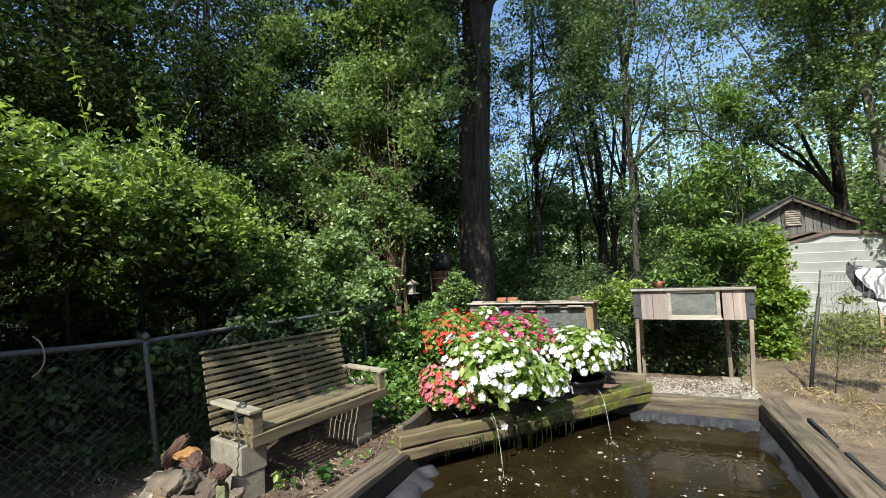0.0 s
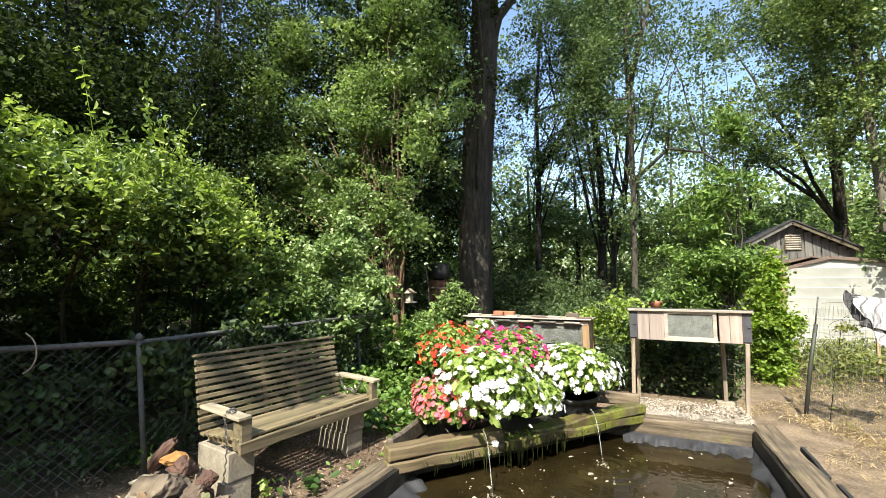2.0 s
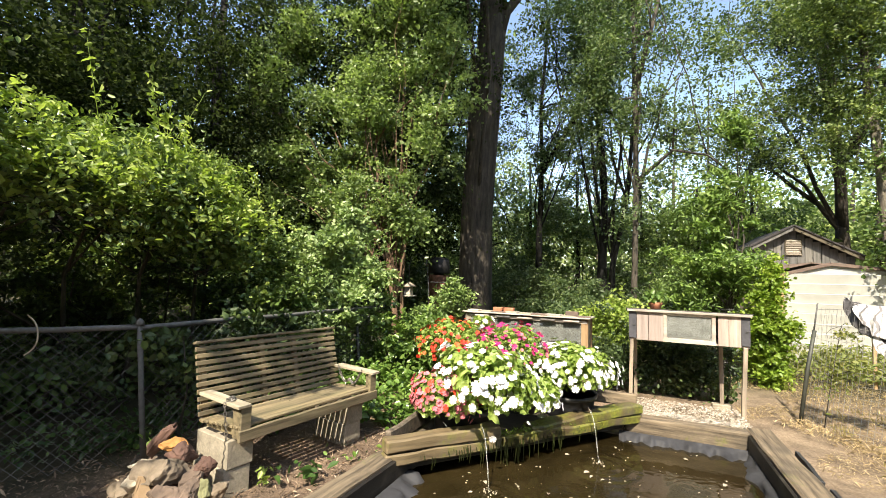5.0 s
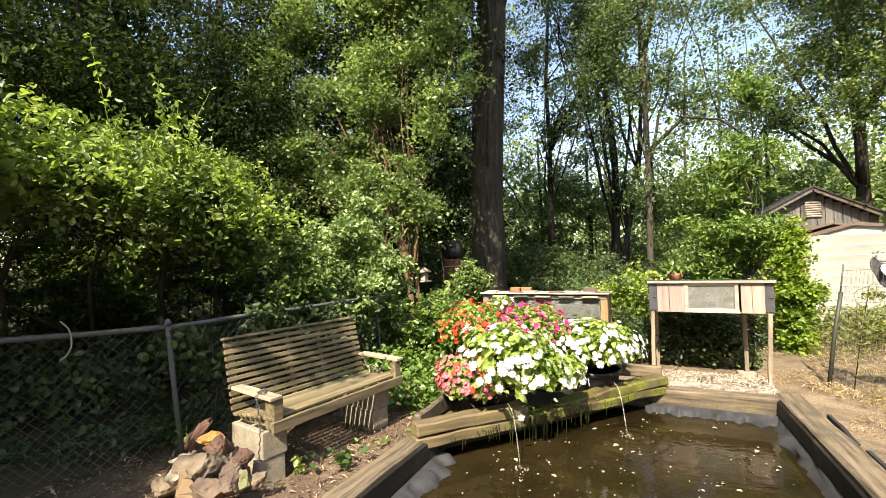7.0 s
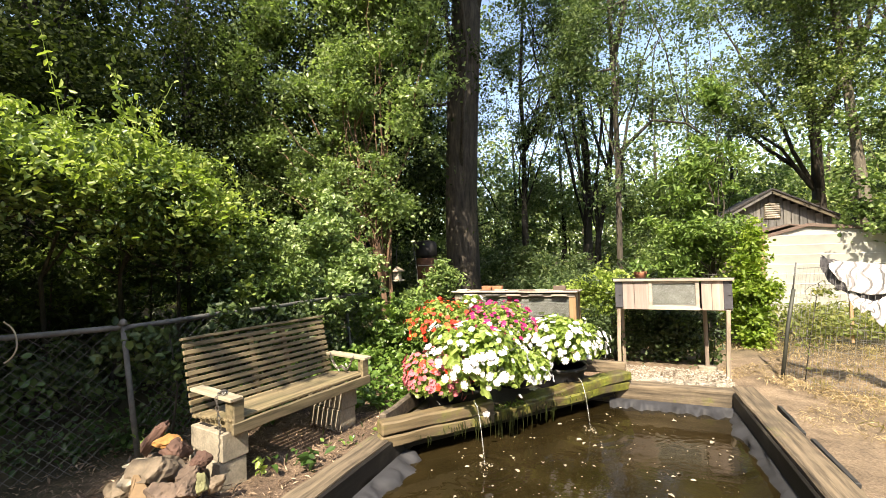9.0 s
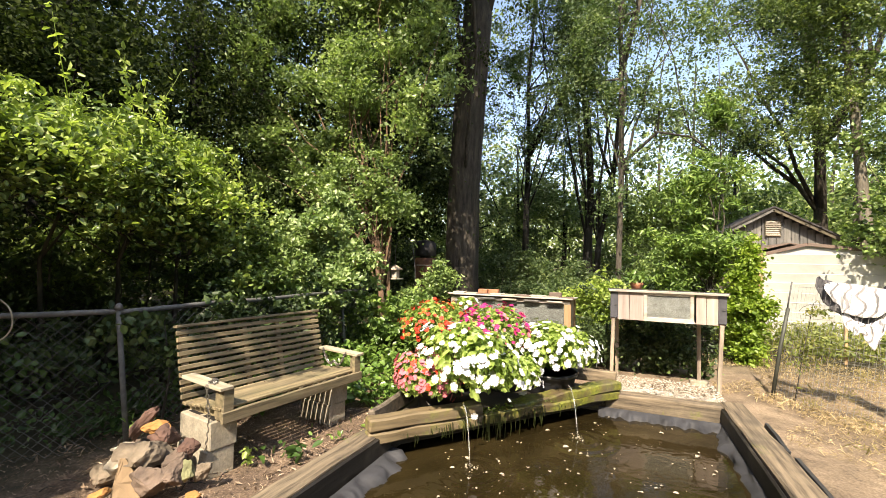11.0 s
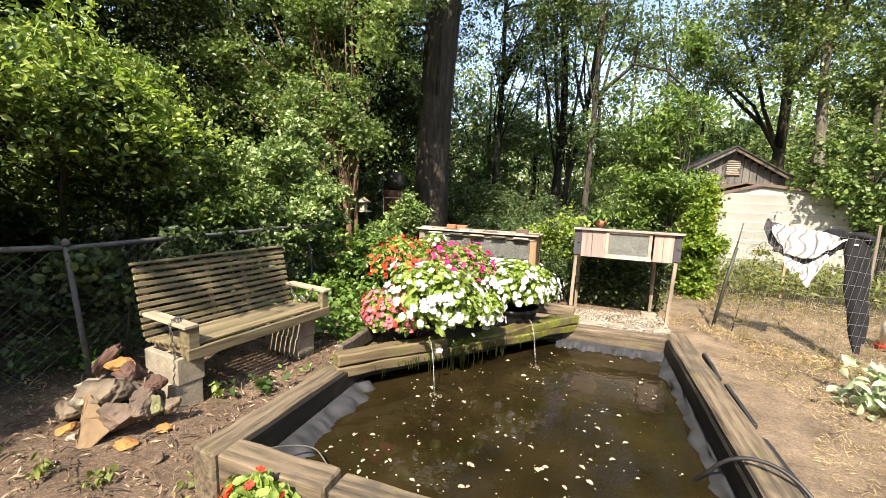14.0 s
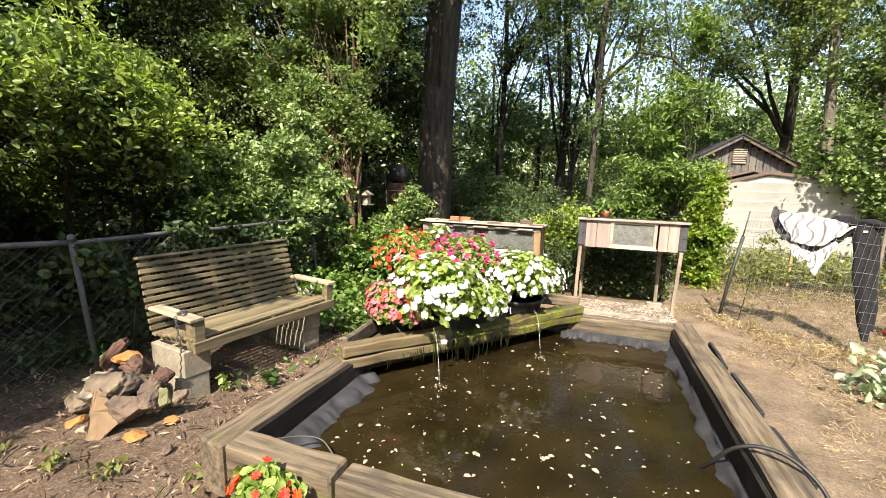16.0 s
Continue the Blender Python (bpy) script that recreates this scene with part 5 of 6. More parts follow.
def old_barn():
    y0, xp, zp, xl, xr, ze = 13.0, 3.55, 2.93, 2.25, 4.75, 2.18
    root = thing("old_shed", (xp, y0 + 1.5, 0), "old weathered grey board shed with a gable vent", "shed")
    o = root.location
    n = 16
    for i in range(n):
        xa, xb = xl + (xr - xl) * i / n, xl + (xr - xl) * (i + 1) / n
        xm = (xa + xb) / 2
        top = zp - abs(xm - xp) * (zp - ze) / (xp - xl) - 0.05
        part("wall_board", box(xb - xa - 0.008, 0.025, top, (xm - o.x, y0 - o.y, top / 2), 0.003, wobble=0.003, cuts=3, seed=i), M_barn, root)
    for x in (xl, xr):
        part("side_wall", box(0.04, 3.0, 1.6, (x - o.x, 0.02, 0.8), 0.004), M_barn_dark, root)
    for sgn, xe in ((-1, xl - 0.25), (1, xr + 0.1)):
        zz = zp - abs(xe - xp) * (zp - ze) / (xp - xl)
        d = Vector((xe - xp, 0, zz - zp))
        ang = -math.degrees(math.atan2(d.z, d.x)) if sgn > 0 else -math.degrees(math.atan2(-d.z, -d.x))
        m_ = ((xp + xe) / 2 - o.x, (zp + zz) / 2)
        part("roof_slope", box(d.length, 3.4, 0.04, (m_[0], -0.05, m_[1] + 0.05), 0.004, (0, ang, 0)), M_roofing, root)
        part("barge_board", box(d.length, 0.04, 0.12, (m_[0], y0 - o.y - 0.2, m_[1] + 0.0), 0.004, (0, ang, 0)), M_barn if sgn < 0 else M_barn_dark, root, "grey barge board")
    vent = part("vent_frame", box(0.34, 0.03, 0.42, (xp - o.x + 0.03, y0 - o.y - 0.02, zp - 0.48), 0.004), M_barn_dark, root)
    for i in range(7):
        part("louvre", box(0.3, 0.03, 0.03, (xp - o.x + 0.03, y0 - o.y - 0.045, zp - 0.65 + i * 0.055), 0.002, (25, 0, 0)), M_hutch_frame, vent, "pale weathered louvre slat")
    # slatted lean-to
    lean_to = thing("lean_to", (2.38, 11.4, 0), "dark slatted lean-to with a grey board roof beside the white shed", "lean-to")
    for i in range(8):
        part("slat", box(0.62, 0.03, 0.12, (-0.05, 0, 0.25 + i * 0.18), 0.003, (12, 0, 0), 0.003, 3, i), M_barn_dark, lean_to)
    for x in (-0.36, 0.26):
        part("post", box(0.06, 0.06, 1.66, (x, -0.05, 0.83), 0.004), M_barn_dark, lean_to)
    for i in range(5):
        part("roof_board", box(0.235, 1.1, 0.025, (-0.45 + i * 0.24, 0.42, 1.94), 0.004, (27, 0, 0), 0.004, 4, i), M_barn, lean_to)


white_shed()
old_barn()


def smoker():
    root = thing("rusty_barrel", (-3.88, 8.3, 0), "tall rusty steel drum smoker with a sooty black lid", "barrel")
    part("barrel", tube("barrel", [(0, 0, 0), (0, 0, 0.02), (0, 0, 0.5), (0, 0, 0.52), (0, 0, 1.0), (0, 0, 1.02), (0, 0, 1.5), (0, 0, 1.52)], [0.2, 0.22, 0.22, 0.228, 0.22, 0.228, 0.22, 0.2], 20), M_rust, root)
    part("lid", tube("lid", [(0, 0, 1.55), (0, 0, 1.57), (0, 0, 1.84), (0, 0, 1.88), (0, 0, 1.9)], [0.22, 0.235, 0.225, 0.17, 0.05], 18), M_soot_and_core, root)
    part("leg", tube("leg", [(0, 0, 1.5), (0, 0, 1.58)], 0.12, 12), M_soot_and_core, root)
    part("handle", box(0.42, 0.02, 0.02, (0.12, -0.24, 1.36)), M_hutch_frame, root)


smoker()


def feeder():
    root = thing("bird_feeder", (-4.12, 7.4, 1.08), "small pale wooden house-shaped bird feeder on a steel hook", "bird feeder")
    part("body", box(0.13, 0.13, 0.16, (0, 0, 0.1), 0.006), M_hutch_frame, root)
    part("tray", box(0.24, 0.24, 0.025, (0, 0, 0.005), 0.004), M_hutch_frame, root)
    part("roof", tube("roof", [(0, 0, 0.18), (0, 0, 0.2), (0, 0, 0.28), (0, 0, 0.29)], [0.17, 0.17, 0.03, 0.01], 4), M_hutch_post, root, "weathered pyramid roof")
    hook = [(0.45, 0.05, -1.08), (0.42, 0.05, 0.2), (0.35, 0.04, 0.75), (0.2, 0.02, 0.86), (0.05, 0, 0.76), (0, 0, 0.6), (0, 0, 0.28)]
    part("hook", tube("hook", hook, 0.008, 6), M_galv, root, "grey shepherd hook")


feeder()

# ---------------------------------------------------------------- plants, near to far
# hedge of vines over the chain-link fence
plant("vine_hedge", (-4.6, 2.0, 0), "tall overgrown hedge of vines, sunlit on top and dark beneath", "hedge",
      [(-2.6, -2.0, 2.55, 1.0, 1.0, 0.42), (-1.8, -1.4, 2.55, 0.9, 0.9, 0.4), (-1.0, -1.0, 2.55, 0.8, 0.8, 0.38), (-0.35, -0.55, 2.52, 0.75, 0.7, 0.38), (0.1, 0.05, 2.45, 0.65, 0.7, 0.4), (0.2, 0.75, 2.4, 0.6, 0.6, 0.45), (0.55, 0.55, 2.0, 0.35, 0.4, 0.3), (-0.1, 1.2, 2.3, 0.55, 0.45, 0.5),
       (-2.6, -0.9, 2.7, 0.9, 0.9, 0.45), (-1.8, -0.3, 2.7, 0.9, 0.8, 0.45), (-1.1, 0.4, 2.7, 0.8, 0.8, 0.45), (-0.8, 1.2, 2.65, 0.7, 0.7, 0.55), (-1.1, 1.9, 2.6, 0.7, 0.7, 0.7),
       # this row lies out of view, added to shade fence and hollow
       (0.25, -1.2, 2.7, 0.6, 0.6, 0.4), (0.0, -1.9, 2.7, 0.9, 0.8, 0.5), (0.65, -1.9, 2.8, 0.65, 0.6, 0.4), (-0.3, -2.6, 2.8, 1.0, 0.9, 0.6),
       (0.62, 0.35, 2.1, 0.25, 0.3, 0.25), (0.55, 1.0, 1.8, 0.3, 0.3, 0.3), (0.75, 1.3, 1.6, 0.3, 0.35, 0.45), (0.8, 1.75, 1.25, 0.3, 0.4, 0.4), (0.45, 1.9, 1.9, 0.35, 0.4, 0.4)],
      6400, 18, 0.11, 0.058, M_hedge, 11, [([(x - 0.3, y, 0), (x - 0.25, y + 0.1, 0.7), (x - 0.1, y, 1.4), (x, y + 0.2, 2.2)], 0.035, 0.012) for x, y in ((-2.4, -1.6), (-1.7, -0.9), (-1.1, -0.2), (-0.6, 0.3), (-0.4, 0.9), (-0.3, 1.5), (-0.8, 2.0))],
      34, M_bark_mid, 0.3, 0.5, 0.6, 0.62, 6, limb_r=0.012, sides=6, freq=2.0, share=8)
# thicket in the dark oak green: the hollow's shade is in the colour
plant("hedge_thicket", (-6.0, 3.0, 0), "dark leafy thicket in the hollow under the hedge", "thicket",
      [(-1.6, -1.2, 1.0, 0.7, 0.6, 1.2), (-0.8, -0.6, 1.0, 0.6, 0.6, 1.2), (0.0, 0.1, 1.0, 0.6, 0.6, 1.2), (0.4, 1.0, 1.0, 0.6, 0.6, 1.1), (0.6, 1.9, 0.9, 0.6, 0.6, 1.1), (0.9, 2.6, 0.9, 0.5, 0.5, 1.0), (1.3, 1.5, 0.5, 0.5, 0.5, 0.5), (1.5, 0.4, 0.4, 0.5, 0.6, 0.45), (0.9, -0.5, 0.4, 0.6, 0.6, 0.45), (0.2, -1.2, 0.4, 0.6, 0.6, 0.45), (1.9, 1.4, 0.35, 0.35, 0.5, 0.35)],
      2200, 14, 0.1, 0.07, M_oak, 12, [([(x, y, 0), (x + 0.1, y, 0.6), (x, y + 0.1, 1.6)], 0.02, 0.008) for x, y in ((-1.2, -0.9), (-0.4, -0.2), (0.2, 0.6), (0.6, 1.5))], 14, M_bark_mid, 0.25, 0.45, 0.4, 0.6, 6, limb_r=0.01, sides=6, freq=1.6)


# unseen foliage added beside the path to shade the hollow under the hedge
plant("hedge_shader", (-4.4, 0.0, 0), "unseen dense end of the hedge, added to shade the hollow", "hedge",
      [(-0.2, 0.2, 2.35, 0.9, 0.8, 0.6), (0.5, 0.1, 2.6, 0.6, 0.55, 0.4), (0.4, -0.4, 3.1, 0.6, 0.6, 0.4), (-0.5, -0.6, 2.6, 0.9, 0.8, 0.7), (0.05, 0.75, 2.2, 0.55, 0.5, 0.4), (-1.0, 0.4, 2.4, 0.8, 0.7, 0.5)],
      1100, 14, 0.12, 0.15, M_hedge, 14, [([(x, y, 0), (x, y, 1.0), (x + 0.1, y, 2.4)], 0.03, 0.012) for x, y in ((-0.3, 0.1), (0.2, -0.4))], 8, M_bark_mid, -0.5, 0.6, 0.6, 0.65, 4, limb_r=0.012, sides=6)


# oak green here too, its darkness painting the shade at the fence
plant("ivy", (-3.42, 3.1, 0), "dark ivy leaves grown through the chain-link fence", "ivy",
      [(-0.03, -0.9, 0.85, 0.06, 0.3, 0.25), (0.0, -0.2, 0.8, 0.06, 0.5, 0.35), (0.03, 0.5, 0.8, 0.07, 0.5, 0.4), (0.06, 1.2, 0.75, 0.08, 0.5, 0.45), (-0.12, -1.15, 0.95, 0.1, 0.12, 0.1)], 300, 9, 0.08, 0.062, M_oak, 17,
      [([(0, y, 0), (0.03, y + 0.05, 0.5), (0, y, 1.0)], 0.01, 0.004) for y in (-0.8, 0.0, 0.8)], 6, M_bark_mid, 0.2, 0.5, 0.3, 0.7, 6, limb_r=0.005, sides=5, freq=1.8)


def shoots():
    rng = rng_of(21)
    
    def hedge_line(g, off):
        a, b, c = Vector((-2.4, -2.0)), Vector((0.0, 0.0)), Vector((0.0, 1.25))
        p = a.lerp(b, g * 1.8) if g < 0.5556 else b.lerp(c, (g - 0.5556) * 2.25)
        return p.x + off, p.y - off * 0.5
    root = thing("vine_shoots", (-4.6, 2.0, 2.52), "upright young vine shoots with bright yellow-green leaves", "vine")
    pts, stems = [], []
    for k in range(36):
        g = rng.random()
        x, y = hedge_line(g, 0.3 * rng.normal())
        h = 0.25 + 0.6 * rng.random() ** 2.0
        b = Vector((x, y, 0.05 - 0.1 * g + 0.1 * rng.random()))
        t = b + Vector((0.12 * rng.normal(), 0.15 * rng.normal(), h + 0.1))
        q = bent(b, t, 9, 0, 0.11, k)
        stems.append(tube_data(q, [0.005 - 0.0004 * i for i in range(9)], 4))
        for i in range(int(10 + 20 * h)):
            pts.append(list(q[int(rng.integers(1, 9))] + Vector(rng.normal(size=3) * 0.032)))
    for k in range(12):                      # trailing tendrils
        x, y = hedge_line(rng.random(), 0.35)
        q = [Vector((x + 0.3 + 0.1 * s, y + 0.25 * s + 0.1 * math.sin(s * 3), 0.0 + 0.25 * s - 0.5 * s * s * 0.5)) for s in [i / 8 * 1.6 for i in range(9)]]
        stems.append(tube_data(q, [0.003] * 9, 4))
        pts += [list(p + Vector(rng.normal(size=3) * 0.03)) for p in q for _ in range(4)]
    part("stem_growth", joined("stem_growth", stems), M_vine, root)["kind"] = "stuff"
    part("leaves", leaf_mesh("leaves", np.array(pts), 0.065, rng, 0.4, 0.5, 6), M_shoot_sun, root)
    # lighter skin over the hedge top: sunlight put into the leaf colour
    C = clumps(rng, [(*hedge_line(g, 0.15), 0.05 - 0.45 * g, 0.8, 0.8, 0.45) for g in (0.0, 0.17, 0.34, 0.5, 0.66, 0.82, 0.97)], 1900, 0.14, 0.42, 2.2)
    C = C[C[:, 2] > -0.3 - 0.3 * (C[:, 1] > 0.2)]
    part("sunlit_skin", leaf_mesh("sunlit_skin", leaves_on(rng, C, 14, 0.09), 0.06, rng, 0.6, 0.55, 6), M_shoot_sun, root)


shoots()


def fence_ivy():
    rng = rng_of(23)
    yy = rng.uniform(-0.4, 5.2, 2200)
    line = np.where(yy < 2.15, -3.8 + (yy - 2.15) * 0.923, -3.8 + (yy - 2.15) * 0.164)
    C = np.c_[line + 0.03 * rng.normal(size=2200), yy, rng.random(2200) ** np.where(yy > 3.3, 0.8, 1.6) * np.where(yy > 3.3, 1.2, 1.05)]
    keep = np.array([noise.noise(Vector((c[1] * 1.6, c[2] * 1.6, 2))) > 0.02 - 0.25 * (c[1] > 3.2) for c in C])
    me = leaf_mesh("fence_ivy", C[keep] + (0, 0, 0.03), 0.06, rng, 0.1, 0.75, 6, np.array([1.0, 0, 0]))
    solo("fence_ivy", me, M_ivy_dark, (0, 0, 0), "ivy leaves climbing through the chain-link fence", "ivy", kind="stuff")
    yy = rng.uniform(-0.4, 5.2, 2600)
    line = np.where(yy < 2.15, -3.8 + (yy - 2.15) * 0.923, -3.8 + (yy - 2.15) * 0.164)
    C = np.c_[line + rng.uniform(-0.7, 0.22, 2600), yy, 0.02 + 0.16 * rng.random(2600) ** 1.5]
    solo("fence_weeds", leaf_mesh("fence_weeds", C, 0.05, rng, 0.8, 0.6, 6), M_ivy_dark, (0, 0, 0), "low weeds along the foot of the fence", "weeds", kind="stuff")
    # ivy bank between the bench and the terrace
    n = 5200
    x, y = rng.uniform(-3.75, -1.62, n), rng.uniform(2.9, 6.0, n)
    ok = (x + 1.62) < (y - 2.75) * 0.8 - 0.25
    ok &= ~((x > -3.0) & (y < 3.5))
    hgt = 0.06 + 0.34 * np.clip((-x - 1.7) / 1.4, 0, 1) * np.clip((y - 3.2) / 1.2, 0, 1)
    C = np.c_[x, y, hgt * rng.random(n) ** 0.5 + 0.02][ok]
    solo("ivy_bank", leaf_mesh("ivy_bank", C, 0.07, rng, 0.8, 0.8, 6), M_ivy, (0, 0, 0), "bank of glossy ivy between bench and terrace", "ivy", kind="stuff")


fence_ivy()
solo("dead_vine", tube("dead_vine", rounded([Vector(p) for p in ((-3.74, 1.43, 1.16), (-3.72, 1.47, 1.11), (-3.70, 1.48, 1.04), (-3.70, 1.48, 0.97), (-3.73, 1.46, 0.91), (-3.74, 1.43, 0.89))]), 0.005, 6), M_bench_arm, (0, 0, 0), "pale dead vine curled over the fence rail", "vine", smooth=True)

plant("fence_bush", (-3.55, 4.85, 0), "sunlit rounded bush of compound leaves at the end of the fence", "bush",
      [(0, -0.2, 1.75, 0.5, 0.6, 0.5), (0.2, -0.35, 1.1, 0.4, 0.6, 0.5), (-0.6, 0.1, 1.75, 0.6, 0.5, 0.55), (-1.2, 0.2, 1.5, 0.5, 0.5, 0.6), (-0.5, 0, 1.1, 0.6, 0.5, 0.5), (0.0, 0.3, 0.8, 0.4, 0.5, 0.5), (-0.1, 0.1, 2.2, 0.35, 0.35, 0.25)], 1500, 19, 0.085, 0.068, M_pale_shrub, 31,
      [([(0, 0, 0), (0.05, 0, 0.5), (0, 0.05, 1.2)], 0.03, 0.012), ([(0.1, 0.1, 0), (-0.2, 0.1, 0.6), (-0.45, 0.1, 1.4)], 0.025, 0.01)], 14, M_bark_mid, 0.4, 0.4, 0.8, 0.62, 6, limb_r=0.012, sides=6, freq=2.0, share=8)
plant("fence_bush", (-2.6, 5.3, 0), "leafy green bush behind the bench", "bush",
      [(0, 0, 0.5, 0.6, 0.5, 0.45), (-0.5, -0.2, 0.55, 0.5, 0.5, 0.5), (0.35, 0.2, 0.5, 0.35, 0.4, 0.45), (-0.25, 0.7, 0.75, 0.6, 0.5, 0.4)], 520, 12, 0.08, 0.075, M_bush, 32,
      [([(0, 0, 0), (0.05, 0, 0.3), (0, 0.05, 0.7)], 0.02, 0.008)], 8, M_bark_mid, 0.2, 0.35, 0.7, 0.6, 6, limb_r=0.01, sides=6)
plant("fence_bush", (-3.25, 7.4, 0), "small leafy shrub in front of the rusty drum", "bush",
      [(0, 0, 0.75, 0.4, 0.3, 0.45), (0.2, 0, 1.2, 0.28, 0.25, 0.3), (-0.25, 0.1, 0.5, 0.3, 0.3, 0.4), (-0.5, -0.2, 0.6, 0.2, 0.2, 0.5)], 420, 12, 0.09, 0.07, M_shrub, 33,
      [([(0, 0, 0), (0.05, 0, 0.5), (0.1, 0.02, 1.2)], 0.018, 0.007)], 8, M_bark_mid, 0.3, 0.45, 0.6, 0.55, 6, limb_r=0.008, sides=6, share=6)
plant("small_tree", (-4.7, 7.1, 0), "many-stemmed small tree with pale grey-green leaves", "tree",
      [(0.6, -0.1, 2.6, 0.8, 0.7, 0.6), (-0.7, -0.3, 2.6, 0.9, 0.9, 0.9), (0.1, 0.2, 3.5, 1.2, 1.0, 0.9), (-0.9, 0.3, 4.2, 1.1, 1.0, 0.9), (0.9, 0.3, 3.2, 0.8, 0.8, 0.7), (0.0, 0, 5.0, 1.2, 1.0, 0.9), (-1.6, 0, 3.4, 0.9, 0.9, 1.0), (-0.6, 0.2, 6.3, 1.3, 1.0, 1.0), (0.4, 0.1, 5.7, 1.1, 0.9, 0.8), (0.3, 0.2, 7.0, 1.3, 1.0, 0.9), (0.2, 0.2, 8.2, 1.3, 1.1, 0.9), (-2.3, -0.1, 5.4, 1.1, 0.9, 1.0), (-2.6, 0, 7.0, 1.2, 1.0, 1.0), (-1.8, -0.2, 4.4, 1.0, 0.9, 0.8), (-2.4, -0.4, 3.7, 0.9, 0.8, 0.7), (1.2, 0, 4.3, 0.8, 0.7, 0.7), (1.3, 0, 6.0, 0.8, 0.8, 0.9), (-1.3, -0.4, 2.5, 0.7, 0.6, 0.6)],
      12500, 12, 0.15, 0.082, M_small_tree, 41,
      [([(0.5, 0, 0), (0.45, 0, 0.8), (0.25, 0.05, 1.7), (-0.05, 0.1, 2.8), (-0.2, 0.1, 4.2)], 0.08, 0.025), ([(0.55, 0.1, 0), (0.55, 0.1, 0.9), (0.5, 0.1, 1.8), (0.6, 0.15, 3.2)], 0.05, 0.018),
       ([(0.4, 0, 0.4), (-0.3, 0, 1.4), (-1.0, 0, 2.6)], 0.04, 0.012)], 34, M_bark_red, 0.58, 0.5, 0.7, 0.66, 4, limb_r=0.024, freq=1.05, share=8)
plant("bush", (1.42, 8.6, 0), "tall sunlit bush with long pointed leaves behind the hutch", "bush",
      [(-0.2, 0, 1.3, 0.8, 0.7, 0.8), (-0.15, 0, 2.1, 0.7, 0.7, 0.7), (0.1, 0, 3.0, 0.5, 0.5, 0.7), (-0.6, 0, 1.1, 0.6, 0.6, 0.6), (0.2, 0, 2.0, 0.4, 0.5, 0.7), (0.15, 0, 3.7, 0.34, 0.35, 0.5), (0.16, 0, 4.2, 0.16, 0.2, 0.4)], 1800, 12, 0.1, 0.095, M_bush, 51,
      [([(0, 0, 0), (0.05, 0, 1), (0.15, 0, 2), (0.3, 0, 3.2)], 0.05, 0.012)], 18, M_bark_mid, 0.4, 0.4, 0.6, 0.38, 6, limb_r=0.015, lean=0.4, freq=1.8, share=8)
plant("vine", (1.82, 7.75, 0), "column of bright yellow-green vine on the shed corner", "vine",
      [(0.0, 0, 0.3, 0.2, 0.22, 0.36), (-0.06, 0, 0.8, 0.27, 0.26, 0.36), (0.12, 0, 0.9, 0.2, 0.2, 0.18), (-0.02, 0, 1.25, 0.17, 0.2, 0.32), (0.06, 0, 1.65, 0.08, 0.12, 0.3)], 1000, 13, 0.06, 0.052, M_vine, 52,
      [([(0, 0, 0), (0, 0, 0.8), (0.1, 0, 1.6)], 0.02, 0.01)], 6, M_bark_mid, 0.1, 0.45, 0.6, 0.75, 6, limb_r=0.01, sides=6)
plant("fence_vine", (1.83, 5.85, 0), "thin pale-leaved vine climbing the wire fence by its post", "vine",
      [(0.02, -0.05, 0.55, 0.1, 0.16, 0.4), (0.1, -0.12, 0.95, 0.08, 0.16, 0.25), (0.12, -0.4, 0.7, 0.08, 0.18, 0.25)], 60, 7, 0.06, 0.036, M_weed, 56,
      [([(0, 0, 0), (0.05, -0.05, 0.5), (0.12, -0.12, 1.1)], 0.006, 0.003)], 5, M_bark_mid, 0.1, 0.6, 0.4, 0.6, 6, limb_r=0.004, sides=5)
plant("bush", (0.45, 6.42, 0), "dark leafy weeds under and behind the hutch", "bush",
      [(0, 0, 0.4, 0.75, 0.2, 0.45), (0.1, 0.12, 0.4, 0.7, 0.2, 0.4), (-1.0, 0.3, 0.6, 0.45, 0.35, 0.5), (-0.8, -0.1, 0.3, 0.4, 0.3, 0.3)], 1300, 13, 0.07, 0.05, M_oak, 53, [([(x, 0, 0), (x + 0.05, 0.02, 0.3), (x, 0.05, 0.6)], 0.008, 0.004) for x in (-0.6, -0.2, 0.2, 0.6)], 6, M_bark_mid, 0.2, 0.4, 0.6, 0.6, 6)
# this bush takes the shoot green, so its sunlight is in the colour
plant("bush", (-0.35, 7.1, 0), "sunlit yellow-green bush between the two hutches", "bush",
      [(0, 0, 0.6, 0.4, 0.35, 0.5), (0.15, 0, 1.0, 0.3, 0.3, 0.3), (-0.25, 0.1, 0.9, 0.3, 0.3, 0.3)], 500, 12, 0.08, 0.06, M_shoot_sun, 55,
      [([(0, 0, 0), (0.05, 0, 0.5), (0, 0, 1.0)], 0.015, 0.006)], 6, M_bark_mid, 0.3, 0.4, 0.6, 0.6, 6, limb_r=0.008, sides=6, freq=2.0)
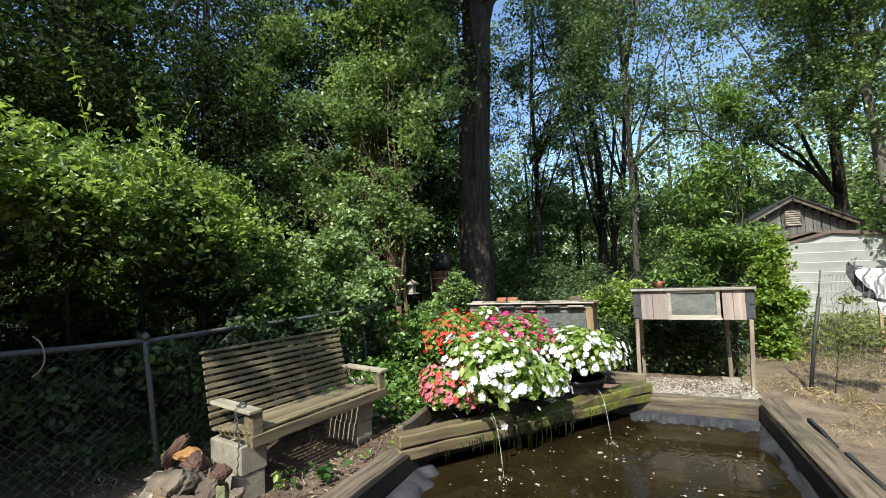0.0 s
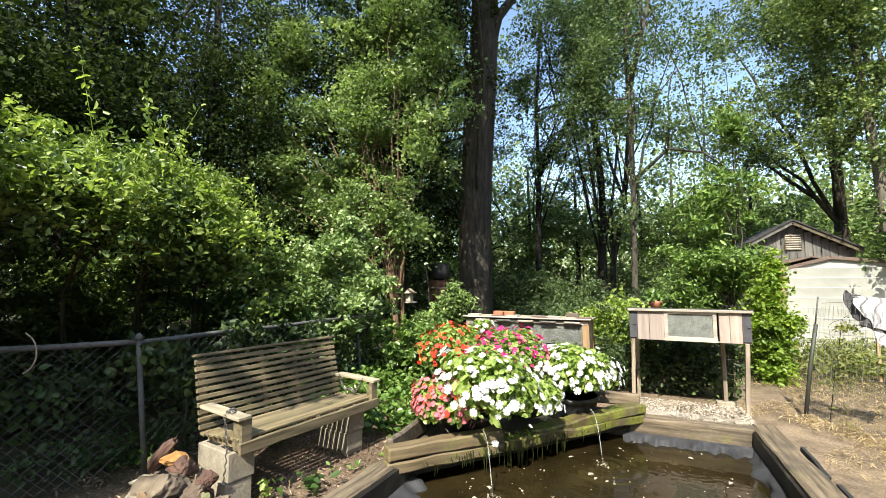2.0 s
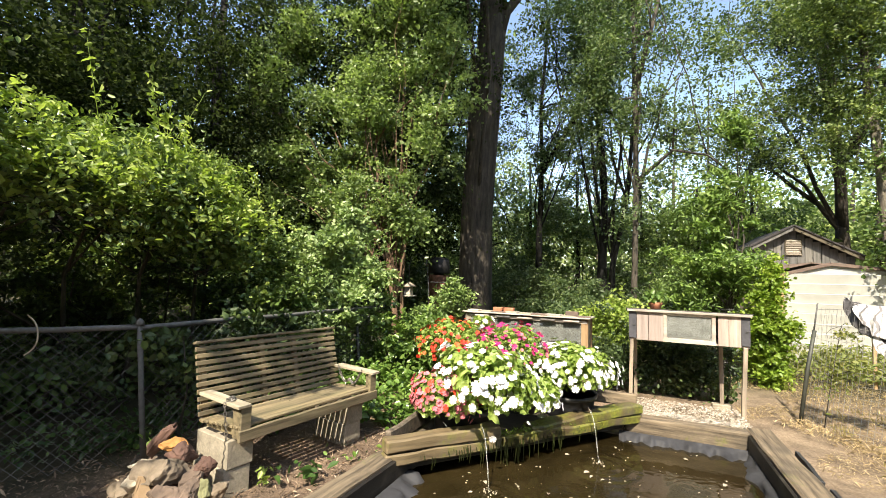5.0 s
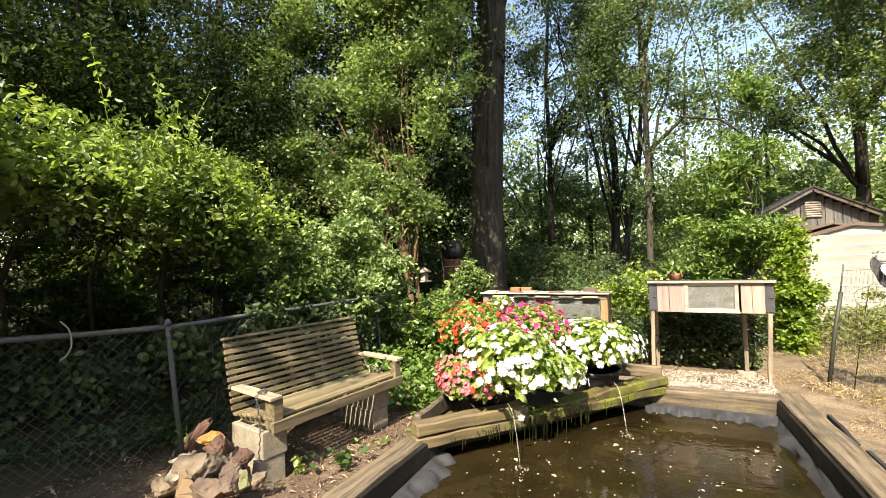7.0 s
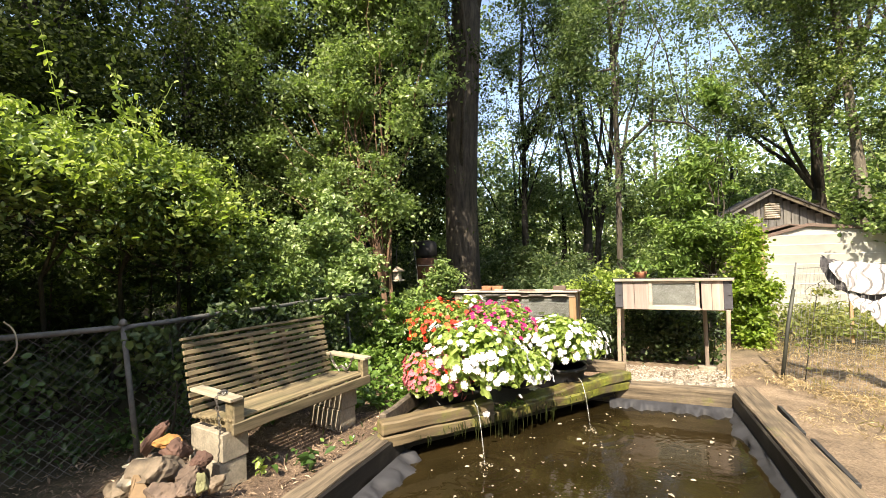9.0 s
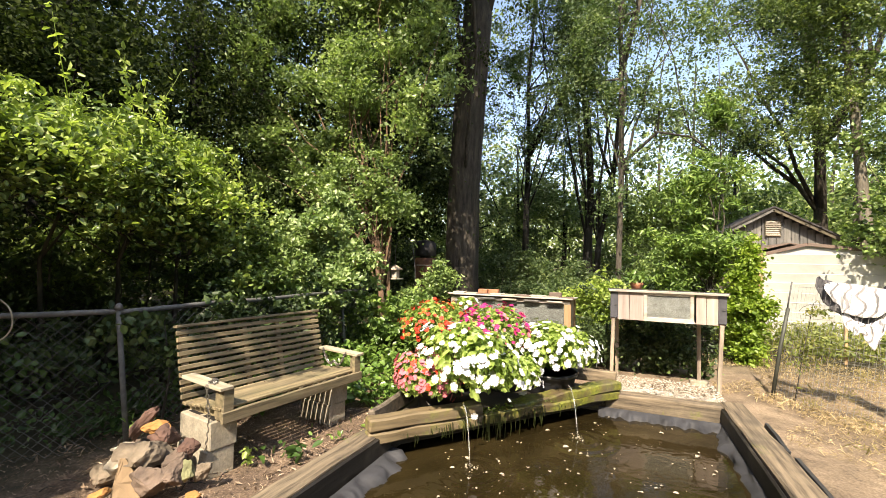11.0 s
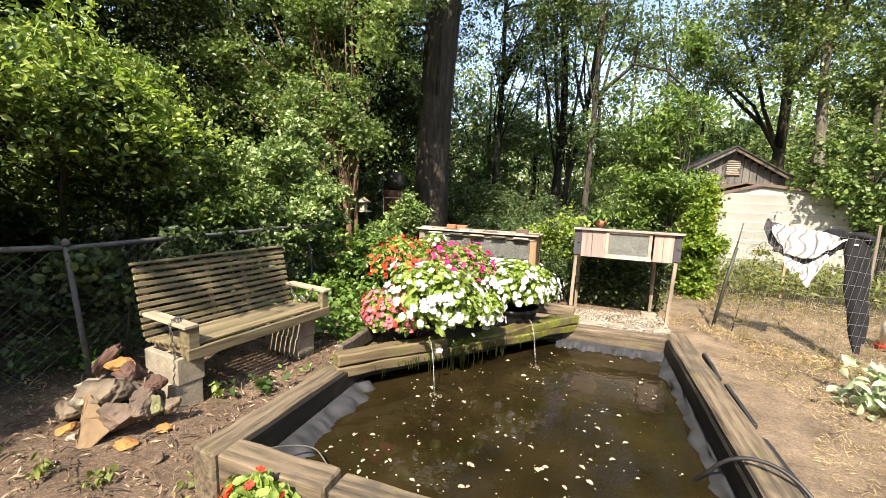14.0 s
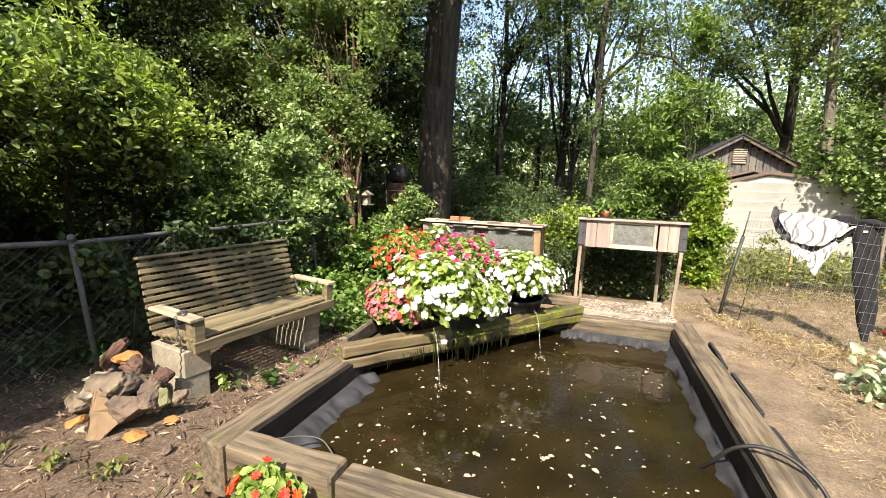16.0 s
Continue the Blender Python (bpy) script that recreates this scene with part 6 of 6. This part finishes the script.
plant("maple_sapling", (5.15, 10.05, 0), "broad-leaved sapling with bright green leaves before the shed", "tree",
      [(0, 0, 1.6, 0.6, 0.6, 0.6), (-0.7, 0, 2.1, 0.55, 0.5, 0.45), (-1.0, 0, 2.7, 0.4, 0.4, 0.4), (-0.4, 0, 2.7, 0.6, 0.5, 0.5), (0.2, 0, 2.4, 0.7, 0.6, 0.6), (0.7, 0.2, 1.3, 0.6, 0.6, 0.7), (0.6, 0, 3.0, 0.7, 0.6, 0.5)], 900, 11, 0.12, 0.08, M_shrub, 54,
      [([(0.2, 0, 0), (0.2, 0, 1), (0.3, 0, 2.6)], 0.05, 0.02)], 14, M_bark_mid, 0.42, 0.45, 0.6, 0.85, 6, limb_r=0.018, freq=1.6)


def line_tree(name, base, label, trunks, blobs, count, per, spread, size, mat, bark_mat, seed, limbs=12, gaps=0.3, limb_r=0.05, freq=0.5, share=9):
    return plant(name, base, label, "tree", blobs, count, per, spread * 1.12, size, mat, seed, trunks, limbs, bark_mat, gaps, 0.5, 0.5, 0.68, 4, limb_r=limb_r, freq=freq, sides=12, share=share)


# great oak
line_tree("oak_tree", (-3.78, 10.0, 0), "great dark-trunked oak rising out of view",
          [([(0.08, 0, 0), (0.1, 0, 1), (0.14, 0, 3), (0.28, 0, 5.5), (0.42, 0.0, 7.6), (0.4, 0.1, 9.5), (0.3, 0.2, 12)], 0.42, 0.33), ([(0.42, 0, 7.3), (0.8, 0, 8.3), (1.7, 0.1, 9.3), (2.9, 0.2, 10.0)], 0.17, 0.06)],
          # the last six crown parts hang out of view, added to shade the trunk
          [(-2.0, -0.5, 5.4, 1.8, 1.6, 1.2), (-2.6, 0, 7.6, 2.2, 2, 1.6), (-0.8, -0.8, 9.5, 2.2, 2, 1.6), (1.2, 0.3, 11, 2.5, 2, 1.5), (-3.2, 0.5, 10, 2.4, 2.2, 2.0), (-1.3, 0.8, 4.0, 1.3, 1, 0.8), (-2.5, -3.0, 10.8, 2.4, 2.2, 1.4), (0.5, -3.2, 11.3, 2.4, 2.2, 1.4), (0.9, -3.6, 8.3, 0.8, 0.9, 0.6), (1.2, -5.0, 8.2, 0.75, 0.9, 0.5), (1.5, -6.4, 8.2, 0.75, 0.9, 0.5), (0.6, -2.2, 8.9, 1.0, 1.0, 0.8)],
          8200, 15, 0.22, 0.1, M_oak, M_bark_oak, 61, 14, 0.36, 0.05, 0.6)
# tall thin trees at the clearing
line_tree("ash_tree", (0.02, 11.0, 0), "slender tall tree with a grey trunk and thin crown",
          [([(0, 0, 0), (-0.02, 0, 1.5), (0.02, 0, 3.5), (0.0, 0, 6), (-0.05, 0, 8.2), (-0.2, 0, 10.5)], 0.085, 0.04), ([(0.0, 0, 6.2), (0.35, 0, 7.6), (0.75, 0, 9.4)], 0.06, 0.03), ([(0.02, 0, 3.9), (0.8, 0, 4.6), (1.5, 0.1, 4.45), (2.1, 0.2, 3.9)], 0.045, 0.012)],
          [(0.9, 0, 5.0, 1.2, 1.0, 1.0), (0.0, -0.5, 4.0, 0.9, 0.4, 1.0), (-0.3, -0.5, 6.0, 0.9, 0.5, 1.2), (-0.5, 0, 7.5, 1.5, 1.2, 1.3), (1.0, 0.2, 8.2, 1.3, 1.2, 1.2), (0.1, 0, 10, 1.7, 1.4, 1.3), (-0.9, 0, 6.3, 1.0, 0.9, 1.0), (1.5, 0, 6.6, 0.9, 0.8, 0.7)], 3400, 13, 0.2, 0.075, M_fine, M_bark_mid, 62, 18, 0.42, 0.032)
line_tree("twin_tree", (-0.95, 14.0, 0), "leaning twin-stemmed tree at the wood's edge",
          [([(0, 0, 0), (0.05, 0, 2), (0.1, 0, 4.2), (-0.1, 0, 6.5), (-0.5, 0, 9)], 0.16, 0.06), ([(0.25, 0.1, 0), (0.35, 0.1, 2), (0.75, 0.1, 4), (0.9, 0.1, 6)], 0.11, 0.05)],
          [(-0.3, 0, 5.2, 1.3, 1, 1.0), (0.2, -0.4, 3.8, 1.2, 0.5, 1.0), (0.6, 0, 7.2, 1.6, 1.2, 1.4), (-0.8, 0, 9, 2, 1.5, 1.5), (1.4, 0, 9.4, 1.6, 1.3, 1.4), (-0.2, 0, 11.0, 2.2, 1.4, 1.2)], 2500, 13, 0.22, 0.085, M_fine, M_bark_dark, 63, 26, 0.4, 0.032)
line_tree("forked_tree", (-2.75, 13.4, 0), "thin tree with a long slanting limb against the sky",
          [([(0, 0, 0), (0, 0, 3), (0.05, 0, 5), (0.0, 0, 7), (0.2, 0, 10)], 0.11, 0.04), ([(0.05, 0, 4.9), (0.9, 0, 6.3), (1.8, 0, 7.6), (3.0, 0, 8.6)], 0.08, 0.03)],
          [(0.6, 0, 6.0, 1.3, 1, 1.0), (1.8, 0, 8.2, 1.6, 1.2, 1.2), (-0.4, 0, 8.0, 1.2, 1.2, 1.4), (0.4, 0, 4.2, 1.2, 1, 0.8), (1.0, 0, 9.6, 1.9, 1.3, 1.4), (2.4, 0.2, 7.0, 1.2, 1.0, 0.9), (2.8, 0.2, 9.6, 1.6, 1.2, 1.2)], 2800, 13, 0.2, 0.08, M_fine, M_bark_dark, 64, 26, 0.4, 0.028)
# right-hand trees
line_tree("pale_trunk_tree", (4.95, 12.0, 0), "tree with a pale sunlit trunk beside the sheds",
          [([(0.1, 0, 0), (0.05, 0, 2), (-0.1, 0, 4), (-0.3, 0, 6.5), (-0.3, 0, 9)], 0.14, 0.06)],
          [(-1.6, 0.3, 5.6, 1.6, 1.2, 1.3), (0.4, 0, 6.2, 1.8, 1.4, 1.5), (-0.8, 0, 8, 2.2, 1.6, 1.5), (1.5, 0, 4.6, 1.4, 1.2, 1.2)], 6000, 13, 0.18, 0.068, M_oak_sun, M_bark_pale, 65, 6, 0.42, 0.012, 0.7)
line_tree("dark_trunk_tree", (5.4, 15.2, 0), "tall dark-trunked tree behind the sheds",
          [([(0, 0, 0), (-0.1, 0, 3), (-0.1, 0, 5), (-0.4, 0, 8), (-0.5, 0, 11)], 0.17, 0.08), ([(-0.1, 0, 5), (1.0, 0, 7), (1.5, 0, 9)], 0.12, 0.05)],
          [(-2.0, 0, 6, 1.8, 1.5, 1.5), (0.5, 0, 7, 2.2, 1.8, 1.6), (-0.8, 0, 9.5, 2.6, 2, 1.8), (2.5, 0, 5, 1.8, 1.5, 1.6)], 6500, 13, 0.22, 0.075, M_oak, M_bark_oak, 66, 34, 0.46, 0.06, 0.6)
line_tree("young_tree", (5.75, 11.6, 0), "young tree with a slim pale trunk beyond the run",
          [([(0, 0, 0), (0.0, 0, 1.8), (-0.08, 0, 3.6), (0.1, 0, 6)], 0.1, 0.05)], [(0.7, 0, 4.6, 1.2, 1.0, 0.9), (0.2, 0.3, 6.0, 1.3, 1.1, 1.1), (1.3, 0, 3.4, 0.9, 0.8, 0.7), (-0.8, 0, 4.4, 0.8, 0.7, 0.6)], 900, 11, 0.15, 0.09, M_shrub, M_bark_mid, 67, 7, 0.4, 0.015)

# the wood behind the hedge, dense, its shade put into leaf and bark colours
for k, (x, y, h, r, m) in enumerate(((-10.2, 0.6, 11, 0.22, M_oak), (-8.6, 3.6, 7.2, 0.2, M_oak), (-10.5, 5.2, 8.5, 0.22, M_oak), (-9.0, 6.6, 9.5, 0.16, M_oak), (-9.0, 8.6, 8.5, 0.22, M_oak), (-6.4, 9.8, 11.0, 0.18, M_oak),
                                    (-12.5, 10.5, 10, 0.25, M_oak), (-7.6, 13.2, 9.0, 0.2, M_oak), (-5.6, 14.5, 9.5, 0.18, M_fine), (-12.5, 2.0, 10, 0.22, M_oak), (-10.8, -2.4, 12, 0.24, M_oak))):
    w = h * 0.28
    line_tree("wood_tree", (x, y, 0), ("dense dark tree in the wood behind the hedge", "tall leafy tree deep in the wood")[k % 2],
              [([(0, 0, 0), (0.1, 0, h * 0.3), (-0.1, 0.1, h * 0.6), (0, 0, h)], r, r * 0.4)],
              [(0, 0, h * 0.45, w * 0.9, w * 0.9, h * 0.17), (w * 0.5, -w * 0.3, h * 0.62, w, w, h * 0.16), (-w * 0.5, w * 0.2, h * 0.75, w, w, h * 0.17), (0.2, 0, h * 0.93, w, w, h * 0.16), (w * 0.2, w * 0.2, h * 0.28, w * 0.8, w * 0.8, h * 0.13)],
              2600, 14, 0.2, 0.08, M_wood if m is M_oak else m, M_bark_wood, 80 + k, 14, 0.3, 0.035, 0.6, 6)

# low dark trees along the far edge of the clearing
for k, (x, y, h, w) in enumerate(((-2.0, 16.5, 5.6, 1.5), (0.2, 17.2, 5.2, 1.6), (2.0, 16.8, 4.8, 1.4), (-3.9, 17.0, 6.2, 1.6), (3.9, 18.5, 6.0, 1.8))):
    line_tree("edge_tree", (x, y, 0), "shaded leafy tree at the far edge of the clearing",
              [([(0, 0, 0), (0.1, 0, h * 0.4), (0, 0, h)], 0.12, 0.03)], [(0, 0, h * 0.3, w, w * 0.7, h * 0.3), (w * 0.4, 0, h * 0.6, w * 0.8, w * 0.7, h * 0.2), (-w * 0.4, 0, h * 0.75, w * 0.7, w * 0.6, h * 0.2)],
              800, 12, 0.2, 0.11, M_shrub, M_bark_dark, 140 + k, 8, 0.3, 0.03, 0.8)

# undergrowth at the wood's edge, one bush at a time
for k, (x, y, rx, rz, m) in enumerate(((-6.0, 5.0, 0.9, 1.0, M_hedge), (-5.4, 8.6, 1.0, 0.9, M_oak), (-2.0, 11.0, 0.9, 0.55, M_fine), (-1.3, 10.6, 0.9, 0.6, M_fine), (-0.6, 9.2, 0.9, 0.6, M_fine), (0.4, 10.4, 0.9, 0.75, M_oak), (-3.2, 12, 1.2, 1.1, M_fine),
                                      (-1.8, 12.4, 1.1, 1.0, M_fine), (1.4, 12.5, 1.2, 1.2, M_shrub), (-5.6, 11.4, 1.3, 1.3, M_oak), (-7.0, 3.4, 1.0, 1.2, M_hedge), (2.6, 16.0, 1.6, 1.6, M_fine), (0.4, 15.5, 1.5, 1.4, M_fine), (-4.4, 15, 1.6, 1.5, M_fine))):
    plant("undergrowth_bush", (x, y, 0), "shaded leafy bush in the undergrowth of the wood", "bush", [(0, 0, rz * 0.75, rx, rx * 0.8, rz * 0.8), (rx * 0.5, 0.2, rz * 1.2, rx * 0.6, rx * 0.6, rz * 0.5), (-rx * 0.6, 0, rz * 1.0, rx * 0.6, rx * 0.6, rz * 0.6)],
          700, 12, 0.12, 0.085, m, 120 + k, [([(0, 0, 0), (0.05, 0, rz * 0.6), (0.1, 0, rz * 1.3)], 0.03, 0.01)], 7, M_bark_mid, 0.2, 0.4, 0.5, 0.55, 4, limb_r=0.014, group="undergrowth", sides=6)


def far_woods():
    """The wood going on to the distance: trunks and drifts of leaves."""
    rng = rng_of(200)
    trunks, C, C_left = [], [], []
    for k in range(60):
        a = radians(-35 + 125 * rng.random())
        d = 19 + 22 * rng.random()
        x, y = -math.sin(a) * d, math.cos(a) * d
        h = 7 + 6 * rng.random()
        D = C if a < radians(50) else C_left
        trunks.append(tube_data(bent((x, y, 0), (x + rng.normal() * 0.5, y, h), 5, 0, 0.3, k), [0.15, 0.12, 0.09, 0.05, 0.02], 7))
        open_sky = -30 < math.degrees(a) < 12
        for j in range(90 if open_sky else 130):
            s = rng.random()
            D.append((x + rng.normal() * 1.5, y + rng.normal() * 1.5, (0.3 + (0.62 if open_sky else 1.0) * s) * h))
        for j in range(320):
            D.append((x + rng.normal() * 2.0, y + rng.normal() * 2.0, 0.3 + (6.0 if open_sky else 8.0) * rng.random() ** 1.3))
    C = [c for c in C if noise.noise(Vector(c) * 0.55) > (-0.15 if c[2] > 5.0 else -0.6)]
    root = thing("far_woods", (0, 0, 0), "distant woodland of green trees, paled to stand for haze", "woods", kind="stuff")
    part("trunks", joined("trunks", trunks), M_bark_mid, root)
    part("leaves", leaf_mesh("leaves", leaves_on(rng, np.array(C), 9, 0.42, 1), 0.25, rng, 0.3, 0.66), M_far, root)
    a, d = np.radians(rng.uniform(-60, 42, 9000)), rng.uniform(42, 48, 9000)
    ring = np.c_[np.sin(a) * d, np.cos(a) * d, 8.0 * rng.random(9000) ** 1.2]
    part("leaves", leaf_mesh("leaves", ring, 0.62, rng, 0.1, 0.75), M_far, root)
    # left-hand leaves take the wood's dark green, shade in the colour
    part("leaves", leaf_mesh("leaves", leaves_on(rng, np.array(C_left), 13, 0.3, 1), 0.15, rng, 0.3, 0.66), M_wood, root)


far_woods()


def woods_around():
    """Unseen wood behind and beside the camera, below the sun, added to cut sky light."""
    rng = rng_of(210)
    trunks, C = [], []
    for k in range(64):
        a = radians(95 + 230 * (k + rng.random()) / 64)
        d = 13 + 5 * rng.random()
        x, y = -math.sin(a) * d, math.cos(a) * d
        h = 7 + 3 * rng.random()
        trunks.append(tube_data(bent((x, y, 0), (x + rng.normal() * 0.5, y, h), 5, 0, 0.3, k), [0.2, 0.16, 0.13, 0.1, 0.05], 7))
        for j in range(70):
            C.append((x + rng.normal() * 1.3, y + rng.normal() * 1.3, 0.3 + (h + 0.5) * rng.random()))
    root = thing("unseen_woods", (0, 0, 0), "unseen dense woodland round the garden, added to cut sky light", "woods", kind="stuff")
    part("trunks", joined("trunks", trunks), M_bark_mid, root)
    part("leaves", leaf_mesh("leaves", leaves_on(rng, np.array(C), 13, 0.4, 1), 0.36, rng, 0.2, 0.65), M_oak, root)


woods_around()

# unseen tree, added behind the path so that its crown shades fence and bench
plant("shade_tree", (-5.1, -5.4, 0), "unseen tall tree behind the garden path, shading bench and fence", "tree",
      [(1.4, 2.0, 6.0, 0.7, 0.8, 0.4), (1.0, 2.85, 6.0, 0.65, 0.6, 0.35), (0.6, 1.8, 6.1, 0.55, 0.6, 0.4), (1.95, 2.85, 6.0, 0.35, 0.45, 0.25), (2.5, 3.6, 6.0, 0.16, 0.3, 0.12), (2.0, 1.2, 6.1, 0.45, 0.4, 0.3), (0.6, 0.6, 6.9, 1.2, 1.0, 0.7), (0.0, -0.2, 7.8, 1.6, 1.2, 0.9)],
      2900, 15, 0.15, 0.15, M_oak, 71, [([(0, 0, 0), (0.1, 0, 2.5), (0.2, 0.3, 5), (0.3, 0.6, 7.4)], 0.22, 0.08)], 12, M_bark_oak, 0.05, 0.6, 0.6, 0.65, 4, limb_r=0.05, freq=1.2)


# ---------------------------------------------------------------- litter and small growth
def litter():
    rng = rng_of(300)
    n = 16000
    x, y = rng.uniform(-3.9, 0.4, n), 3.6 - 3.4 * rng.random(n) ** 1.1
    ok = (x < PX0 - 0.16) | (y < 1.42)
    C = np.c_[x, y, 0.015 + 0.02 * rng.random(n)][ok]
    solo("mulch_litter", leaf_mesh("mulch_litter", C, 0.012 + 0.045 * rng.random(len(C)) ** 2.5, rng, 1.2, 0.24), M_mulch, (0, 0, 0), "brown bark chips and dead leaves on the earth", "mulch", kind="stuff")
    n = 70000
    y = -0.6 + 8.8 * rng.random(n) ** 0.7
    x = PX1 + 0.22 + rng.random(n) ** 1.2 * 3.2
    C = np.c_[x, y, 0.015 + 0.02 * rng.random(n)]
    dens = np.array([noise.noise(Vector((c[0] * 1.2, c[1] * 1.2, 5))) + (0.35 if c[0] > 1.75 else 0.0) for c in C])
    solo("straw_litter", leaf_mesh("straw_litter", C[dens > -0.05], 0.008 + 0.05 * rng.random(int((dens > -0.05).sum())) ** 3.0, rng, 1.1, 0.12), M_straw, (0, 0, 0), "dry yellow straw strewn over the run", "straw", kind="stuff")
    n = 5200
    C = np.c_[rng.uniform(-0.2, 1.05, n), rng.uniform(4.65, 5.75, n), 0.08 + 0.02 * rng.random(n)]
    solo("hutch_litter", leaf_mesh("hutch_litter", C, 0.028, rng, 2.0, 0.4), M_pale_litter, (0, 0, 0), "whitish straw and droppings before the hutch", "straw", kind="stuff")
    # loose straw heaped along the foot of the wire
    n = 2600
    C = np.array([on_fence(1.9 * rng.random() + 0.05, 0.0, -0.32 * rng.random() ** 1.6)[:] for _ in range(n)])
    C[:, 2] = 0.03 + 0.05 * rng.random(n)
    solo("straw_heap", leaf_mesh("straw_heap", C, 0.015 + 0.06 * rng.random(n) ** 2, rng, 0.9, 0.12), M_straw, (0, 0, 0), "yellow straw heaped along the foot of the wire fence", "straw", kind="stuff")
    # twigs
    for k in range(60):
        a = Vector((rng.uniform(-3.4, -1.75), rng.uniform(0.9, 2.4), 0.03))
        g = rng.uniform(0, 6.28)
        solo("twig", tube("twig", bent(a * 0, Vector((math.cos(g), math.sin(g), 0.05)) * rng.uniform(0.05, 0.17), 5, 0.01, 0.02, k), [0.004, 0.004, 0.003, 0.003, 0.002], 5), M_bark_mid, a, "dry twig lying on the earth", "twig", "fallen twigs")
    # dry grass tufts in the run and by the wires
    P = []
    for k in range(60):
        c = np.array([rng.uniform(1.7, 3.6), rng.uniform(4.2, 9.5), 0.05])
        P.append(c + np.c_[rng.normal(0, 0.06, 22), rng.normal(0, 0.06, 22), 0.1 * rng.random(22)])
    solo("dry_grass", leaf_mesh("dry_grass", np.concatenate(P), 0.09, rng, 0.0, 0.06, 4, None, 0.0), M_grass, (0, 0, 0), "dry yellow grass tufts about the run", "grass", kind="stuff")
    P = []
    for k in range(260):
        c = np.array([rng.uniform(-4.6, 0.3), rng.uniform(7.2, 10.5), 0.05])
        P.append(c + np.c_[rng.normal(0, 0.1, 16), rng.normal(0, 0.1, 16), 0.45 * rng.random(16)])
    solo("dry_stems", leaf_mesh("dry_stems", np.concatenate(P), 0.16, rng, 0.0, 0.09, 4, None, 0.0), M_brown_stem, (0, 0, 0), "dry brown stems and bracken at the wood's edge", "bracken", kind="stuff")
    P = []
    for k in range(150):
        c = np.array([rng.uniform(1.6, 5.0), rng.uniform(8.0, 10.3), 0.1])
        P.append(c + np.c_[rng.normal(0, 0.1, 26), rng.normal(0, 0.1, 26), 0.35 * rng.random(26)])
    solo("tall_weeds", leaf_mesh("tall_weeds", np.concatenate(P), 0.1, rng, 0.3, 0.35, 4), M_weed, (0, 0, 0), "tall green and yellow weeds before the shed", "weeds", kind="stuff")
    # wood floor growth
    n = 9000
    a, d = np.radians(rng.uniform(-28, 80, n)), rng.uniform(7.2, 15, n)
    C = np.c_[-np.sin(a) * d, np.cos(a) * d, 0.3 * rng.random(n) ** 1.5 + 0.03]
    C = C[(C[:, 0] < 1.4)]
    solo("wood_floor_growth", leaf_mesh("wood_floor_growth", C, 0.1, rng, 0.6, 0.45), M_oak, (0, 0, 0), "low green growth on the woodland floor", "undergrowth", kind="stuff")

    def tuft(x, y, n, size, mat, label, spread=0.07, h=0.1, wide=0.6):
        C = np.c_[rng.normal(0, spread, n), rng.normal(0, spread, n), 0.02 + h * rng.random(n)]
        solo("weed", leaf_mesh("weed", C, size, rng, 0.6, wide, 6), mat, (x, y, 0), label, "weed", "small weeds", "stuff")
    for x, y in ((-2.55, 1.28), (-2.2, 1.35), (-1.75, 1.25), (-2.9, 1.15), (-1.72, 1.5)):
        tuft(x, y, 24, 0.04, M_weed, "small yellow-green weed in the earth", 0.04, 0.05)
    tuft(-2.2, 2.42, 22, 0.09, M_ivy_dark, "dark green hellebore-like weed by the blocks", 0.08, 0.1, 0.5)
    tuft(-2.38, 2.24, 20, 0.045, M_shoot_sun, "bright yellow-green seedling by the blocks", 0.03, 0.1)
    tuft(-3.3, 2.0, 16, 0.06, M_bush, "green sprig through the fence", 0.04, 0.3)
    tuft(-2.12, 2.85, 16, 0.045, M_ivy, "small green weeds under the bench", 0.15, 0.06)
    tuft(2.36, 4.02, 170, 0.1, M_cabbage, "pale grey-green leafy plant at the run's edge", 0.14, 0.3, 0.6)


litter()
